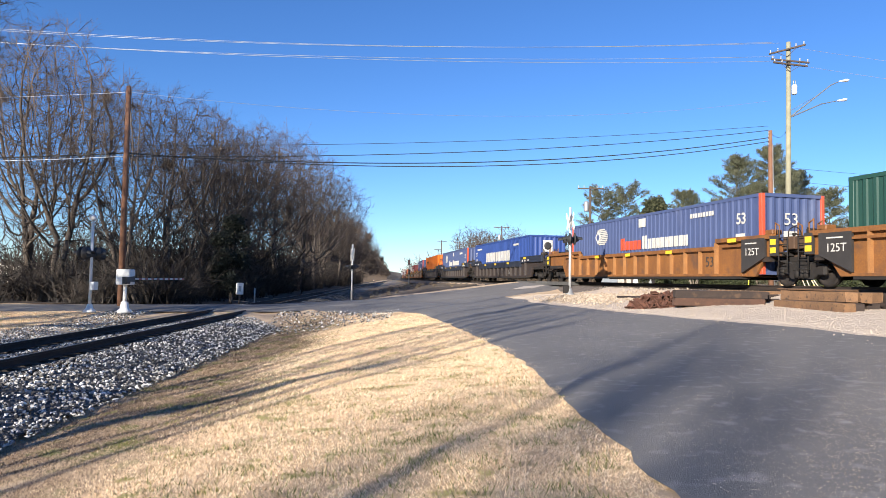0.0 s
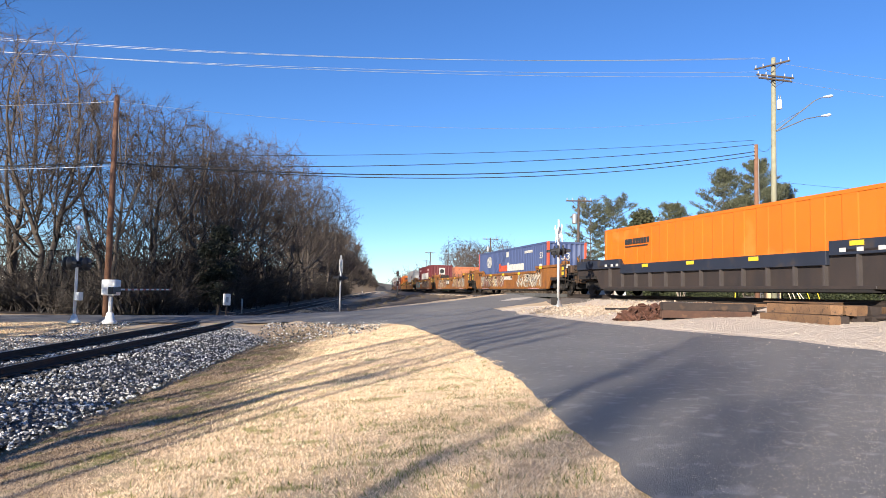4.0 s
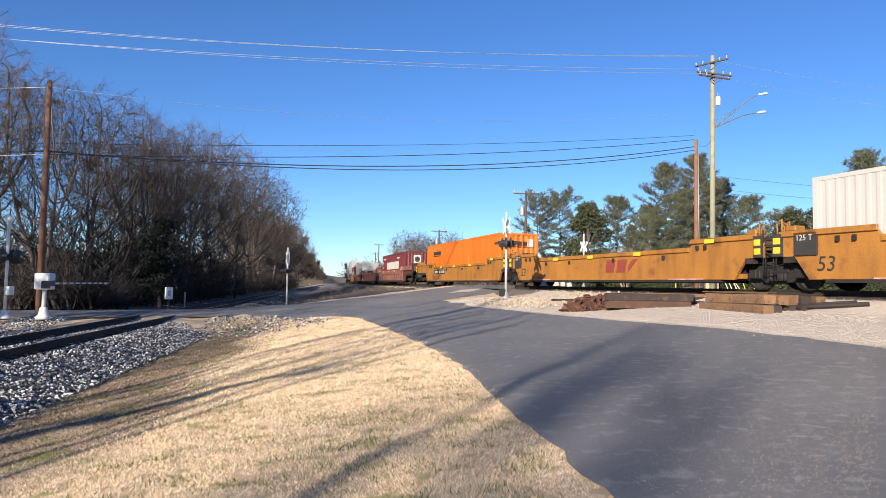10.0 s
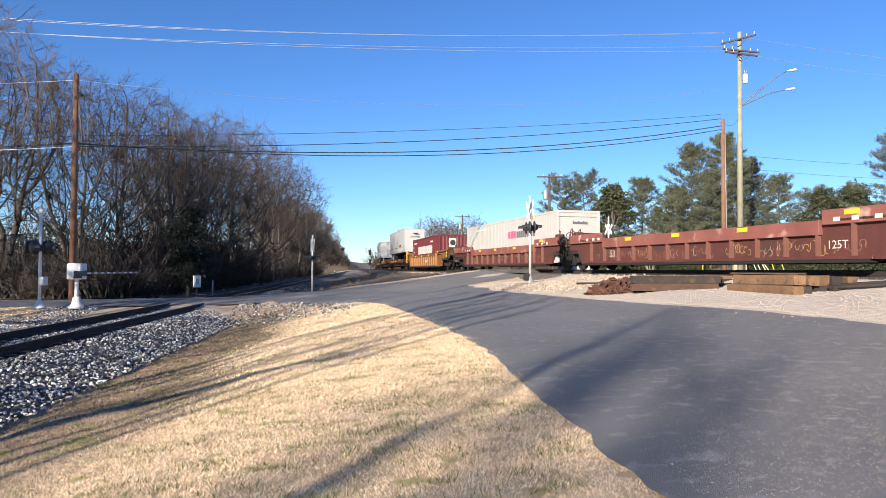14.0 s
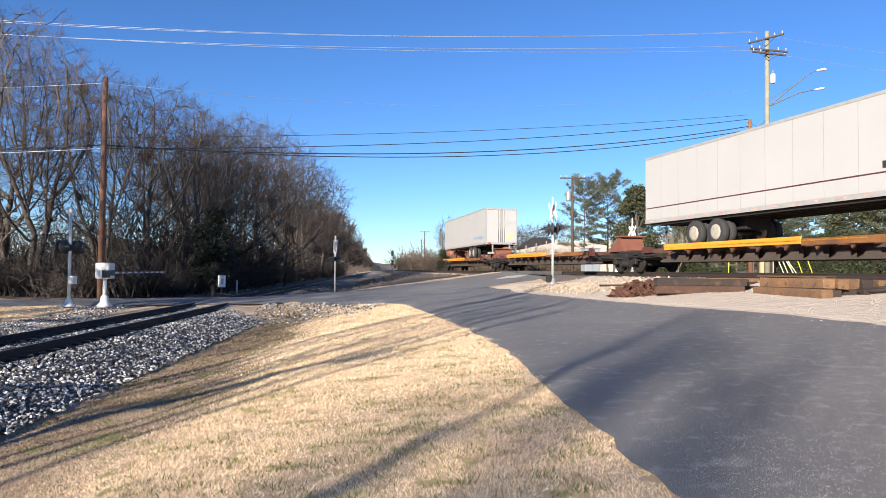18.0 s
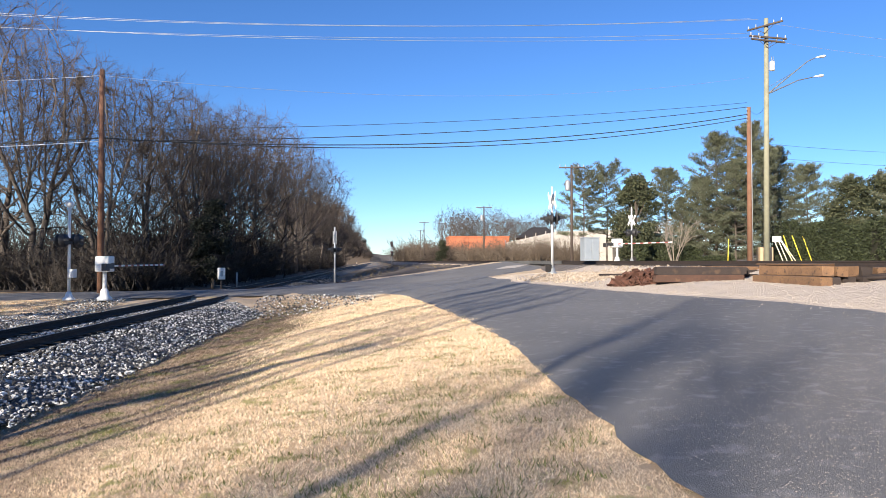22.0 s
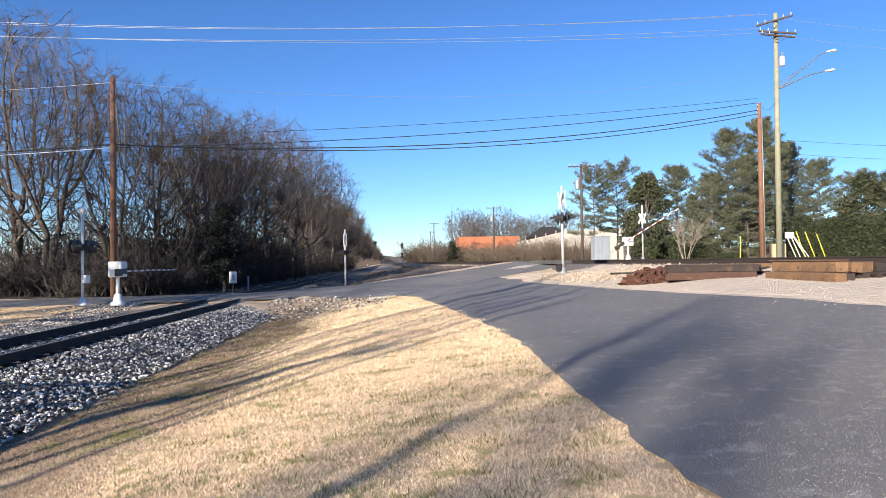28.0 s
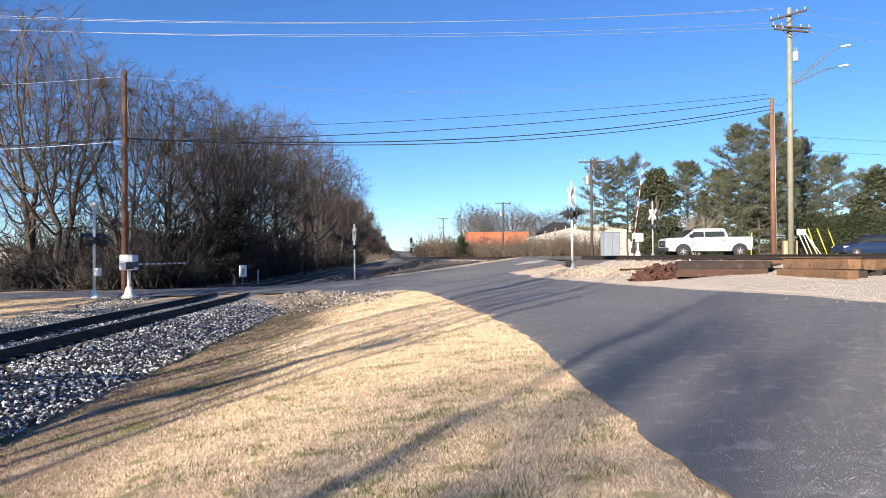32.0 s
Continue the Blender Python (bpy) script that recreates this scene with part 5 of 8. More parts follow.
def twig_rows(seed, p, d, per, sub, length, rad):
    """Fine twigs that fan out from the outer limbs, each with side shoots."""
    r = np.random.RandomState(seed)
    p, d = np.repeat(p, per, 0), np.repeat(d, per, 0)
    e = d * 0.8 + r.normal(0, 0.55, p.shape) + np.array([0, 0, 0.08])
    e /= np.linalg.norm(e, axis=1)[:, None]
    L = length * r.uniform(0.45, 1.25, (len(p), 1))
    m = p + e * L * 0.5
    e2 = e + r.normal(0, 0.16, p.shape) + np.array([0, 0, 0.10])
    q = m + e2 * L * 0.5
    one = np.ones((len(p), 1))
    rows = [np.concatenate([p, m, one * rad, one * rad * 0.8], 1), np.concatenate([m, q, one * rad * 0.8, one * rad * 0.45], 1)]
    for _ in range(sub):
        f = e + r.normal(0, 0.6, p.shape)
        f /= np.linalg.norm(f, axis=1)[:, None]
        rows.append(np.concatenate([m, m + f * L * r.uniform(0.3, 0.6, (len(p), 1)), one * rad * 0.7, one * rad * 0.4], 1))
    return np.concatenate(rows)


TREE_MESH, TREE_FAR, TREE_DIST, TREE_BACK = [], [], [], []
# tall ascending, round, round, broad, tall forked, slim, very slim
for k, (tall, spread, base, forks, lift, pull) in enumerate(((18, 5.8, 0.16, 2, 0.22, 1500), (16, 5.8, 0.22, 1, 0.0, 1500), (17, 6.2, 0.2, 2, 0.03, 1500), (15, 6.2, 0.2, 1, 0.0, 1500), (17.5, 6.4, 0.16, 3, 0.12, 1500), (15, 1.8, 0.4, 1, 0.3, 420), (15, 0.7, 0.5, 1, 0.5, 90))):
    limbs, p, d = bare_tree(140 + k, tall, spread, base, pull, forks, lift, stem=(0.017, 0.022, 0.034)[max(0, k - 4)])
    thick = limbs[:, 6] > 0.045
    for per, sub, length, grow, out in ((5, 2, 0.95, 0.0068, TREE_MESH), (3, 1, 1.1, 0.010, TREE_FAR), (1, 0, 1.5, 0.026, TREE_DIST), (1, 0, 1.0, 0.008, TREE_BACK)):
        v, f = tubes(limbs[thick], 6 if out is TREE_MESH else 4)
        fine = limbs[~thick].copy()
        fine[:, 6:] = np.maximum(fine[:, 6:], grow * 1.3)
        v2, f2 = tubes(np.concatenate([fine, twig_rows(k, p, d, per, sub, length, grow)]), 3)
        out.append((raw("trunk", v.tolist(), f.tolist(), M_BARK, True), raw("crown", v2.tolist(), f2.tolist(), M_TWIG)))


def plant_bare(x, y, kind, scale, rot, label="bare grey-brown winter tree with dense twigs", mesh=None):
    z = float(height(x, y)[0])
    t = thing("tree", label, "tree", Matrix.Translation((x, y, z)) @ Matrix.Rotation(rot, 4, "Z"), "bare trees of the wood")
    t.scale = (scale, scale, scale)
    a, b = (mesh or (TREE_DIST if y > 130 else TREE_MESH if y > 18 and math.hypot(x, y) < 76 else TREE_FAR))[kind]
    part("trunk", a, None, t)
    part("crown", b, None, t)
    return t


TALL = (18, 16, 17, 15, 17.5, 15, 15)


def woods():
    # the wood's edge along the side track: place, kind and height of each tree
    edge = ((-27.4, 44.0, 0, 19.4), (-30.8, 47.0, 0, 19.8), (-23.2, 44.5, 4, 14.8), (-22.6, 51.0, 2, 16.2), (-21.2, 57.5, 3, 16.6), (-21.0, 66.0, 2, 17.4), (-20.9, 76.0, 1, 19.0),
            (-21.2, 87.0, 2, 19.6), (-22.0, 100.0, 3, 19.6), (-23.4, 114.0, 2, 19.4), (-25.6, 129.0, 1, 17.4), (-27.0, 145.0, 2, 17.6), (-29.0, 165.0, 3, 18.5), (-31.0, 188.0, 2, 19.0), (-34.5, 225.0, 1, 19.5), (-39.0, 265.0, 3, 20.0))
    for k, (x, y, kind, tall) in enumerate(edge):
        plant_bare(x, y, kind, tall / TALL[kind], 1.3 * k)
    # trees behind the edge
    for k, (x, y, kind, tall) in enumerate(((-24.5, 63, 4, 15.5), (-25.5, 71, 1, 16.5), (-25.0, 82, 3, 17), (-29.5, 78, 2, 16), (-31, 126, 2, 17), (-33.5, 150, 3, 17))):
        plant_bare(x, y, kind, tall / TALL[kind], 0.9 * k + 2, mesh=TREE_FAR if y < 120 else TREE_DIST)


woods()


def far_wood():
    """The wood's far stretch, where single trees can no longer be told apart."""
    r = np.random.RandomState(19)
    base = []
    for k in range(2):
        limbs, p, d = bare_tree(80 + k, 15, 5.2, 0.18, 150, 1, 0.1, 0.9)
        base.append(np.concatenate([limbs, twig_rows(k, p, d, 2, 0, 1.6, 0.012)]))
    rows = []
    for s in np.concatenate([np.arange(140, 200, 9.0), np.arange(200, 420, 12.0)]):
        for off in (-8.0, -12.5)[:2 if s < 160 else 1]:
            x, y, _ = left_line(s + r.uniform(-2, 2), off + r.uniform(-1, 1))
            q = base[r.randint(2)].copy()
            sc, a = r.uniform(1.0, 1.35), r.uniform(0, 6.283)
            ca, sa = math.cos(a), math.sin(a)
            z = float(height(x, y)[0])
            for o in (0, 3):
                X, Y = q[:, o] * ca - q[:, o + 1] * sa, q[:, o] * sa + q[:, o + 1] * ca
                q[:, o], q[:, o + 1], q[:, o + 2] = X * sc + x, Y * sc + y, q[:, o + 2] * sc + z
            q[:, 6:] = np.maximum(q[:, 6:], 0.012) * (1.5 + s / 130)
            rows.append(q)
    stems = bare_tree(91, 15, 6.0, 0.15, 160, 1, 0.15, 1.2)[0]
    for s in np.arange(430, 1000, 14.0):
        x, y, _ = left_line(s, -7.5 + r.uniform(-2, 1))
        q = stems.copy()
        sc = r.uniform(1.0, 1.4)
        for o in (0, 3):
            q[:, o], q[:, o + 1], q[:, o + 2] = q[:, o] * sc + x, q[:, o + 1] * sc + y, q[:, o + 2] * sc + float(height(x, y)[0])
        q[:, 6:] = np.maximum(q[:, 6:], 0.09) * 2.2
        rows.append(q)
    v, f = tubes(np.concatenate(rows), 3)
    tagged(new("far_wood", raw("far_wood", v.tolist(), f.tolist(), M_TWIG)), "dense bare winter wood receding along the side track", "wood", kind="stuff")


far_wood()
# single trees: the one that overhangs the view, and those whose shadows fall on the bank and the lane
for x, y, k, sc, rot in ((-20.7, 19.8, 4, 1.0, 0.6), (-22.5, -1, 3, 1.0, 3.0), (-27, -12, 0, 0.95, 1.0), (-30, -22, 2, 1.0, 5.0),
                         (-23, 10, 2, 1.0, 0.2), (-25.5, 25, 2, 1.0, 1.2), (-32, 29, 1, 1.0, 2.2), (-31, 6, 2, 1.0, 5.2), (-40, 2, 0, 1.0, 3.6)):
    plant_bare(x, y, k, sc, rot, mesh=TREE_MESH if y > 15 else TREE_BACK)
# slim trees behind the viewer, unseen, added to cast streaks of shadow
for k, (x, y, kind, sc) in enumerate(((-13.4, -17.0, 6, 1.0), (-30.0, -45.9, 5, 1.75), (-30.0, -47.9, 5, 1.75), (-25.0, -38.4, 5, 1.55), (-13.5, -10.3, 6, 0.95), (-14.0, -9.4, 6, 1.05), (-13.0, -6.4, 6, 0.9), (-14.5, -7.9, 5, 0.9),
                                      (-13.5, -3.8, 6, 1.0), (-15.0, -4.6, 6, 1.1), (-13.9, -1.9, 6, 1.1), (-13.5, 1.3, 6, 0.95), (-14.8, 5.4, 6, 1.1), (-16.0, -8.9, 6, 1.1), (-16.2, -6.2, 6, 1.1))):
    plant_bare(x, y, kind, sc, 1.7 * k, "slim bare tree out of view, added for its streak of shadow", TREE_BACK)


# ---- poles, wires ----
M_POLE = mat("weathered_brown_pole", (0.24, 0.12, 0.07), (0.15, 0.075, 0.045), 3, 0.9, 0.3)
M_POLE2 = mat("grey_green_pole", (0.30, 0.29, 0.20), (0.21, 0.20, 0.14), 3, 0.9, 0.3)
M_POLE3 = mat("dark_pole", (0.10, 0.075, 0.06), (0.06, 0.045, 0.04), 3, 0.9, 0.3)
M_METAL = mat("galvanised_metal", (0.45, 0.46, 0.46), (0.33, 0.34, 0.34), 8, 0.5, 0.05, metal=0.6)
M_WPAINT = mat("white_paint", (0.80, 0.80, 0.78), (0.68, 0.68, 0.66), 4, 0.55, 0.05)
M_BPAINT = mat("black_paint", (0.022, 0.022, 0.024), (0.035, 0.035, 0.036), 4, 0.5)
M_WIRE = mat("black_cable", (0.02, 0.02, 0.022), (0.03, 0.03, 0.03), 4, 0.6)
M_WIRE2 = mat("bright_wire", (0.42, 0.44, 0.47), (0.35, 0.36, 0.38), 4, 0.45, metal=0.5)


def wire(p, q, sag, r, material, label="thin bare power line between poles"):
    verts, faces, n, k = [], [], 28, 5
    p, q = Vector(p), Vector(q)
    d = (q - p).normalized()
    u = d.cross(Vector((0, 0, 1))).normalized()
    w = u.cross(d)
    for i in range(n + 1):
        t = i / n
        c = p.lerp(q, t) - Vector((0, 0, sag * 4 * t * (1 - t)))
        for a in range(k):
            verts.append(c + (u * math.cos(a * 2 * math.pi / k) + w * math.sin(a * 2 * math.pi / k)) * r)
        if i:
            o = (i - 1) * k
            faces += [(o + a, o + (a + 1) % k, o + k + (a + 1) % k, o + k + a) for a in range(k)]
    return tagged(new("power_line", raw("power_line", [tuple(v) for v in verts], faces, material, True)), label, "cable", "overhead wires")


def insulator(bm, x, y, z, h=0.16):
    lathe(bm, ((0.02, 0), (0.05, 0.02), (0.03, 0.05), (0.06, 0.07), (0.03, 0.10), (0.05, h - 0.03), (0.02, h)), Matrix.Translation((x, y, z)), 8)


def utility_pole(x, y, z, tall, r, material, label, arms=(), lean=0.0):
    t = thing("utility_pole", label, "utility pole", Matrix.Translation((x, y, z)) @ Matrix.Rotation(radians(lean), 4, "Y"))
    bm = bmesh.new()
    rod(bm, (0, 0, -0.3), (0, 0, tall), r, r * 0.68, 14)
    part("pole", bm, material, t)
    for h, half, ang in arms:
        bm = bmesh.new()
        box(bm, -half, half, -0.05 - r, -r + 0.06, h - 0.06, h + 0.06, 0.01)
        rod(bm, (-half * 0.6, -r, h), (0, -r * 0.9, h - 0.55), 0.018, n=6)
        rod(bm, (half * 0.6, -r, h), (0, -r * 0.9, h - 0.55), 0.018, n=6)
        arm = part("crossarm", bm, M_POLE3, t, m=Matrix.Rotation(radians(ang), 4, "Z"))
        for q in (-0.92, -0.5, 0.5, 0.92):
            bm = bmesh.new()
            insulator(bm, q * half, -r, h + 0.06, 0.22)
            part("insulator", bm, mat("pale_porcelain", (0.42, 0.43, 0.44), (0.33, 0.34, 0.35), 5, 0.35), arm)
    return t


UP = (0.4865 * 50, 50.0)
BP = (0.4615 * 49, 49.0)
LP = (-0.5135 * 33.5, 33.5)


def poles():
    z0 = float(height(*UP)[0])
    top = EYE + 428 / 1179 * 50 + 0.15 - z0
    t = utility_pole(*UP, z0, top, 0.225, M_POLE2, "tall grey-green wooden utility pole with street lights", ((top - 0.6, 1.35, -52), (top - 1.5, 1.6, 12), (top - 1.75, 1.5, 15)), 0.4)
    bm = bmesh.new()
    lathe(bm, ((0.03, 0), (0.17, 0.03), (0.19, 0.08), (0.19, 0.66), (0.15, 0.74), (0.05, 0.78)), Matrix.Translation((0.42, -0.05, top - 4.0)), 14)
    tr = part("transformer", bm, mat("pale_grey_enamel", (0.62, 0.63, 0.62), (0.5, 0.5, 0.5), 5, 0.45), t, "pale grey transformer can")
    bm = bmesh.new()
    for q in (-0.06, 0.08):
        rod(bm, (0.42 + q, -0.05, top - 3.24), (0.42 + q, -0.05, top - 2.9), 0.03, 0.02, 6)
    part("bushing", bm, M_METAL, tr)
    steel = mat("weathered_arm_steel", (0.20, 0.20, 0.20), (0.13, 0.13, 0.13), 5, 0.55, metal=0.5)
    for h0, elbow, end, brace in ((top - 5.65, (2.9, top - 3.35), (3.45, top - 3.1), (top - 5.2, 1.75, top - 4.25)), (top - 5.7, (2.2, top - 4.78), (3.3, top - 4.55), None)):
        bm = bmesh.new()
        pts = [Vector((0.16, -0.12, h0)), Vector((elbow[0], -0.42, elbow[1])), Vector((end[0], -0.5, end[1]))]
        rings = []
        for i, c in enumerate(pts):
            d = (pts[min(i + 1, 2)] - pts[max(i - 1, 0)]).normalized()
            n1 = Vector((-d.z, 0, d.x)).normalized()
            n2 = d.cross(n1)
            rr = (0.05, 0.04, 0.032)[i]
            rings.append([bm.verts.new(c + (n1 * math.cos(q * math.pi / 4) + n2 * math.sin(q * math.pi / 4)) * rr) for q in range(8)])
        for ra, rb in zip(rings, rings[1:]):
            for q in range(8):
                bm.faces.new((ra[q], ra[(q + 1) % 8], rb[(q + 1) % 8], rb[q]))
        bm.faces.new(rings[0][::-1])
        bm.faces.new(rings[2])
        arm = part("lamp_arm", bm, steel, t)
        if brace:
            bm = bmesh.new()
            rod(bm, (0.16, -0.12, brace[0]), (brace[1], -0.3, brace[2]), 0.018, n=6)
            part("arm_brace", bm, steel, arm)
        bm = bmesh.new()
        lathe(bm, ((0.03, -0.32), (0.10, -0.25), (0.14, 0.0), (0.19, 0.25), (0.12, 0.40), (0.03, 0.44)), Matrix.Translation(pts[2] + Vector((0.3, -0.03, 0.05))) @ Matrix.Rotation(math.pi / 2 - 0.15, 4, "Y") @ Matrix.Diagonal((0.6, 1, 1, 1)), 12)
        part("lamp_head", bm, mat("lamp_enamel", (0.7, 0.72, 0.74), (0.6, 0.62, 0.64), 5, 0.4), arm)
    z1 = float(height(*BP)[0])
    tb = EYE + 273 / 1179 * 49 - z1
    t = utility_pole(*BP, z1, tb, 0.195, M_POLE, "brown wooden utility pole with cables")
    for k in range(4):
        bm = bmesh.new()
        insulator(bm, -0.17, -0.1, tb - 0.25 - 0.28 * k, 0.14)
        part("insulator", bm, M_METAL, t)
    bm = bmesh.new()
    rod(bm, (0.16, -0.12, 0), (0.13, -0.1, tb - 1.0), 0.03, n=6)
    part("conduit", bm, M_METAL, t)
    z2 = float(height(*LP)[0])
    tl = EYE + 341 / 1179 * 33.5 - z2
    utility_pole(*LP, z2, tl, 0.17, M_POLE, "plain brown wooden utility pole before the wood")
    zu, zb = z0 + top, z1 + tb
    far = (-60.0, 44.0)
    # pairs overhead, from the tall pole over the road to a pole outside the view
    for dz, off, zf, sag in ((-0.2, -1.3, 0.62, 1.64), (-0.15, -0.6, 0.75, 1.62), (-1.25, -1.1, -0.6, 1.32), (-1.3, 0.8, -0.5, 1.36)):
        wire((UP[0] + off, UP[1] + 0.4 * off, zu + dz), (far[0] + off, far[1], zu + zf), sag, 0.014, M_WIRE2, "bright bare power line high overhead")
    # the cables between the two brown poles: height at each end, sag
    for k, (za, end, sag, r) in enumerate(((13.28, 8.2, 0.38, 0.014), (12.95, 7.66, 0.59, 0.022), (12.41, 7.8, 1.085, 0.03), (12.13, 7.84, 1.22, 0.026))):
        wire((BP[0] - 0.15, BP[1], za), (LP[0], LP[1], end), sag, r, M_WIRE, "sagging black cable between poles")
        wire((LP[0], LP[1], end), (LP[0] - 40, LP[1] - 1, end + 0.8), 0.9, r * 0.8, M_WIRE2 if k == 1 else M_WIRE, "cable leading off beyond the wood")
    wire((LP[0], LP[1], z2 + tl - 0.3), (LP[0] - 40, LP[1] + 2, z2 + tl + 0.9), 0.8, 0.01, M_WIRE2)
    wire((LP[0], LP[1], z2 + tl - 0.3), (BP[0], BP[1], zb + 2.2), 1.2, 0.008, M_WIRE2)
    for dz, q, m in ((-0.3, 0.0, M_WIRE2), (-1.6, 1.0, M_WIRE2), (-9.5, 2.0, M_WIRE), (-10.5, 3.0, M_WIRE)):
        wire((UP[0], UP[1], zu + dz), (UP[0] + 45, UP[1] + 4 + q, zu + dz + (1.2 if dz < -5 else -1.5)), 1.0, 0.011, m)
    wire((BP[0], BP[1], zb - 0.1), (UP[0], UP[1], zb + 0.3), 0.5, 0.012, M_WIRE)
    # distant poles along the line
    for px, top_px, depth, arm in ((0.194, 170, 62, 1.2), (0.062, 97, 110, 1.3), (-0.001, 68, 150, 1.2), (-0.028, 70, 160, 1.2), (-0.033, 55, 190, 1.2)):
        x, y = px * depth, depth
        z = float(height(x, y)[0])
        tp = EYE + top_px / 1179 * depth - z
        ut = utility_pole(x, y, z, tp, 0.15, M_POLE3, "dark distant utility pole with crossarm", ((tp - 0.25, arm, 0),))
        if depth in (62, 110):
            bm = bmesh.new()
            lathe(bm, ((0.05, 0), (0.22, 0.03), (0.24, 0.1), (0.24, 0.9), (0.1, 1.0)), Matrix.Translation((-0.36, 0, tp - 2.4)), 12)
            part("transformer", bm, M_METAL, ut)


poles()


# ---- crossing signals ----
def lamp_unit(parent, x, y, z, face):
    """One round flasher with its backing disc and hood; face: -1 towards the viewer, 1 away."""
    bm = bmesh.new()
    turn = Matrix.Translation((x, y, z)) @ Matrix.Rotation(math.pi / 2 * -face, 4, "X")
    lathe(bm, ((0.02, -0.02), (0.29, -0.02), (0.29, 0.0), (0.15, 0.02), (0.14, 0.12)), turn, 18)
    b = part("flasher", bm, M_BPAINT, parent)
    bm = bmesh.new()
    n = 9
    for k in range(n):
        a0, a1 = math.pi * (k / n) , math.pi * ((k + 1) / n)
        p = [Vector((0.125 * math.cos(a), 0, 0.125 * math.sin(a))) for a in (a0, a1)]
        o = [Vector((x, y, z)) + v for v in p]
        q = [w + Vector((0, face * 0.34, -0.03)) for w in o]
        vs = [bm.verts.new(v) for v in (o[0], o[1], q[1], q[0])]
        bm.faces.new(vs)
    part("hood", bm, M_BPAINT, b)
    bm = bmesh.new()
    lathe(bm, ((0.01, 0.06), (0.115, 0.06), (0.10, 0.10), (0.01, 0.12)), turn, 16)
    part("lens", bm, mat("dark_red_lens", (0.10, 0.008, 0.008), (0.07, 0.006, 0.006), 5, 0.25), b)


def crossing_signal(x, y, turn, label, tall=4.3, lamps=2.55, buck=3.35, ball=False, edge=False):
    z = float(height(x, y)[0])
    t = thing("crossing_signal", label, "railway signal", Matrix.Translation((x, y, z)) @ Matrix.Rotation(radians(turn), 4, "Z"), "crossing signals")
    bm = bmesh.new()
    lathe(bm, ((0.26, 0), (0.26, 0.08), (0.16, 0.14), (0.11, 0.32), (0.07, 0.36)), n=12)
    part("base", bm, M_METAL if not ball else M_WPAINT, t)
    bm = bmesh.new()
    rod(bm, (0, 0, 0.3), (0, 0, tall), 0.062, 0.055, 12)
    part("mast", bm, mat("silver_paint", (0.62, 0.63, 0.63), (0.5, 0.5, 0.5), 5, 0.5, metal=0.2) if not ball else M_WPAINT, t)
    bm = bmesh.new()
    rod(bm, (-0.42, 0, lamps), (0.42, 0, lamps), 0.035, n=8)
    box(bm, -0.12, 0.12, -0.1, 0.1, lamps - 0.16, lamps + 0.12, 0.02)
    part("lamp_bracket", bm, M_BPAINT, t)
    for face in (-1, 1):
        for sx in (-0.4, 0.4):
            lamp_unit(t, sx, face * 0.12, lamps, face)
    if buck:
        for face, yy in ((-1, -0.08), (1, 0.08)):
            for a in (45, -45):
                bm = bmesh.new()
                box(bm, -0.5, 0.5, -0.012, 0.012, -0.1, 0.1, 0.004)
                part("crossbuck_blade", bm, M_WPAINT, t, m=Matrix.Translation((0, yy + (0.03 if a > 0 else 0) * face, buck)) @ Matrix.Rotation(radians(a), 4, "Y"))
    if ball:
        bm = bmesh.new()
        lathe(bm, ((0.03, -0.14), (0.13, -0.10), (0.17, 0.0), (0.13, 0.10), (0.03, 0.15)), Matrix.Translation((0, 0, tall + 0.05)), 14)
        part("bell", bm, M_WPAINT, t)
    bm = bmesh.new()
    lo = 0.95 if ball else 0.12
    box(bm, -0.12, 0.12, -0.3, -0.06, lo, lo + 0.35, 0.015)
    part("junction_box", bm, M_GRIME_SHADE if not ball else M_WPAINT, t)
    return t


def gate_machine(x, y, turn, arm_len, label, arm_up=0.0):
    z = float(height(x, y)[0])
    t = thing("crossing_gate", label, "railway gate", Matrix.Translation((x, y, z)) @ Matrix.Rotation(radians(turn), 4, "Z"), "crossing gates")
    bm = bmesh.new()
    lathe(bm, ((0.30, 0), (0.30, 0.12), (0.20, 0.2), (0.15, 0.45), (0.09, 0.5)), n=8)
    rod(bm, (0, 0, 0.45), (0, 0, 1.25), 0.08, n=10)
    part("stand", bm, M_WPAINT, t)
    bm = bmesh.new()
    box(bm, -0.34, 0.34, -0.28, 0.28, 1.2, 1.86, 0.04)
    part("mechanism_box", bm, M_WPAINT, t, "white boxed gate machine")
    a = new("gate_arm")
    a.parent = t
    a.matrix_basis = Matrix.Translation((0, -0.36, 1.45))
    arm = a
    bm = bmesh.new()
    box(bm, 0, arm_len, -0.015, 0.015, -0.036, 0.036, 0.008)
    part("boom", bm, M_WPAINT, arm)
    for k in range(int(arm_len / 0.8)):
        bm2 = bmesh.new()
        box(bm2, 0.5 + k * 0.8, 0.85 + k * 0.8, -0.018, 0.018, -0.039, 0.039)
        part("red_band", bm2, mat("faded_red_band", (0.34, 0.10, 0.085), (0.26, 0.08, 0.07), 5, 0.6), arm)
    bm = bmesh.new()
    prism(bm, [(0, -0.12), (-0.9, -0.1), (-1.0, 0.06), (0, 0.12)], -0.03, 0.03)
    box(bm, -1.1, -0.7, -0.1, 0.1, -0.2, 0.1, 0.02)
    part("counterweight", bm, M_BPAINT, arm)
    return t, arm


crossing_signal(5.1, 31.0, -87, "silver crossing signal mast with crossbuck and black flashers", 4.1, 2.6, 3.45)
crossing_signal(-7.1, 43.8, 100, "silver crossing signal mast seen edge-on", 4.1, 2.6, 3.4)
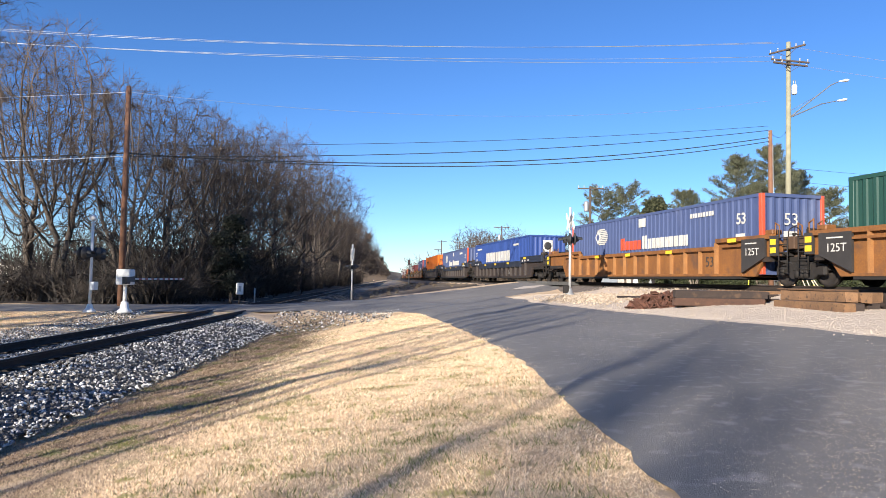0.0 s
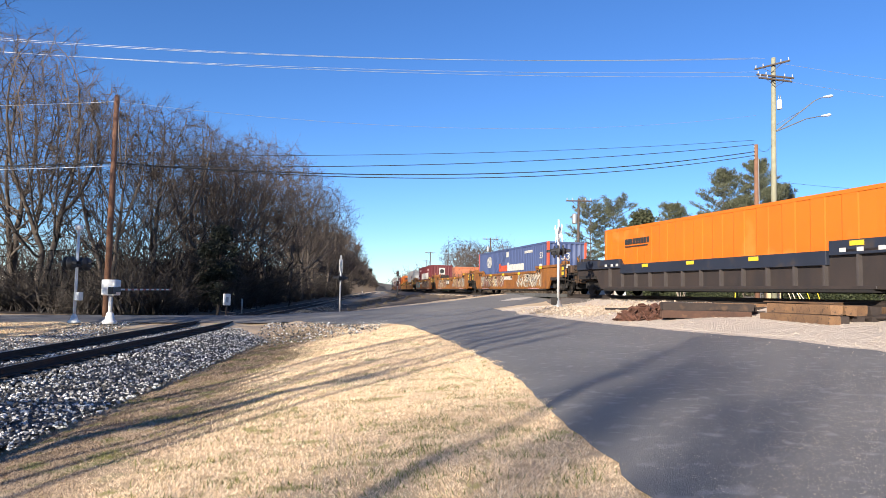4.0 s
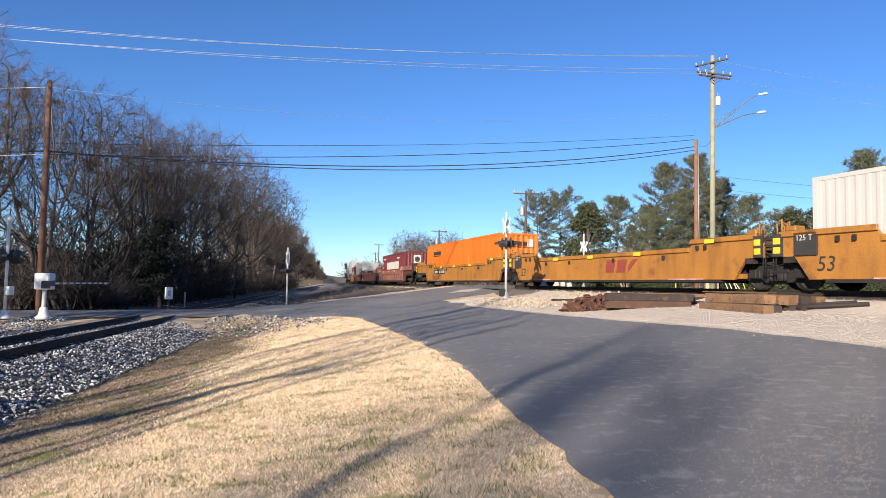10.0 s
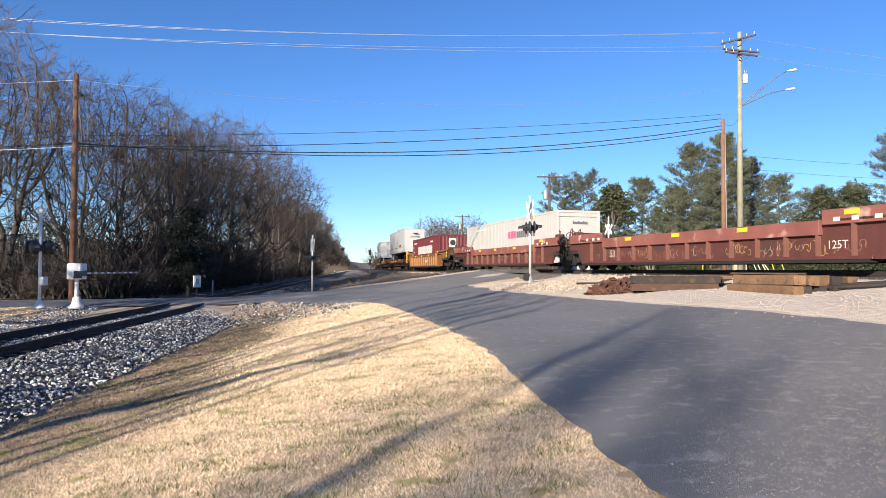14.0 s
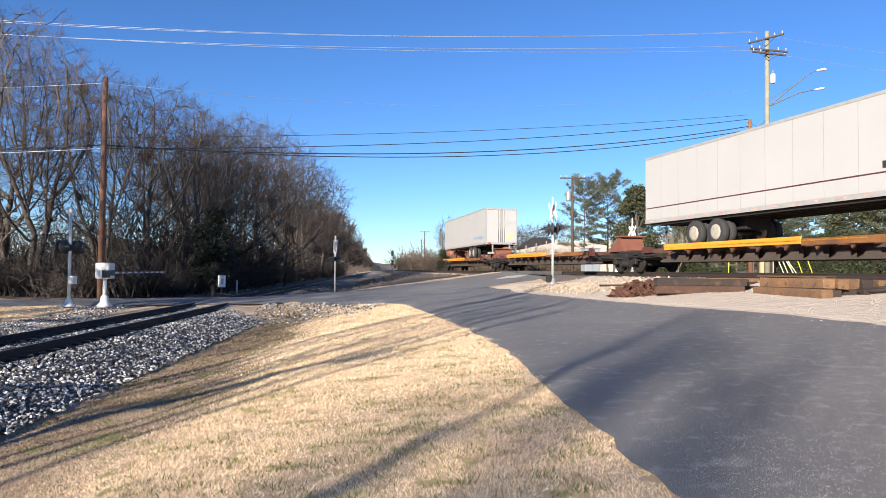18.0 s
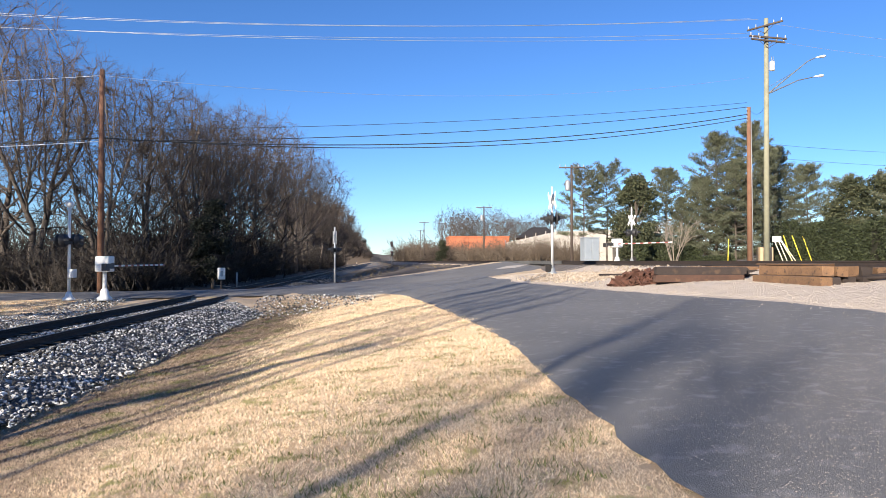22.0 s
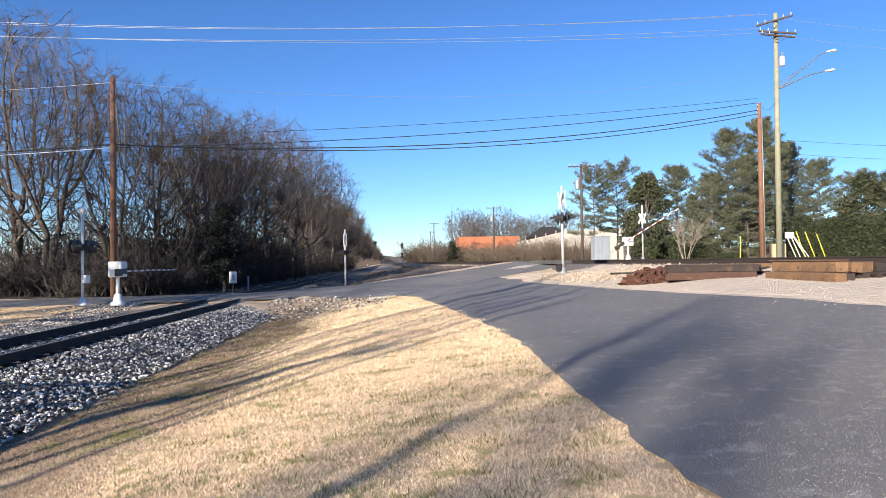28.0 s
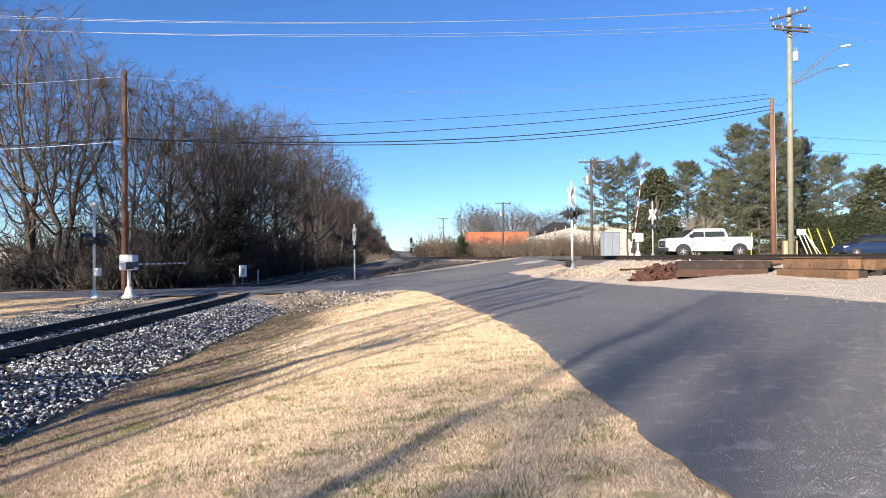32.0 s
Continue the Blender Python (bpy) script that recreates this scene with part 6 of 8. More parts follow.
crossing_signal(-15.7, 28.0, 75, "white signal mast with black flashers and bell", 3.98, 2.5, 0, True)
gate_machine(-14.2, 28.0, 97, 7.2, "white crossing gate machine with lowered arm")
# across the main track
crossing_signal(0.284 * 51, 51.0, 104, "white crossing signal mast with crossbuck seen from behind", 4.3, 2.35, 3.3)
GATE, GATE_ARM = gate_machine(0.262 * 51, 51.0, -64, 6.0, "crossing gate with red and white striped arm")



# ---- evergreens, hedge and undergrowth ----
def leaf_mat(name, a, b, c):
    return island_mat(name, a, b, c, 0.75)


M_NEEDLE = leaf_mat("pine_needles", (0.045, 0.056, 0.03), (0.095, 0.104, 0.06), (0.18, 0.182, 0.115))
M_MAGNOLIA = leaf_mat("glossy_dark_leaves", (0.016, 0.022, 0.009), (0.036, 0.044, 0.017), (0.115, 0.115, 0.058))
M_HEDGE = leaf_mat("hedge_leaves", (0.012, 0.018, 0.006), (0.024, 0.033, 0.010), (0.056, 0.066, 0.024))
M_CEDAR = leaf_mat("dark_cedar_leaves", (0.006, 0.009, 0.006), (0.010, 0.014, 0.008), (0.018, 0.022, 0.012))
# brown twigs, with the wood's own shade put into their tones
M_BRUSH = leaf_mat("shaded_brush_twigs", (0.012, 0.009, 0.008), (0.024, 0.018, 0.014), (0.055, 0.041, 0.031))


def leaf_cards(c, n, size, r, spread, flat=0.6):
    """n small leaves or needle tufts round each point of c."""
    m = len(c)
    p = np.repeat(c, n, 0) + r.normal(0, 1, (m * n, 3)) * np.array(spread)
    d = r.normal(0, 1, (m * n, 3)) * np.array([1, 1, flat])
    d /= np.linalg.norm(d, axis=1)[:, None]
    e = np.cross(d, r.normal(0, 1, (m * n, 3)))
    e /= np.maximum(np.linalg.norm(e, axis=1), 1e-6)[:, None]
    s = size * r.uniform(0.6, 1.3, (m * n, 1))
    return p, d * s, e * s


def quads(p, d, e, wide):
    v = np.stack([p - d, p + e * wide, p + d, p - e * wide], 1).reshape(-1, 3)
    f = np.arange(len(v)).reshape(-1, 4)
    return v, f


def pine_mesh(seed, tall, spread, bare=0.18, dens=1.0, cone=0.9, gap=0.62):
    """A pine of whorled, nearly level branches whose side shoots carry flat plumes of needles."""
    r = np.random.RandomState(seed)
    segs, tips, dirs = [], [], []
    rad = 0.011 * tall + 0.04
    for k in range(10):
        segs.append((0.05 * math.sin(k), 0.05 * math.cos(k * 2), tall * k / 10 - 0.2 * (k == 0), 0.05 * math.sin(k + 1), 0.05 * math.cos(k * 2 + 2), tall * (k + 1) / 10, rad * (1 - k / 10.3), rad * (1 - (k + 1) / 10.3)))
    z, turn = tall * bare, 0.0
    while z < tall - 0.15:
        f = z / tall
        turn += 1.1
        n = r.randint(4, 7)
        for q in range(n):
            if r.uniform() < 0.12:
                continue
            a = turn + q * 6.283 / n + r.normal(0, 0.25)
            L = spread * max(0.03, 1.0 - (f - bare) / (1 - bare)) ** cone * r.uniform(0.4, 1.2) + 0.25
            d = np.array([math.cos(a), math.sin(a), 0.02 + 0.75 * f * f + r.normal(0, 0.07)])
            p = np.array([0, 0, z + r.normal(0, 0.07)])
            m = max(3, int(L * 2.2))
            for k in range(m):
                q2 = p + d * L / m
                d = d + np.array([r.normal(0, 0.05), r.normal(0, 0.05), 0.045])
                segs.append((*p, *q2, 0.032 * (1 - k / m) + 0.008, 0.032 * (1 - (k + 1) / m) + 0.006))
                p = q2
                if k >= m * 0.35 or m < 4:
                    w0 = 0.2 + 0.42 * (L / m) * (m - k) ** 0.6
                    tips.append(p)
                    dirs.append(d)
                    for sg in (-1, 1):
                        side = np.array([-d[1], d[0], 0.0]) * sg * 0.75 + d * 0.7 + np.array([0, 0, 0.12])
                        w = w0 * r.uniform(0.55, 1.15)
                        e = p + side * w
                        segs.append((*p, *e, 0.01, 0.006))
                        for u in (0.45, 0.75, 1.0):
                            tips.append(p + (e - p) * u)
                            dirs.append(side)
        z += gap * r.uniform(0.75, 1.25) * (1.15 - 0.5 * f)
    c, ax = np.array(tips), np.array(dirs)
    ax /= np.linalg.norm(ax, axis=1)[:, None]
    n = int(13 * dens + 0.5)
    c, ax = np.repeat(c, n, 0), np.repeat(ax, n, 0)
    d = ax * 0.8 + r.normal(0, 0.5, c.shape) * np.array([1, 1, 0.9]) + np.array([0, 0, 0.2])
    d /= np.linalg.norm(d, axis=1)[:, None]
    p = c + r.normal(0, 0.10, c.shape)
    e = np.cross(d, r.normal(0, 1, c.shape))
    e /= np.maximum(np.linalg.norm(e, axis=1), 1e-6)[:, None]
    s = 0.15 * r.uniform(0.6, 1.25, (len(c), 1))
    v, f = tubes(segs, 4)
    v2, f2 = quads(p + d * s * 0.6, d * s, e * s, 0.13)
    return raw("trunk", v.tolist(), f.tolist(), M_BARK, True), raw("foliage", v2.tolist(), f2.tolist(), M_NEEDLE)


def leafy_mesh(seed, tall, spread, material, leaf=0.14, n=2600, per=7):
    """A dense broad-leaved evergreen: a cloud of leaves round forking limbs, with gaps."""
    r = np.random.RandomState(seed)
    segs, pts = [(0, 0, -0.2, 0, 0, tall * 0.8, 0.16, 0.04)], []
    lobes = []
    for k in range(26):
        h = r.uniform(0.12, 0.97)
        a = r.uniform(0, 6.283)
        rr = spread * math.sqrt(max(0.02, 1 - (2 * h - 0.85) ** 2)) * r.uniform(0.35, 0.95)
        c = np.array([rr * math.cos(a), rr * math.sin(a), tall * h])
        lobes.append(c)
        segs.append((0, 0, tall * h * 0.6, *c, 0.05, 0.015))
    lobes = np.array(lobes)
    u = r.normal(0, 1, (n, 3))
    u /= np.linalg.norm(u, axis=1)[:, None]
    size = spread * 0.42
    pts = lobes[r.randint(0, len(lobes), n)] + u * size * r.uniform(0.5, 1.05, (n, 1)) * np.array([1, 1, 0.85])
    pts = pts[pts[:, 2] > 0.15]
    v, f = tubes(segs, 5)
    p, d, e = leaf_cards(pts, per, leaf, r, (0.12, 0.12, 0.10), 0.8)
    v2, f2 = quads(p, d, e, 0.45)
    return raw("trunk", v.tolist(), f.tolist(), M_BARK, True), raw("foliage", v2.tolist(), f2.tolist(), material)


def plant(x, y, meshes, name, label, category, scale=1.0, rot=0.0, group="evergreens behind the track"):
    z = float(height(x, y)[0])
    t = thing(name, label, category, Matrix.Translation((x, y, z)) @ Matrix.Rotation(rot, 4, "Z"), group)
    t.scale = (scale, scale, scale)
    part("trunk", meshes[0], None, t)
    part("crown", meshes[1], None, t)
    return t


PINE_D = pine_mesh(14, 13.5, 5.2, 0.05, 1.1, 0.75, 0.5)
PINE_A, PINE_B, PINE_C = pine_mesh(1, 11, 3.1, 0.3, 1.2, 0.45, 0.7), pine_mesh(2, 13.5, 5.4, 0.05, 1.1, 0.8, 0.5), pine_mesh(3, 10, 2.9, 0.25, 1.2, 0.55, 0.62)
MAG_A, MAG_B = leafy_mesh(5, 8.5, 2.3, M_MAGNOLIA), leafy_mesh(6, 9.5, 3.0, M_MAGNOLIA)
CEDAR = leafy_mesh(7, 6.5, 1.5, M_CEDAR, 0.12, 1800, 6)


def evergreens():
    for px, depth, tall, mesh, base, kind in ((0.212, 74, 10.3, PINE_A, 11, 0), (0.247, 78, 11.3, PINE_A, 11, 0), (0.291, 64, 8.3, MAG_A, 8.5, 1), (0.336, 70, 9.6, PINE_C, 10, 0), (0.412, 64, 12.4, PINE_B, 13.5, 0), (0.462, 66, 13.7, PINE_D, 13.5, 0), (0.50, 67, 11.6, PINE_D, 13.5, 0), (0.385, 72, 9.0, PINE_C, 10, 0), (0.548, 76, 10.8, PINE_C, 10, 0), (0.617, 70, 8.8, MAG_B, 9.5, 1), (0.665, 66, 8.8, MAG_B, 9.5, 1), (0.735, 58, 13.0, PINE_B, 13.5, 0), (0.44, 61, 9.5, PINE_B, 13.5, 0), (0.395, 63, 8.0, PINE_D, 13.5, 0), (0.36, 66, 6.5, PINE_D, 13.5, 0), (0.485, 62, 10.5, PINE_B, 13.5, 0), (0.60, 90, 11.5, PINE_A, 11, 0), (0.29, 88, 10, PINE_A, 11, 0)):
        if kind == 0:
            plant(px * depth, depth, mesh, "pine_tree", "green pine tree with open layered branches", "tree", tall / base, px * 40)
        else:
            plant(px * depth, depth, mesh, "evergreen_tree", "dark glossy broad-leaved evergreen tree", "tree", tall / base, px * 30)
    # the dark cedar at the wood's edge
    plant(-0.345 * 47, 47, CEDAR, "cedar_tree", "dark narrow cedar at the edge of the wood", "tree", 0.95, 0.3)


def clipped_hedge(x0, x1, y, deep, tall, label, name="hedge", leaf=0.09, n=9000):
    r = np.random.RandomState(int(x0 * 10) % 1000)
    z = float(height((x0 + x1) / 2, y)[0])
    c = np.stack([r.uniform(x0, x1, n), r.uniform(-deep / 2, deep / 2, n) + y, r.uniform(0.0, tall, n)], 1)
    top = tall * (0.86 + 0.10 * np.sin(c[:, 0] * 1.7) + 0.05 * np.sin(c[:, 0] * 4.1 + 1))
    c[:, 2] = np.minimum(c[:, 2], top) + z
    front = r.uniform(0, 1, n) < 0.6
    c[front, 1] = y - deep / 2 + 0.12 * np.sin(c[front, 0] * 3.3 + c[front, 2] * 2) + r.normal(0, 0.08, front.sum())
    p, d, e = leaf_cards(c, 3, leaf, r, (0.07, 0.07, 0.07), 0.9)
    v, f = quads(p, d, e, 0.55)
    t = thing(name, label, "hedge")
    part("foliage", raw("foliage", v.tolist(), f.tolist(), M_HEDGE), None, t)
    # an added dark box stands for the shaded inside of the hedge
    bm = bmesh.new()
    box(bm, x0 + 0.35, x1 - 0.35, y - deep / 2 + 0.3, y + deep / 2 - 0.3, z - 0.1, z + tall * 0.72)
    part("inner_core", bm, mat("dark_hedge_inside", (0.03, 0.03, 0.018), (0.02, 0.02, 0.012), 3, 0.95), t)


def bush_template(seed, n, tall, spread):
    """Thin upright and arching stems from one root."""
    r = np.random.RandomState(seed)
    out = []
    for _ in range(n):
        a, b = r.uniform(0, 6.283), r.uniform(0.1, 1.0)
        p = np.array([r.normal(0, 0.2 * spread), r.normal(0, 0.2 * spread), -0.05])
        d = np.array([math.cos(a) * b, math.sin(a) * b, r.uniform(0.6, 1.2)])
        d /= np.linalg.norm(d)
        L = tall * r.uniform(0.45, 1.1)
        for k in range(3):
            q = p + d * L / 3
            out.append((*p, *q, 0.016 * (1 - k / 3.5), 0.016 * (1 - (k + 1) / 3.5)))
            for _ in range(2):
                e = d + r.normal(0, 0.6, 3)
                e /= np.linalg.norm(e)
                out.append((*q, *(q + e * L * 0.28), 0.008, 0.005))
            p = q
            d = d + r.normal(0, 0.22, 3)
            d[2] -= 0.10
            d /= np.linalg.norm(d)
    return np.array(out)


BUSH = [bush_template(60 + k, 26, 1.5, 1.0) for k in range(3)]


def scatter_brush(name, places, label, scale=(0.8, 1.6), thick=1.0, material=None):
    """Many bare bushes as one uncountable mass."""
    r = np.random.RandomState(len(places))
    rows = []
    for x, y in places:
        b = BUSH[r.randint(3)].copy()
        s = r.uniform(*scale)
        a = r.uniform(0, 6.283)
        ca, sa = math.cos(a), math.sin(a)
        z = float(height(x, y)[0])
        for o in (0, 3):
            X, Y = b[:, o] * ca - b[:, o + 1] * sa, b[:, o] * sa + b[:, o + 1] * ca
            b[:, o], b[:, o + 1], b[:, o + 2] = X * s + x, Y * s + y, b[:, o + 2] * s + z
        b[:, 6:] *= thick * s
        rows.append(b)
    v, f = tubes(np.concatenate(rows), 3)
    return tagged(new(name, raw(name, v.tolist(), f.tolist(), material or M_BRUSH)), label, "brush", kind="stuff")


def brush():
    r = random.Random(5)
    pts = []
    s = 18.0
    while s < 240:
        for off in (-5.6, -7.2, -9.0, -12.0):
            x, y, _ = left_line(s + r.uniform(-1, 1), off + r.uniform(-0.9, 0.9))
            if street(np.array([x]), np.array([y]))[0][0] > 5.5 and not (abs(x - LP[0]) < 0.6 and abs(y - LP[1]) < 0.6):
                pts.append((x, y))
        s += 1.8 + s * 0.022
    # tall saplings that fill the wood behind its edge
    tall = []
    q = 22.0
    while q < 230:
        for off in (-7.5, -10.0, -13.0, -17.0, -21.0):
            x, y, _ = left_line(q + r.uniform(-2, 2), off + r.uniform(-1.5, 1.5))
            if street(np.array([x]), np.array([y]))[0][0] > 5.5 and y > 44:
                tall.append((x, y))
        q += 2.6 + q * 0.012
    scatter_brush("thicket", tall, "dense thicket of bare saplings inside the wood, darkened for shade", (2.0, 5.2), 1.0)
    # behind the street on the left
    for k in range(70):
        x, y = r.uniform(-48, -17), r.uniform(38, 46)
        pts.append((x, y))
    scatter_brush("undergrowth", pts, "tangled winter undergrowth along the wood's edge, darkened for shade", (1.0, 2.3), 1.25)
    pts = []
    for k in range(130):
        depth = r.uniform(75, 150)
        px = r.uniform(-0.065, 0.20)
        x = px * depth
        if d_main(x, depth)[0] < -4.5 - 2 * r.random():
            pts.append((x, depth))
    for k in range(80):
        depth = r.uniform(150, 270)
        x = r.uniform(-0.055, 0.07) * depth
        if d_main(x, depth)[0] < -5:
            pts.append((x, depth))
            pts.append((x + r.uniform(-2, 2), depth + r.uniform(-3, 3)))
    scatter_brush("dry_brush", pts, "dry brown brush beyond the main track", (1.1, 2.2), 1.2, leaf_mat("pale_brush_twigs", (0.045, 0.033, 0.023), (0.085, 0.062, 0.042), (0.145, 0.11, 0.078)))
    pts = []
    for k in range(70):
        depth = r.uniform(100, 145)
        x = r.uniform(-0.062, 0.05) * depth
        if d_main(x, depth)[0] < -5:
            pts.append((x, depth))
    for k in range(60):
        depth = r.uniform(96, 115)
        x = r.uniform(0.06, 0.215) * depth
        if d_main(x, depth)[0] < -5:
            pts.append((x, depth))
    scatter_brush("tall_brush", pts, "tall tangled brown brush beyond the main track", (1.7, 2.9), 0.9, MATS["pale_brush_twigs"])
    pts = []
    for k in range(90):
        depth = r.uniform(200, 330)
        x = r.uniform(-0.069, 0.0) * depth
        if d_main(x, depth)[0] < -3:
            pts.append((x, depth))
    scatter_brush("far_brush", pts, "tall brown brush and saplings far along the line", (3.0, 5.4), 1.5, MATS["pale_brush_twigs"])
    # weeds between the tracks beyond the street
    pts = []
    for k in range(60):
        y = r.uniform(50, 110)
        x0, x1 = left_line(y - 12, 4.5)[0], main_line(y - 29, -4.0)[0]
        pts.append((r.uniform(x0, x1), y))
    scatter_brush("weeds", pts, "low dry weeds between the two tracks", (0.15, 0.34), 1.0, leaf_mat("straw_stems", (0.10, 0.075, 0.045), (0.18, 0.135, 0.08), (0.30, 0.225, 0.135)))


evergreens()
clipped_hedge(0.512 * 52, 0.645 * 52, 53.5, 2.4, 3.75, "tall dense green hedge behind the street")
clipped_hedge(0.655 * 52, 0.80 * 52, 53.0, 2.4, 3.9, "tall dense green hedge behind the street")
clipped_hedge(0.345 * 54, 0.388 * 54, 55, 2.0, 1.55, "round trimmed green shrub", "shrub", 0.08, 2600)
clipped_hedge(0.292 * 57, 0.338 * 57, 58, 2.2, 2.3, "dark unclipped evergreen shrub before the house", "shrub", 0.1, 3600)
clipped_hedge(0.388 * 53, 0.44 * 53, 54, 1.2, 0.75, "low trimmed green hedge", "hedge", 0.07, 2600)
brush()


def bare_shrub(x, y):
    """A pale many-stemmed small tree."""
    r = np.random.RandomState(77)
    segs = []
    for k in range(9):
        a = k * 0.7
        p = np.array([0.12 * math.cos(a), 0.12 * math.sin(a), -0.1])
        d = np.array([math.cos(a) * 0.35, math.sin(a) * 0.35, 1.0])
        for j in range(5):
            q = p + d * 0.62
            segs.append((*p, *q, 0.045 * (1 - j / 6), 0.045 * (1 - (j + 1) / 6)))
            for _ in range(3 * (j > 1)):
                e = d + r.normal(0, 0.55, 3)
                m = q + e * 0.5
                segs.append((*q, *m, 0.016, 0.01))
                for _ in range(3):
                    segs.append((*m, *(m + (e + r.normal(0, 0.5, 3)) * 0.4), 0.01, 0.006))
            p, d = q, d + r.normal(0, 0.12, 3)
    segs = [tuple(0.82 * q for q in row[:6]) + row[6:] for row in segs]
    v, f = tubes(segs, 4)
    ob = part("bare_shrub", raw("bare_shrub", v.tolist(), f.tolist(), mat("pale_bark", (0.30, 0.255, 0.205), (0.20, 0.165, 0.13), 4, 0.85)), None, None, m=Matrix.Translation((x, y, float(height(x, y)[0]))))
    tagged(ob, "pale bare many-stemmed ornamental tree", "tree")


bare_shrub(0.348 * 53, 53)


# ---- things beyond the main track ----
def relay_cabinet(x, y):
    z = float(height(x, y)[0])
    t = thing("relay_cabinet", "grey metal signal cabinet with two doors", "cabinet", pose(x, y, z, 0, 0, 12))
    M = mat("grey_cabinet_enamel", (0.27, 0.30, 0.33), (0.22, 0.25, 0.28), 2, 0.45, 0.03)
    bm = bmesh.new()
    box(bm, -0.62, 0.62, -0.42, 0.42, 0.12, 2.0, 0.02)
    part("body", bm, M, t)
    for a, b in ((-0.58, -0.02), (0.02, 0.58)):
        bm = bmesh.new()
        box(bm, a, b, -0.45, -0.42, 0.2, 1.92, 0.01)
        d = part("door", bm, M, t)
        bm = bmesh.new()
        box(bm, b - 0.1, b - 0.06, -0.48, -0.45, 1.0, 1.2, 0.005)
        part("handle", bm, M_METAL, d)
    bm = bmesh.new()
    box(bm, -0.68, 0.68, -0.48, 0.48, 2.0, 2.06, 0.02)
    part("roof", bm, M, t)
    bm = bmesh.new()
    box(bm, -0.6, 0.6, -0.4, 0.4, -0.1, 0.12)
    part("plinth", bm, M_GRAVEL, t)


relay_cabinet(0.221 * 52, 52.0)


def guy_guard(p, q, material, label, name="guy_guard"):
    bm = bmesh.new()
    rod(bm, p, q, 0.035, n=8)
    return tagged(part(name, bm, material, None), label, "cable guard", "guy wire guards")


M_GUARD = mat("yellow_plastic", (0.75, 0.62, 0.06), (0.65, 0.52, 0.05), 4, 0.5)
for a, b, dep in ((0.516, 0.526, 51.2), (0.529, 0.541, 51.5), (0.545, 0.556, 51.8)):
    g = float(height(b * dep, dep)[0])
    guy_guard((b * dep, dep, g), (a * dep, dep + 0.4, g + 2.25), M_GUARD, "yellow plastic guard on a guy wire")
    wire((a * dep, dep + 0.4, g + 2.25), ((a - 0.012) * dep, dep + 0.7, g + 5.5), 0.0, 0.008, M_WIRE, "thin steel guy wire above its guard")
g = float(height(0.432 * 52, 52)[0])
guy_guard((0.428 * 52, 52, g), (0.433 * 52, 52.4, g + 2.0), M_GUARD, "yellow plastic guard on a guy wire")


def utility_corner():
    x, y = 0.484 * 52, 52.0
    z = float(height(x, y)[0])
    t = thing("utility_box", "beige metal utility box by the pole", "utility box", pose(x, y, z, 0, 0, -8))
    bm = bmesh.new()
    box(bm, -0.5, 0.5, -0.4, 0.4, 0.1, 1.35, 0.03)
    part("body", bm, mat("beige_enamel", (0.50, 0.36, 0.22), (0.42, 0.30, 0.18), 2, 0.55), t)
    bm = bmesh.new()
    box(bm, -0.46, 0.46, -0.43, -0.40, 0.2, 1.25, 0.01)
    part("door", bm, MATS["beige_enamel"], t)
    bm = bmesh.new()
    box(bm, -0.55, 0.55, -0.45, 0.45, -0.1, 0.1)
    part("plinth", bm, M_GRAVEL, t)
    x, y = 0.502 * 51.5, 51.5
    z = float(height(x, y)[0])
    t = thing("sign_stand", "white panel on slanting white posts", "sign", pose(x, y, z, 0, 0, -10))
    bm = bmesh.new()
    box(bm, -0.32, 0.32, -0.03, 0.03, 1.75, 2.2, 0.01)
    part("panel", bm, M_WPAINT, t)
    for a, b in ((-0.2, 0.55), (0.1, 0.85), (0.25, 1.3), (0.3, 1.55)):
        bm = bmesh.new()
        rod(bm, (a, 0, 1.9), (b, -0.1, -0.1), 0.035, n=8)
        part("post", bm, mat("cream_post", (0.72, 0.66, 0.55), (0.62, 0.56, 0.46), 4, 0.6), t)


utility_corner()


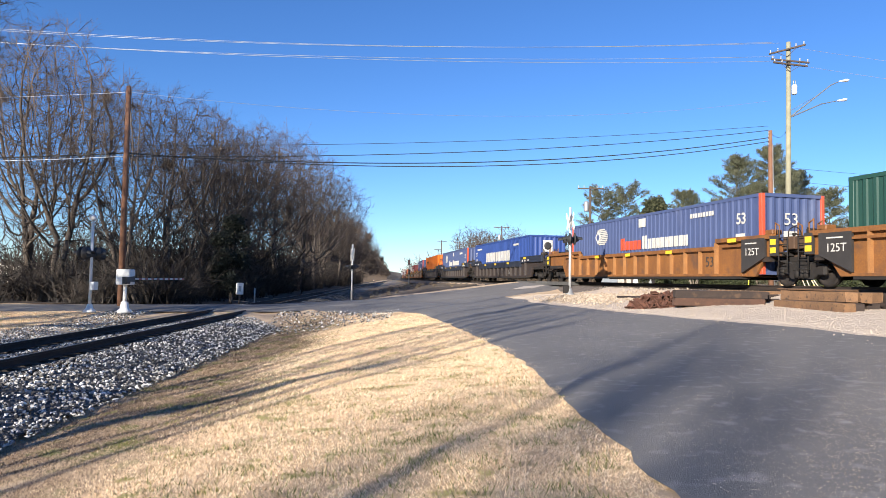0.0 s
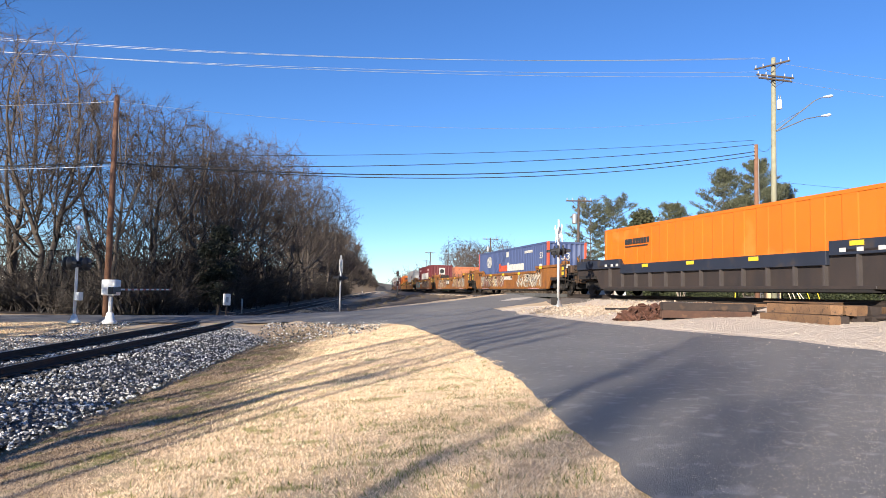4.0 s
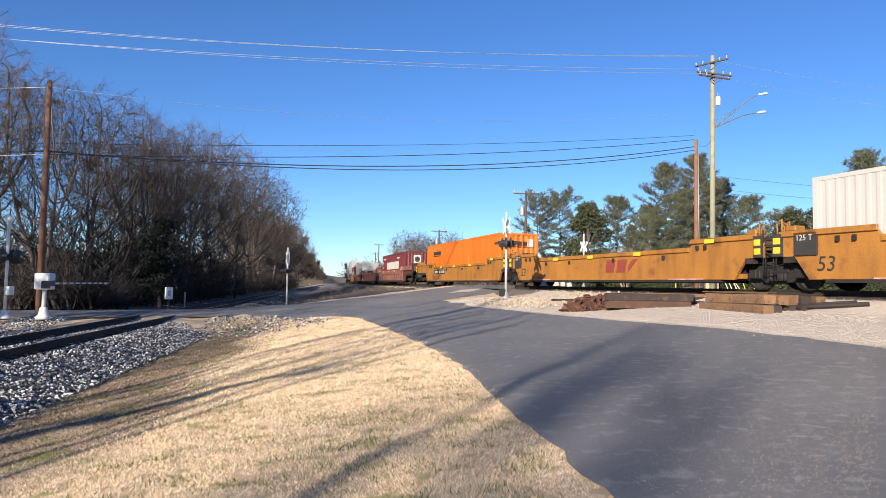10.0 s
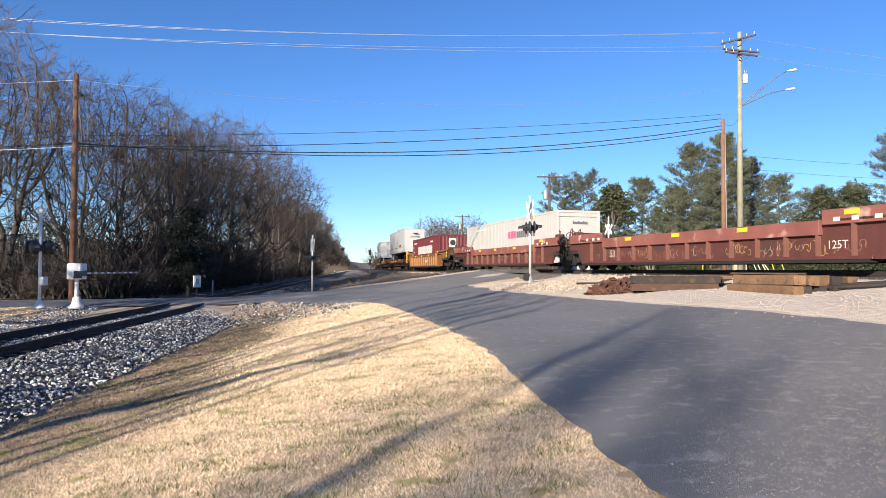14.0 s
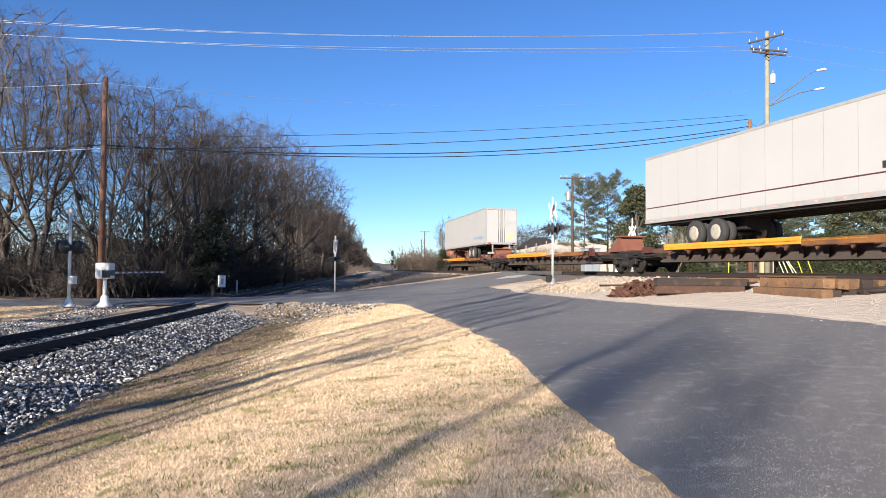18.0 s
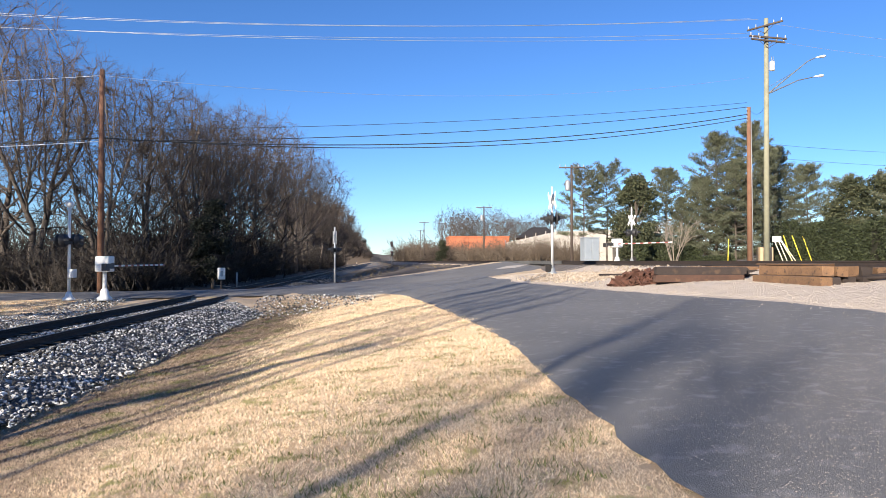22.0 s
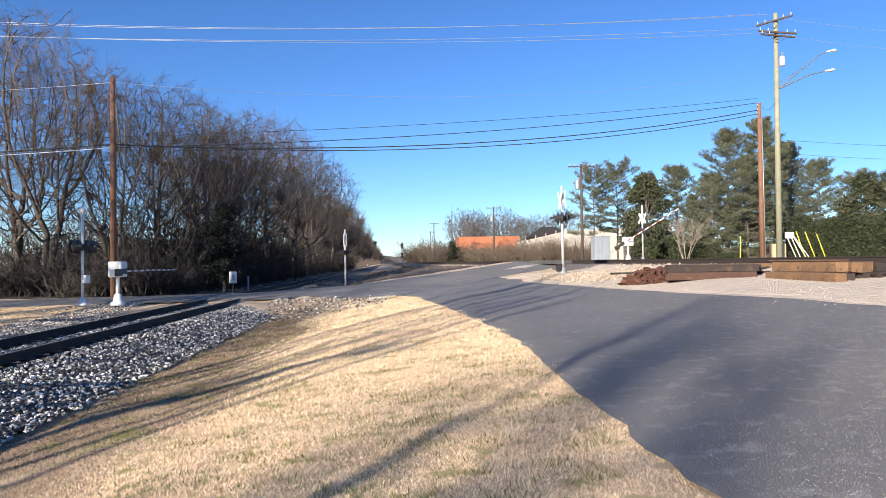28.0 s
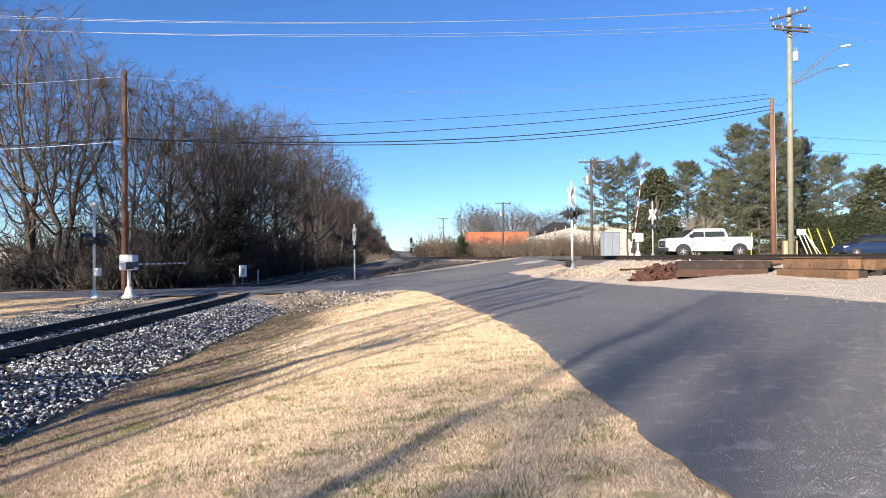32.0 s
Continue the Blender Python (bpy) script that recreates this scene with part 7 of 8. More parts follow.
def house(x, y, w, d, h, roof_h, wall, roof, label, name="house", turn=0, windows=3):
    z = float(height(x, y)[0])
    t = thing(name, label, "building", pose(x, y, z, 0, 0, turn))
    bm = bmesh.new()
    box(bm, -w / 2, w / 2, -d / 2, d / 2, -0.5, h)
    part("wall", bm, wall, t)
    bm = bmesh.new()
    if roof_h > 0:
        e = 0.5
        pts = [(-w / 2 - e, h), (w / 2 + e, h), (w / 2 - d / 3, h + roof_h), (-w / 2 + d / 3, h + roof_h)]
        a = [bm.verts.new(p) for p in ((-w / 2 - e, -d / 2 - e, h), (w / 2 + e, -d / 2 - e, h), (w / 2 + e, d / 2 + e, h), (-w / 2 - e, d / 2 + e, h), (-w / 2 + d / 3, 0, h + roof_h), (w / 2 - d / 3, 0, h + roof_h))]
        for q in ((0, 1, 5, 4), (2, 3, 4, 5), (1, 2, 5), (3, 0, 4), (3, 2, 1, 0)):
            bm.faces.new([a[i] for i in q])
    else:
        box(bm, -w / 2 - 0.15, w / 2 + 0.15, -d / 2 - 0.15, d / 2 + 0.15, h, h + 0.35, 0.03)
    part("roof", bm, roof, t)
    for k in range(windows):
        u = -w / 2 + w * (k + 0.5) / windows
        bm = bmesh.new()
        box(bm, u - 0.6, u + 0.6, -d / 2 - 0.03, -d / 2 + 0.02, 0.9, 2.2)
        win = part("window", bm, M_WPAINT, t)
        bm = bmesh.new()
        box(bm, u - 0.52, u + 0.52, -d / 2 - 0.045, -d / 2 - 0.02, 0.98, 2.12)
        part("pane", bm, mat("dark_window_glass", (0.03, 0.035, 0.04), (0.04, 0.045, 0.05), 2, 0.1), win)
    return t


M_ORANGE = mat("orange_brick_wall", (0.46, 0.155, 0.075), (0.36, 0.12, 0.06), 0.4, 0.85, 0.1)
house(0.051 * 165, 165, 14.5, 10, 6.0, 0, M_ORANGE, M_ORANGE, "long flat-roofed orange building beyond the brush", "warehouse", 4, 0)
mat("pale_siding", (0.66, 0.60, 0.52), (0.55, 0.50, 0.44), 1, 0.8)
# wall colour imitates the dark inside of an open shed
house(0.315 * 92, 92, 9, 8, 2.7, 1.6, mat("shaded_open_front", (0.17, 0.15, 0.13), (0.11, 0.10, 0.09), 1, 0.85), mat("green_shingles", (0.05, 0.11, 0.085), (0.04, 0.085, 0.065), 1, 0.8), "low house with a green hipped roof, its open front's shade painted on the walls", "house", 0, 4)
house(0.69 * 72, 76, 9, 8, 3.2, 2.0, MATS["pale_siding"], mat("grey_shingles", (0.16, 0.15, 0.15), (0.11, 0.105, 0.105), 1, 0.85), "low house with a grey shingle roof", "house", 0, 3)
house(-0.62 * 125, 125, 30, 12, 3.0, 0, mat("pale_concrete", (0.66, 0.62, 0.57), (0.55, 0.52, 0.48), 0.5, 0.85), MATS["pale_concrete"], "pale flat-roofed building glimpsed through the wood", "commercial_building", 0, 9)


house(0.146 * 140, 142, 9.0, 9, 5.2, 2.4, mat("dark_brick", (0.10, 0.06, 0.05), (0.07, 0.045, 0.04), 2, 0.9), mat("dark_shingles", (0.035, 0.03, 0.03), (0.025, 0.022, 0.022), 2, 0.9), "dark hip-roofed pavilion behind the ramp", "pavilion", 0, 0)


def ramp():
    """The pale sloping wall of a road that climbs behind the brush."""
    y0 = 118.0
    x0, x1 = 0.094 * y0, 0.225 * y0
    t = thing("retaining_wall", "pale concrete wall of a rising road with posts", "wall")
    bm = bmesh.new()
    n = 6
    lo = float(height(x0, y0)[0]) - 0.5
    prism(bm, [(x0, lo), (x1 + 12, lo), (x1 + 12, EYE + 5.9), (x1, EYE + 5.4), (0.17 * y0, EYE + 5.2), (x0, EYE + 3.2)], y0 - 0.4, y0 + 0.4)
    part("wall", bm, mat("pale_ramp_wall", (0.46, 0.42, 0.37), (0.34, 0.31, 0.275), 0.6, 0.9, 0.2), t)
    for k in range(n):
        u = k / (n - 1)
        x = x0 + (0.17 * y0 - x0) * u
        z = EYE + 3.2 + 2.0 * u
        bm = bmesh.new()
        box(bm, x - 0.08, x + 0.08, y0 - 0.1, y0 + 0.1, z - 0.1, z + 0.5, 0.02)
        part("post", bm, MATS["pale_ramp_wall"], t)


ramp()
for px, depth, k, sc in ((0.018, 185, 3, 0.9), (0.04, 180, 4, 0.8), (0.088, 185, 1, 0.85), (0.112, 190, 2, 0.75), (0.012, 195, 0, 0.9), (0.03, 200, 1, 1.0), (0.05, 190, 2, 0.8), (0.075, 205, 3, 1.15), (0.10, 200, 4, 0.8), (0.125, 210, 1, 0.95), (0.145, 200, 0, 0.8), (0.165, 195, 3, 1.1)):
    plant_bare(px * depth, depth, k, sc, px * 90, "bare spreading winter tree far behind")
plant(-0.001 * 105, 105, MAG_A, "evergreen_tree", "dark green shrub-like evergreen in the brush", "tree", 0.42, 1.0)


def far_signal():
    x, y = -0.069 * 120, 120.0
    x = main_line(92, -3.2)[0]
    y = main_line(92, -3.2)[1]
    z = float(height(x, y)[0])
    t = thing("track_signal", "black railway light signal far along the line", "railway signal", pose(x, y, z))
    bm = bmesh.new()
    rod(bm, (0, 0, 0), (0, 0, 4.6), 0.09, n=8)
    part("mast", bm, M_METAL, t)
    for h in (2.2, 3.9):
        bm = bmesh.new()
        box(bm, -0.22, 0.22, -0.2, 0.1, h - 0.45, h + 0.5, 0.07)
        hd = part("signal_head", bm, M_BPAINT, t)
        for k in range(2):
            bm = bmesh.new()
            lathe(bm, ((0.02, 0), (0.1, 0), (0.1, 0.05), (0.02, 0.06)), Matrix.Translation((0, -0.2, h - 0.2 + 0.45 * k)) @ Matrix.Rotation(math.pi / 2, 4, "X"), 10)
            part("lens", bm, MATS["dark_red_lens"], hd)


far_signal()


def small_post_box(x, y, label):
    z = float(height(x, y)[0])
    t = thing("signal_box", label, "signal box", pose(x, y, z, 0, 0, 25))
    bm = bmesh.new()
    rod(bm, (0, 0, -0.1), (0, 0, 1.0), 0.06, n=8)
    part("post", bm, M_POLE3, t)
    bm = bmesh.new()
    box(bm, -0.22, 0.22, -0.18, 0.18, 0.75, 1.5, 0.03)
    b = part("case", bm, M_WPAINT, t)
    bm = bmesh.new()
    box(bm, -0.08, 0.08, -0.195, -0.18, 0.95, 1.3)
    part("notice", bm, M_METAL, b)


small_post_box(-0.332 * 43, 43, "white equipment box on a dark post")
bm = bmesh.new()
rod(bm, (0, 0, -0.1), (0, 0, 1.05), 0.05, n=8)
tagged(part("marker_post", bm, M_METAL, None, m=pose(-0.309 * 44, 44, float(height(-0.309 * 44, 44)[0]))), "short grey marker post beside the wood", "post")
# ---- timbers, gravel things ----
M_OLDTIE = mat("old_brown_timber", (0.23, 0.125, 0.06), (0.115, 0.066, 0.038), 3, 0.9, 0.5, spots=(0.05, 0.033, 0.025), spot_scale=9.0, spot_at=0.57, rand=0.3)
M_DARKTIE = mat("dark_old_timber", (0.045, 0.031, 0.025), (0.025, 0.019, 0.017), 3, 0.9, 0.5, spots=(0.075, 0.046, 0.03), spot_scale=3.0, rand=0.25)


def timber(x, y, z, yaw, length, material, w=0.24, h=0.19, seed=0):
    bm = bmesh.new()
    vs = box(bm, -length / 2, length / 2, -w / 2, w / 2, 0, h, 0.014)
    r = random.Random(seed)
    for v in bm.verts:
        v.co += Vector((r.uniform(-0.03, 0.03), r.uniform(-0.012, 0.012), r.uniform(-0.012, 0.012)))
    o = part("timber", bm, material, None, m=pose(x, y, z, 0, 0, yaw))
    return tagged(o, "old squared railway timber, weathered brown", "timber", "stacked timbers")


def stacks():
    def put(px, depth, z, yaw, length, mat_, w=0.24, h=0.19, seed=0):
        timber(px * depth, depth, z, yaw, length, mat_, w, h, seed)
    def gz(px, depth):
        return float(height(px * depth, depth)[0]) + 0.05
    # the low dark stack: one long timber before two layers of others
    g = float(height(7.5, 19.6)[0]) + 0.03
    timber(7.58, 19.75, g, 0.5, 2.6, mat("reddish_timber", (0.10, 0.05, 0.032), (0.055, 0.031, 0.023), 4, 0.9, 0.5, spots=(0.15, 0.08, 0.045), spot_scale=7.0, spot_at=0.6), 0.26, 0.21, 1)
    timber(9.15, 20.75, g, 1, 2.5, M_DARKTIE, 0.26, 0.22, 9)
    timber(7.75, 20.1, g, 1, 2.6, M_DARKTIE, 0.26, 0.22, 2)
    timber(7.85, 20.45, g, 0, 2.6, M_DARKTIE, 0.26, 0.22, 3)
    timber(7.78, 20.12, g + 0.225, 1, 2.75, M_DARKTIE, 0.27, 0.22, 4)
    timber(8.0, 20.5, g + 0.225, -1, 2.75, M_DARKTIE, 0.27, 0.2, 5)
    timber(8.95, 21.3, g + 0.12, 2, 2.7, M_DARKTIE, 0.27, 0.22, 6)
    timber(8.8, 21.8, g + 0.12, 3, 2.6, M_DARKTIE, 0.27, 0.22, 7)
    timber(9.1, 21.5, g + 0.33, 2, 2.4, M_OLDTIE, 0.25, 0.12, 8)
    # the taller brown stack: long timbers slant towards the road, sawn ends beyond them
    g = float(height(9.2, 17.2)[0]) - 0.03
    for k, (x, y, z, yaw, mt, w, h) in enumerate((
            (8.95, 17.2, 0, -86, M_OLDTIE, 0.30, 0.26), (9.32, 17.4, 0, -86, M_DARKTIE, 0.28, 0.25), (10.08, 17.9, 0, -88, M_DARKTIE, 0.30, 0.25), (10.42, 17.95, 0.01, -86, M_DARKTIE, 0.29, 0.24), (10.9, 18.0, 0, -90, M_DARKTIE, 0.27, 0.25),
            (9.36, 17.75, 0.262, -84, M_OLDTIE, 0.32, 0.26), (9.78, 17.9, 0.258, -87, M_OLDTIE, 0.29, 0.25), (10.14, 18.05, 0.258, -85, M_OLDTIE, 0.28, 0.25), (10.55, 17.95, 0.258, -88, M_DARKTIE, 0.29, 0.24), (10.95, 18.1, 0.258, -89, M_OLDTIE, 0.27, 0.23),
            (9.45, 18.0, 0.525, -82, M_OLDTIE, 0.28, 0.05))):
        timber(x, y, g + z, yaw, 3.0 - 0.16 * (k % 3), mt, w, h, 40 + k)
    # loose rails lying on the verge
    for px0, d0, px1, d1 in ((0.235, 25.5, 0.31, 24.2), (0.58, 17.4, 0.72, 15.8), (0.59, 17.0, 0.74, 15.4)):
        bm = bmesh.new()
        a, b = Vector((px0 * d0, d0, gz(px0, d0) + 0.06)), Vector((px1 * d1, d1, gz(px1, d1) + 0.06))
        rod(bm, a, b, 0.055, n=6)
        tagged(part("loose_rail", bm, M_RUST_SHADE, None), "loose rusty rail lying on the gravel", "rail", "loose rails")


stacks()


def plate_heap():
    """Rusty tie plates and spikes in a heap."""
    r = random.Random(9)
    cx, cy = 0.302 * 21, 21.0
    t = thing("scrap_heap", "heap of rusty steel tie plates on the gravel", "scrap heap")
    M = mat("bright_rust", (0.125, 0.05, 0.03), (0.07, 0.032, 0.022), 6, 0.85, 0.3, rand=0.3)
    bm = bmesh.new()
    box(bm, -0.17, 0.17, -0.1, 0.1, -0.012, 0.012, 0.004)
    me = None
    for k in range(260):
        a, u = r.uniform(0, 6.283), math.sqrt(r.random())
        x, y = cx + 1.05 * u * math.cos(a), cy + 0.8 * u * math.sin(a)
        z = float(height(x, y)[0]) + 0.05 + (1 - u * u) * 0.36 * r.uniform(0.35, 1.0)
        m = pose(x, y, z, r.uniform(-60, 60), r.uniform(-60, 60), r.uniform(0, 360))
        if me is None:
            me = part("tie_plate", bm, M, t, m=m).data
        else:
            part("tie_plate", me, None, t, m=m)


plate_heap()


# ---- loose stones, grass ----
def stones(name, xy, size, material, label, lift, flat=0.75, zfun=None):
    """Broken stones, each a small uneven solid, as one mass."""
    r = np.random.RandomState(len(xy))
    base = np.array([(1, 0, 0), (-1, 0, 0), (0, 1, 0), (0, -1, 0), (0, 0, 1), (0, 0, -1)], float)
    tri = np.array([(0, 2, 4), (2, 1, 4), (1, 3, 4), (3, 0, 4), (2, 0, 5), (1, 2, 5), (3, 1, 5), (0, 3, 5)])
    n = len(xy)
    ax = r.normal(0, 1, (n, 3, 3))
    q, _ = np.linalg.qr(ax)
    s = size * r.uniform(0.55, 1.35, (n, 1))
    P = base[None] * r.uniform(0.6, 1.3, (n, 6, 1)) + r.normal(0, 0.16, (n, 6, 3))
    P = np.einsum("nij,nkj->nki", q, P) * s[:, :, None]
    P[:, :, 2] *= flat
    z = height(xy[:, 0], xy[:, 1]) if zfun is None else zfun(xy[:, 0], xy[:, 1])
    P += np.stack([xy[:, 0], xy[:, 1], z + lift], 1)[:, None, :]
    F = (np.arange(n)[:, None, None] * 6 + tri[None]).reshape(-1, 3)
    return tagged(new(name, raw(name, P.reshape(-1, 3).tolist(), F.tolist(), material)), label, "stones", kind="stuff")


def stone_fields():
    r = np.random.RandomState(3)
    M_A = island_mat("ballast_stones", (0.022, 0.021, 0.021), (0.16, 0.155, 0.15), (0.84, 0.82, 0.78), 0.8)
    n = 40000
    s = 26 * r.power(1.0, n) ** 1.25 - 8
    o = r.uniform(-5.0, 3.1, n)
    xy = np.stack([LEFT_P[0] + LEFT_D[0] * s + o * LEFT_D[1], LEFT_P[1] + LEFT_D[1] * s - o * LEFT_D[0]], 1)
    ds, _ = street(xy[:, 0], xy[:, 1])
    xy = xy[ds > 3.6]

    def bed(x, y):
        d = np.abs(d_left(x, y))
        return np.where(d > 3.1, height(x, y) - 0.035, np.interp(d, (0, 0.5, 0.68, 0.84, 1.1, 1.7, 2.9, 3.2), (RAIL_LEFT - 0.19, RAIL_LEFT - 0.2, RAIL_LEFT - 0.26, RAIL_LEFT - 0.26, RAIL_LEFT - 0.19, RAIL_LEFT - 0.21, -0.45, -0.47)))
    stones("ballast_stones", xy, 0.031, M_A, "grey and white crushed ballast stones", 0.01, 0.8, bed)
    # far bank of the ballast beyond the street, coarser
    n = 5000
    s = r.uniform(26, 75, n)
    o = r.uniform(0.9, 3.4, n)
    xy = np.stack([LEFT_P[0] + LEFT_D[0] * s + o * LEFT_D[1], LEFT_P[1] + LEFT_D[1] * s - o * LEFT_D[0]], 1)
    ds, _ = street(xy[:, 0], xy[:, 1])
    # a darker copy of the stones, with the wood's shade put into it
    stones("ballast_stones", xy[ds > 3.8], 0.06, island_mat("shaded_ballast_stones", (0.02, 0.02, 0.021), (0.07, 0.068, 0.066), (0.34, 0.33, 0.31), 0.85), "grey crushed ballast stones beyond the street, darkened for the wood's shade", 0.02, 0.8, bed)
    # stony ground where the ballast meets the street
    n = 1100
    xy = np.stack([r.uniform(-9.5, -2.6, n), 29.6 - 7.5 * r.power(1.6, n)[::-1] * r.uniform(0, 1, n)], 1)
    ds, _ = street(xy[:, 0], xy[:, 1])
    stones("ballast_stones", xy[(ds > 3.6) & (d_left(xy[:, 0], xy[:, 1]) > 2.5)], 0.04, M_A, "loose grey stones beside the street", 0.0, 0.8)
    # gravel verge
    M_B = island_mat("gravel_stones", (0.35, 0.29, 0.235), (0.43, 0.365, 0.30), (0.49, 0.425, 0.36), 0.85)
    y = r.uniform(9, 34, 26000)
    e = np.array([lane_edges(v)[1] for v in y])
    x = e - 0.3 + r.uniform(0, 1, len(y)) ** 1.2 * 7.0
    keep = (d_main(x, y) > 2.0)
    xy = np.stack([x, y], 1)[keep]
    stones("gravel_stones", xy, 0.012, M_B, "pale limestone gravel stones", 0.055, 0.8)
    # heaped coarser gravel by the signal
    M_T = island_mat("tan_stones", (0.26, 0.205, 0.15), (0.38, 0.30, 0.22), (0.50, 0.42, 0.33), 0.85)
    n = 2600
    xy = np.stack([r.normal(6.0, 1.2, n), r.normal(27.0, 1.7, n)], 1)
    keep = (d_main(xy[:, 0], xy[:, 1]) > 2.0) & (xy[:, 0] > np.array([lane_edges(v)[1] for v in xy[:, 1]]))
    xy = xy[keep]
    stones("gravel_stones", xy, 0.045, M_T, "coarser tan gravel stones near the signal", 0.07, 0.9)
    # crumbs on the asphalt
    y = 2.5 + 16 * r.power(0.5, 3200)
    e = np.array([lane_edges(v) for v in y])
    x = e[:, 0] + (e[:, 1] - e[:, 0]) * (0.12 + 0.88 * r.power(1.8, len(y)))
    stones("road_grit", np.stack([x, y], 1), 0.0055, M_B, "scattered pale grit and gravel on the asphalt", 0.03, 0.7)
    y = 3.0 + 7 * r.uniform(0, 1, 9000)
    x = (0.30 + 0.45 * r.power(1.4, len(y))) * y
    keep = x > np.array([lane_edges(v)[0] for v in y]) + 0.15
    stones("road_grit", np.stack([x, y], 1)[keep], 0.0042, M_B, "fine pale grit worn out of the asphalt", 0.022, 0.6)
    y = 5 + 24 * r.uniform(0, 1, 160)
    e = np.array([lane_edges(v) for v in y])
    stones("road_grit", np.stack([e[:, 1] - np.abs(r.normal(0, 0.5, len(y))), y], 1), 0.016, M_B, "pale gravel strewn along the road's edge", 0.03, 0.7)


stone_fields()


def scuffs():
    """Pale scrapes and tyre marks on the asphalt."""
    M = mat("pale_scrape", (0.30, 0.29, 0.28), (0.22, 0.21, 0.2), 3, 0.9)
    for px0, d0, px1, d1, bend, w in ((0.28, 13.2, 0.36, 10.8, 0.25, 0.03), (-0.02, 21.5, 0.045, 22.0, 0.02, 0.09), (0.20, 17.6, 0.26, 17.2, 0.03, 0.05), (0.10, 24.0, 0.15, 23.6, 0.02, 0.06), (0.47, 8.6, 0.52, 8.3, 0.04, 0.02), (0.24, 6.5, 0.30, 6.2, 0.03, 0.012), (0.05, 23.0, 0.09, 22.8, 0.02, 0.06)):
        verts, faces = [], []
        for k in range(13):
            u = k / 12
            d = d0 + (d1 - d0) * u + bend * math.sin(u * 3.14) * 2
            x = (px0 + (px1 - px0) * u) * d
            h = w * math.sin(0.3 + u * 2.6) * (0.7 + 0.3 * math.sin(k * 2.3))
            for s in (-1, 1):
                yy = d + s * h
                verts.append((x, yy, float(height(x, yy)[0]) + 0.026))
            if k:
                faces.append((2 * k - 2, 2 * k, 2 * k + 1, 2 * k - 1))
        tagged(new("road_scrape", raw("road_scrape", verts, faces, M)), "pale scrape on the dark asphalt", "road mark", kind="structure")


scuffs()


def ground_z(x, y):
    """The height of the ground sheet, as its half-metre grid has it."""
    gx, gy = np.arange(-30, 30.1, 0.5), np.arange(-10, 70.1, 0.5)
    X, Y = np.meshgrid(gx, gy)
    N = height(X.ravel(), Y.ravel()).reshape(X.shape) + np.array([[0.035 * noise.noise(Vector((a * 0.9, b * 0.9, 0))) for a in gx] for b in gy])
    ds, _ = street(X.ravel(), Y.ravel())
    N -= 0.04 + 0.10 * (1 - smooth(3.0, 3.6, np.abs(d_left(X, Y)))) * (ds.reshape(X.shape) > 3.5)
    u, v = np.clip((x + 30) / 0.5, 0, len(gx) - 1.01), np.clip((y + 10) / 0.5, 0, len(gy) - 1.01)
    i, j = u.astype(int), v.astype(int)
    u, v = u - i, v - j
    return N[j, i] * (1 - u) * (1 - v) + N[j, i + 1] * u * (1 - v) + N[j + 1, i] * (1 - u) * v + N[j + 1, i + 1] * u * v


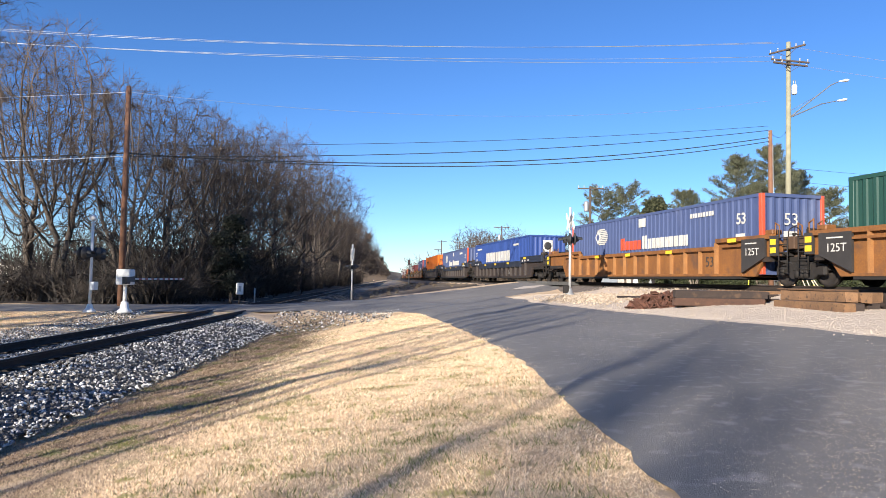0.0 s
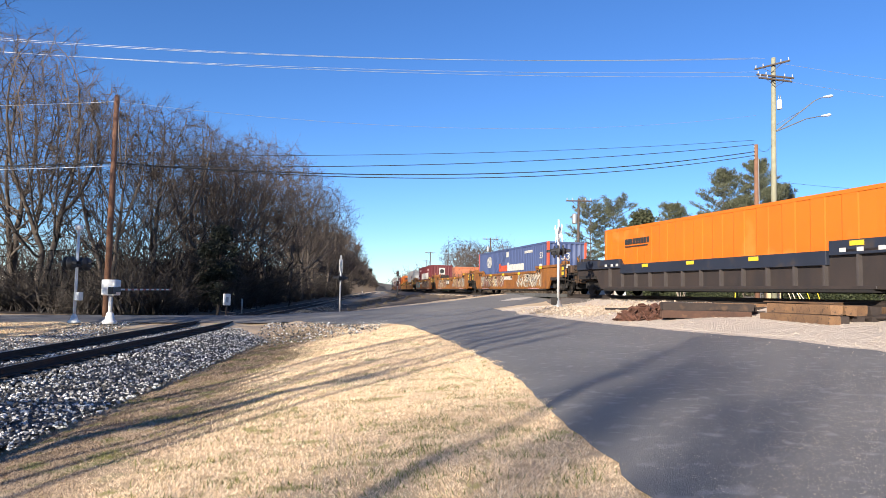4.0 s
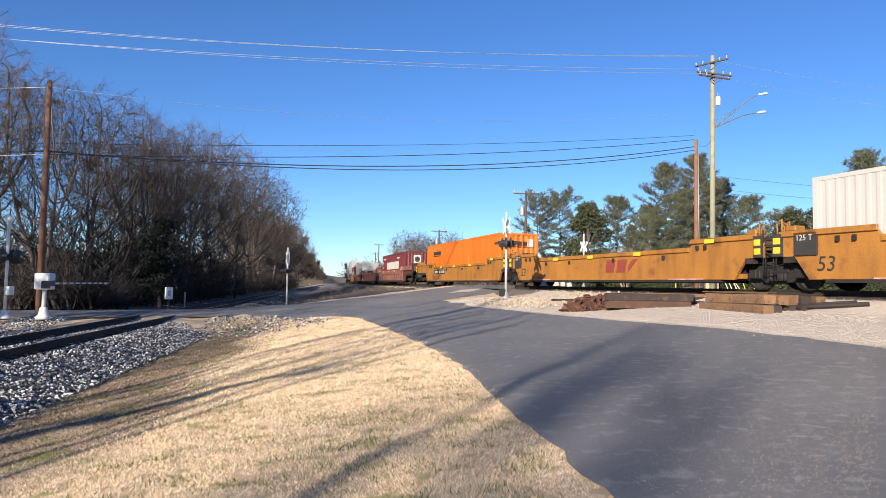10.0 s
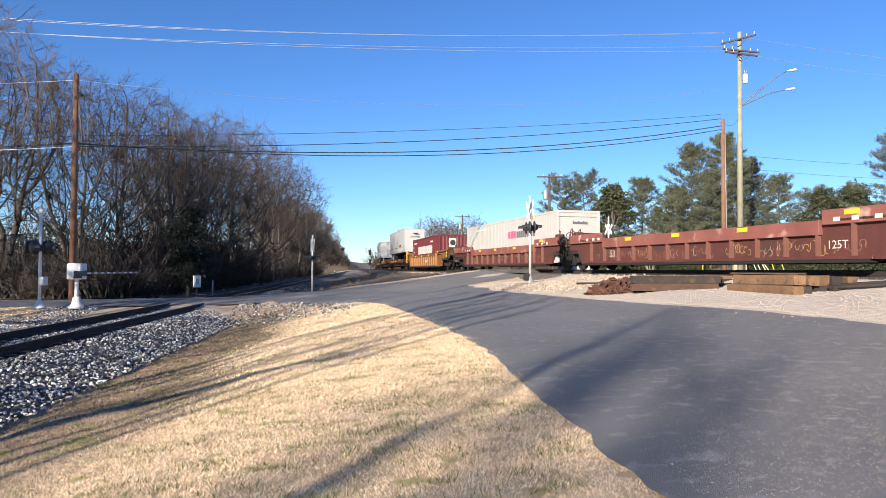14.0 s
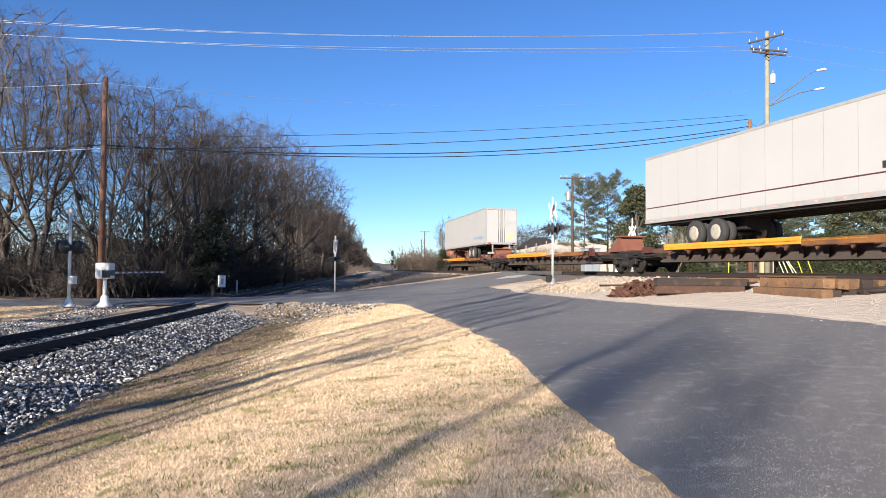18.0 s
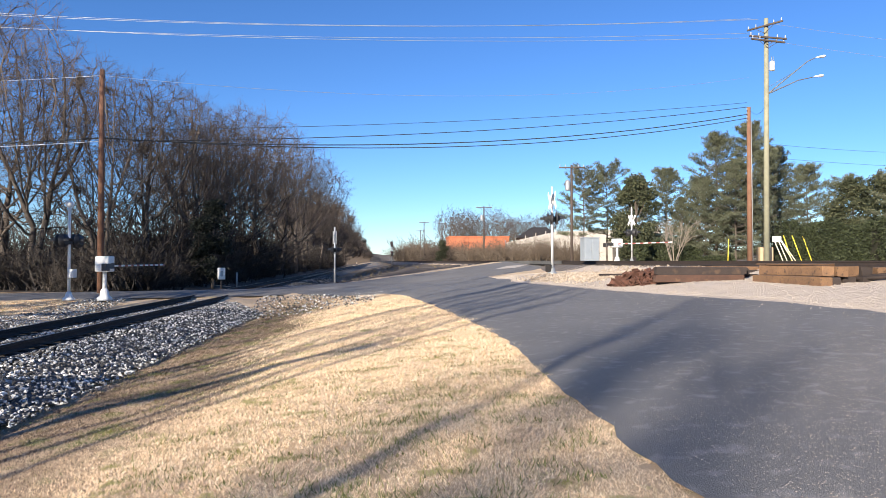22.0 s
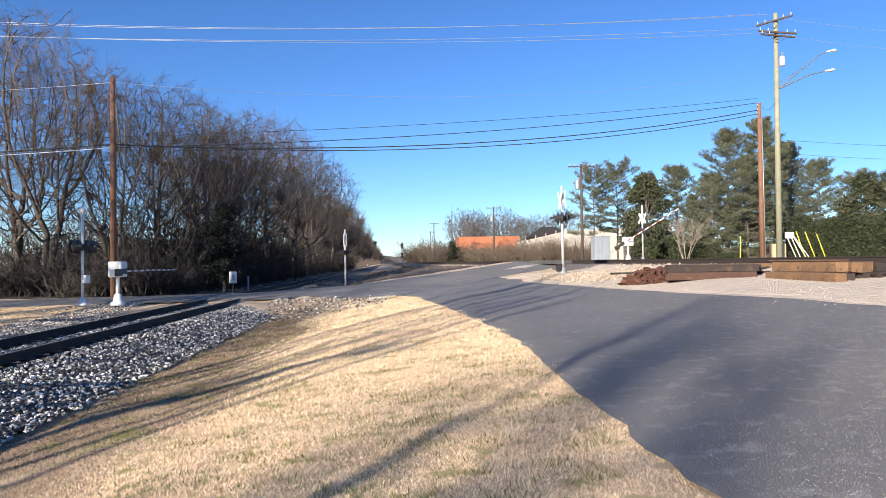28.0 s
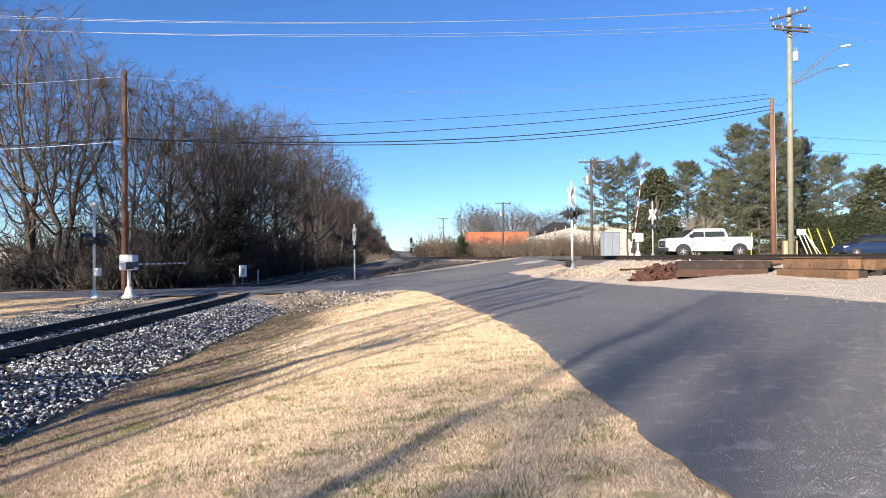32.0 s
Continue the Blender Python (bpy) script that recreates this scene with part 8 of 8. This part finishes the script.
def grass():
    r = np.random.RandomState(8)
    n = 1280000
    y = 1.8 + 27 * r.power(0.62, n)
    x = r.uniform(-1, 1, n) * (0.70 * y + 0.6)
    y[:130000], x[:130000] = r.uniform(-9, 4, 130000), r.uniform(-8, 3.5, 130000)
    left = np.interp(y, [q[0] for q in LANE], [q[1] for q in LANE])
    dl = d_left(x, y)
    ds, _ = street(x, y)
    ragged = 0.10 * np.sin(y * 9.1) + 0.07 * np.sin(y * 23.7 + 1)
    clump = np.sin(x * 2.1 + np.sin(y * 1.7)) + np.sin(y * 2.6 + np.sin(x * 3.1))
    thin = np.where((dl > 2) & (dl < 4.9), np.clip((dl - 2.5) / 0.9, 0.2, 1), 1.0)
    keep = ((dl > 2.6 + 0.3 * np.sin(x * 3 + y)) | (dl < -5.0 + 0.3 * np.sin(x * 4))) & (x < left + ragged + 0.05) & (ds > 3.9) & (r.uniform(0, 1, n) < thin)
    x, y, clump = x[keep], y[keep], clump[keep]
    n = len(x)
    z = ground_z(x, y) - 0.003
    size = np.clip(0.021 + 0.0018 * np.abs(y), 0.021, 0.055) * r.uniform(0.6, 1.5, n) * (1 + 0.12 * clump)
    wid = np.clip(0.0018 + 0.00052 * np.abs(y), 0.0024, 0.012)
    a = r.uniform(0, 6.283, n)
    lean = r.uniform(0.8, 2.9, n)
    h = 1 / np.sqrt(1 + lean * lean)
    p = np.stack([x, y, z], 1)
    side = np.stack([-np.sin(a + r.normal(0, 0.6, n)), np.cos(a), np.zeros(n)], 1) * wid[:, None]
    tip = p + np.stack([np.cos(a) * lean * h * size, np.sin(a) * lean * h * size, h * size * 1.1], 1)
    v = np.stack([p - side, p + side, tip], 1).reshape(-1, 3)
    M = island_mat("straw_blades", (0.48, 0.335, 0.2), (0.94, 0.715, 0.465), (1.0, 0.86, 0.62), 0.8, (((0.78, 0.58, 0.40), 0.5, 0.5, 0.2), ((0.50, 0.36, 0.22), 5.0, 0.57, 0.08), ((0.27, 0.27, 0.07), 3.2, 0.6, 0.06)))
    # brown ditch grass, with the shade that lies there put into the colours
    M2 = island_mat("shaded_ditch_blades", (0.11, 0.075, 0.05), (0.25, 0.18, 0.12), (0.46, 0.34, 0.235), 0.8, (((0.13, 0.095, 0.066), 1.6, 0.5, 0.1), ((0.13, 0.15, 0.04), 2.2, 0.53, 0.1)))
    dl = d_left(x, y)
    low = (dl > 0) & (dl < 5.3 + 0.35 * np.sin(y * 0.8) + r.normal(0, 0.35, n))
    V = v.reshape(-1, 3, 3)
    for sel, mt, label in ((~low, M, "short mown straw-coloured dormant grass"), (low, M2, "brown and green winter grass in the ditch, darkened for its shade")):
        q = V[sel].reshape(-1, 3)
        tagged(new("grass_blades", raw("grass_blades", q.tolist(), np.arange(len(q)).reshape(-1, 3).tolist(), mt)), label, "grass", kind="stuff")
    # sparse green tufts
    c = []
    for _ in range(420):
        yy = r.uniform(3.0, 13)
        xx = r.uniform(-0.5, 0.22) * yy
        if d_left(xx, yy) > 3 and xx < lane_edges(yy)[0] - 0.1:
            for _ in range(22):
                c.append((xx + r.normal(0, 0.12), yy + r.normal(0, 0.06)))
    c = np.array(c)
    m = len(c)
    zz = ground_z(c[:, 0], c[:, 1])
    p = np.stack([c[:, 0], c[:, 1], zz], 1)
    a = r.uniform(0, 6.283, m)
    d = np.stack([np.cos(a) * 0.045, np.sin(a) * 0.045, r.uniform(0.025, 0.055, m)], 1)
    sd = np.stack([-np.sin(a), np.cos(a), 0 * a], 1) * 0.006
    v = np.stack([p - sd, p + sd, p + d], 1).reshape(-1, 3)
    f = np.arange(3 * m).reshape(-1, 3)
    tagged(new("green_tufts", raw("green_tufts", v.tolist(), f.tolist(), leaf_mat("green_grass", (0.10, 0.11, 0.03), (0.19, 0.19, 0.05), (0.30, 0.28, 0.09)))), "sparse green weeds in the dormant grass", "grass", kind="stuff")


grass()


# ---- vehicles on the far street ----
M_CARWHITE = mat("white_car_paint", (0.54, 0.54, 0.54), (0.51, 0.51, 0.51), 1, 0.25)
M_GLASS = mat("tinted_glass", (0.02, 0.024, 0.028), (0.03, 0.035, 0.04), 1, 0.06)
M_TYRE = mat("tyre_rubber", (0.025, 0.025, 0.026), (0.04, 0.04, 0.04), 8, 0.85, 0.3)
M_CHROME = mat("dull_chrome", (0.6, 0.6, 0.6), (0.5, 0.5, 0.5), 3, 0.25, metal=1.0)
M_PLASTIC = mat("black_plastic", (0.03, 0.03, 0.032), (0.022, 0.022, 0.024), 4, 0.55)
M_LAMP = mat("clear_lamp", (0.7, 0.72, 0.74), (0.55, 0.56, 0.58), 5, 0.12)
WHEELS = []


def hull(bm, sections):
    """A body skinned over cross sections: rows of (x, half width, z of belt, z of bottom, top width)."""
    rings = []
    for x, hw, zb, zt, tw in sections:
        mid = zb + (zt - zb) * 0.55
        rings.append([bm.verts.new(p) for p in ((x, -hw * 0.94, zb), (x, -hw, mid - 0.12), (x, -hw, mid + 0.1), (x, -tw, zt - 0.03), (x, -tw * 0.9, zt), (x, tw * 0.9, zt), (x, tw, zt - 0.03), (x, hw, mid + 0.1), (x, hw, mid - 0.12), (x, hw * 0.94, zb))])
    n = len(rings[0])
    for a, b in zip(rings, rings[1:]):
        for k in range(n):
            bm.faces.new((a[k], a[(k + 1) % n], b[(k + 1) % n], b[k])).smooth = False
    bm.faces.new(rings[0])
    bm.faces.new(rings[-1][::-1])


def car_wheel(parent, x, y, r, name="wheel"):
    e = new(name)
    e.parent = parent
    e.matrix_basis = Matrix.Translation((x, y, r))
    bm = bmesh.new()
    turn = Matrix.Rotation(math.pi / 2, 4, "X")
    lathe(bm, ((r * 0.62, -0.11), (r * 0.93, -0.13), (r, -0.09), (r, 0.09), (r * 0.93, 0.13), (r * 0.62, 0.11)), turn, 22)
    part("tyre", bm, M_TYRE, e)
    bm = bmesh.new()
    lathe(bm, ((0.05, -0.09), (r * 0.5, -0.07), (r * 0.63, -0.11), (r * 0.63, 0.11), (r * 0.5, 0.07), (0.05, 0.09)), turn, 18)
    for k in range(6):
        a = k * math.pi / 3
        rod(bm, (0, -0.1 if y < 0 else 0.1, 0), (r * 0.58 * math.cos(a), -0.1 if y < 0 else 0.1, r * 0.58 * math.sin(a)), 0.03, n=5)
    part("rim", bm, mat("grey_alloy", (0.50, 0.49, 0.48), (0.38, 0.37, 0.36), 5, 0.4, metal=0.3), e)
    WHEELS.append((e, r))
    return e


def panel(name, pts, y0, y1, material, parent):
    bm = bmesh.new()
    prism(bm, pts, y0, y1)
    return part(name, bm, material, parent)


def pickup():
    """A four-door pickup; its front points along -x."""
    t = thing("pickup_truck", "white four-door pickup truck driving along the street", "pickup truck")
    bm = bmesh.new()
    hull(bm, [(-2.88, 0.88, 0.5, 1.22, 0.86), (-2.72, 0.97, 0.42, 1.30, 0.94), (-1.9, 1.0, 0.40, 1.33, 0.96), (-1.5, 1.0, 0.38, 1.31, 0.97), (1.15, 1.0, 0.38, 1.32, 0.97), (1.2, 1.0, 0.42, 1.36, 0.99), (2.75, 1.0, 0.48, 1.36, 0.985), (2.86, 0.97, 0.55, 1.34, 0.95)])
    part("body", bm, M_CARWHITE, t)
    bm = bmesh.new()
    hull(bm, [(-1.75, 0.915, 1.2, 1.30, 0.90), (-0.98, 0.905, 1.2, 1.86, 0.78), (-0.6, 0.90, 1.2, 1.94, 0.76), (0.95, 0.90, 1.2, 1.94, 0.76), (1.10, 0.90, 1.2, 1.90, 0.76), (1.22, 0.92, 1.2, 1.36, 0.88)])
    part("cab", bm, M_CARWHITE, t)
    for sy in (-1, 1):
        for pts in (((-1.40, 1.36), (-1.04, 1.70), (-0.40, 1.72), (-0.36, 1.36)), ((-0.28, 1.36), (-0.32, 1.72), (0.90, 1.72), (0.98, 1.68), (1.02, 1.38))):
            bm = bmesh.new()
            a = [bm.verts.new((x, sy * 0.922, z)) for x, z in pts]
            b = [bm.verts.new((x, sy * 0.87, z)) for x, z in pts]
            n = len(pts)
            bm.faces.new(a)
            bm.faces.new(b[::-1])
            for i in range(n):
                bm.faces.new((a[i], b[i], b[(i + 1) % n], a[(i + 1) % n]))
            part("side_window", bm, M_GLASS, t)
        for x in (-0.6, 0.85):
            bm = bmesh.new()
            box(bm, x + 0.02, x + 0.16, sy * 1.005 - 0.02, sy * 1.005 + 0.02, 1.08, 1.12, 0.005)
            part("door_handle", bm, M_CHROME, t)
        for x in (-1.5, -0.35, 1.1):
            bm = bmesh.new()
            box(bm, x - 0.006, x + 0.006, sy * 0.998 - 0.006, sy * 0.998 + 0.006, 0.5, 1.2)
            part("door_seam", bm, M_PLASTIC, t)
        bm = bmesh.new()
        box(bm, -1.40, -1.20, sy * 1.14 - 0.1, sy * 1.14 + 0.1, 1.36, 1.56, 0.03)
        part("side_mirror", bm, M_PLASTIC, t)
        for x in (-1.78, 1.98):
            bm = bmesh.new()
            n = 14
            ring = [(x + 0.52 * math.cos(math.pi * k / n), 0.40 + 0.52 * math.sin(math.pi * k / n)) for k in range(n + 1)]
            prism(bm, ring, min(sy * 0.8, sy * 1.012), max(sy * 0.8, sy * 1.012))
            part("wheel_arch", bm, M_PLASTIC, t)
            car_wheel(t, x, sy * 0.90, 0.40)
        bm = bmesh.new()
        box(bm, -2.86, -2.5, sy * 0.78 - 0.16, sy * 0.78 + 0.165, 0.92, 1.08, 0.03)
        part("headlamp", bm, M_LAMP, t)
        bm = bmesh.new()
        box(bm, 2.78, 2.88, sy * 0.86 - 0.08, sy * 0.86 + 0.08, 0.9, 1.24, 0.02)
        part("tail_lamp", bm, mat("red_lamp_glass", (0.4, 0.02, 0.02), (0.3, 0.02, 0.02), 5, 0.3), t)
        bm = bmesh.new()
        box(bm, -1.2, 1.4, sy * 0.98 - 0.06, sy * 0.98 + 0.06, 0.34, 0.42, 0.02)
        part("running_board", bm, M_PLASTIC, t)
    bm = bmesh.new()
    a = [bm.verts.new(p) for p in ((-1.70, -0.82, 1.335), (-1.70, 0.82, 1.335), (-1.0, 0.70, 1.845), (-1.0, -0.70, 1.845))]
    b = [bm.verts.new(v.co + Vector((-0.03, 0, 0.035))) for v in a]
    bm.faces.new(b)
    bm.faces.new(a[::-1])
    for i in range(4):
        bm.faces.new((a[i], a[(i + 1) % 4], b[(i + 1) % 4], b[i]))
    part("windscreen", bm, M_GLASS, t)
    bm = bmesh.new()
    box(bm, -2.93, -2.7, -0.66, 0.66, 0.72, 1.14, 0.04)
    g = part("grille", bm, M_PLASTIC, t)
    bm = bmesh.new()
    box(bm, -2.945, -2.93, -0.14, 0.14, 0.86, 0.96)
    part("badge", bm, M_CHROME, g)
    bm = bmesh.new()
    box(bm, -3.0, -2.7, -0.95, 0.95, 0.40, 0.68, 0.06)
    part("front_bumper", bm, M_PLASTIC, t)
    bm = bmesh.new()
    box(bm, 2.8, 2.98, -0.95, 0.95, 0.50, 0.70, 0.03)
    part("rear_bumper", bm, M_CHROME, t)
    return t


def saloon():
    t = thing("car", "dark blue hatchback car on the street", "car")
    M = mat("dark_blue_car_paint", (0.02, 0.035, 0.085), (0.016, 0.03, 0.07), 1, 0.2)
    bm = bmesh.new()
    hull(bm, [(-2.15, 0.70, 0.38, 0.70, 0.6), (-2.0, 0.84, 0.28, 0.80, 0.72), (-1.0, 0.90, 0.25, 0.95, 0.80), (1.3, 0.90, 0.25, 1.0, 0.82), (1.95, 0.85, 0.3, 0.98, 0.75), (2.08, 0.76, 0.4, 0.85, 0.66)])
    part("body", bm, M, t)
    bm = bmesh.new()
    hull(bm, [(-1.15, 0.80, 0.88, 0.93, 0.76), (-0.35, 0.76, 0.88, 1.42, 0.58), (0.9, 0.76, 0.88, 1.46, 0.6), (1.95, 0.72, 0.88, 0.96, 0.64)])
    part("cabin", bm, M_GLASS, t)
    bm = bmesh.new()
    box(bm, -0.4, 1.1, -0.57, 0.57, 1.43, 1.48, 0.02)
    part("roof", bm, M, t)
    for sy in (-1, 1):
        for x in (-1.35, 1.3):
            car_wheel(t, x, sy * 0.80, 0.31)
        bm = bmesh.new()
        box(bm, -2.1, -1.75, sy * 0.68 - 0.13, sy * 0.68 + 0.13, 0.62, 0.76, 0.03)
        part("headlamp", bm, M_LAMP, t)
    return t


PICKUP, SALOON = pickup(), saloon()
STREET_Y = 46.2
# the pickup's middle at each time; its nose leads by 2.9 m
DRIVE = ((0.0, 153.49), (27.0, 38.99), (28.0, 34.52), (29.0, 30.17), (29.5, 28.17), (30.0, 26.18), (30.5, 24.06), (31.0, 21.83), (31.5, 19.32), (32.0, 16.65))


def street_z(x, y):
    return float(height(x, y)[0]) + 0.045


def motions():
    rows_t = sorted([float(k) for k in range(33)] + [20.5])
    for ob, s0, dz in TRAIN:
        rows = []
        for t in rows_t:
            x, y, th = main_line(s0 - V * t + float(np.interp(t, (20.5, 21.0), (0.0, 0.85))))
            rows.append((t, Matrix.Translation((x, y, RAIL_MAIN + dz)) @ Matrix.Rotation(math.atan2(-math.cos(th), -math.sin(th)), 4, "Z")))
        walk(ob, rows)
    for car, lead, y in ((PICKUP, 0.0, STREET_Y), (SALOON, 11.2, STREET_Y + 0.2)):
        walk(car, [(t, Matrix.Translation((x + lead, y, street_z(x + lead, y)))) for t, x in DRIVE])
    fine = [(0.0, DRIVE[1][1])] + [(27.0 + k * 0.1, float(np.interp(27.0 + k * 0.1, [q[0] for q in DRIVE], [q[1] for q in DRIVE]))) for k in range(51)]
    for e, r in WHEELS:
        at = e.matrix_basis.translation.copy()
        walk(e, [(t, Matrix.Translation(at) @ Matrix.Rotation((x - 39.0) / r, 4, "Y")) for t, x in fine])
    rest = GATE_ARM.matrix_basis.copy()
    walk(GATE_ARM, [(t, rest @ Matrix.Rotation(-radians(a), 4, "Y")) for t, a in ((0.0, 0.0), (26.3, 0.0), (26.9, 5.0), (27.5, 14.0), (28.0, 21.0), (29.5, 42.0), (30.5, 59.0), (31.2, 70.0), (32.0, 79.0))])


motions()
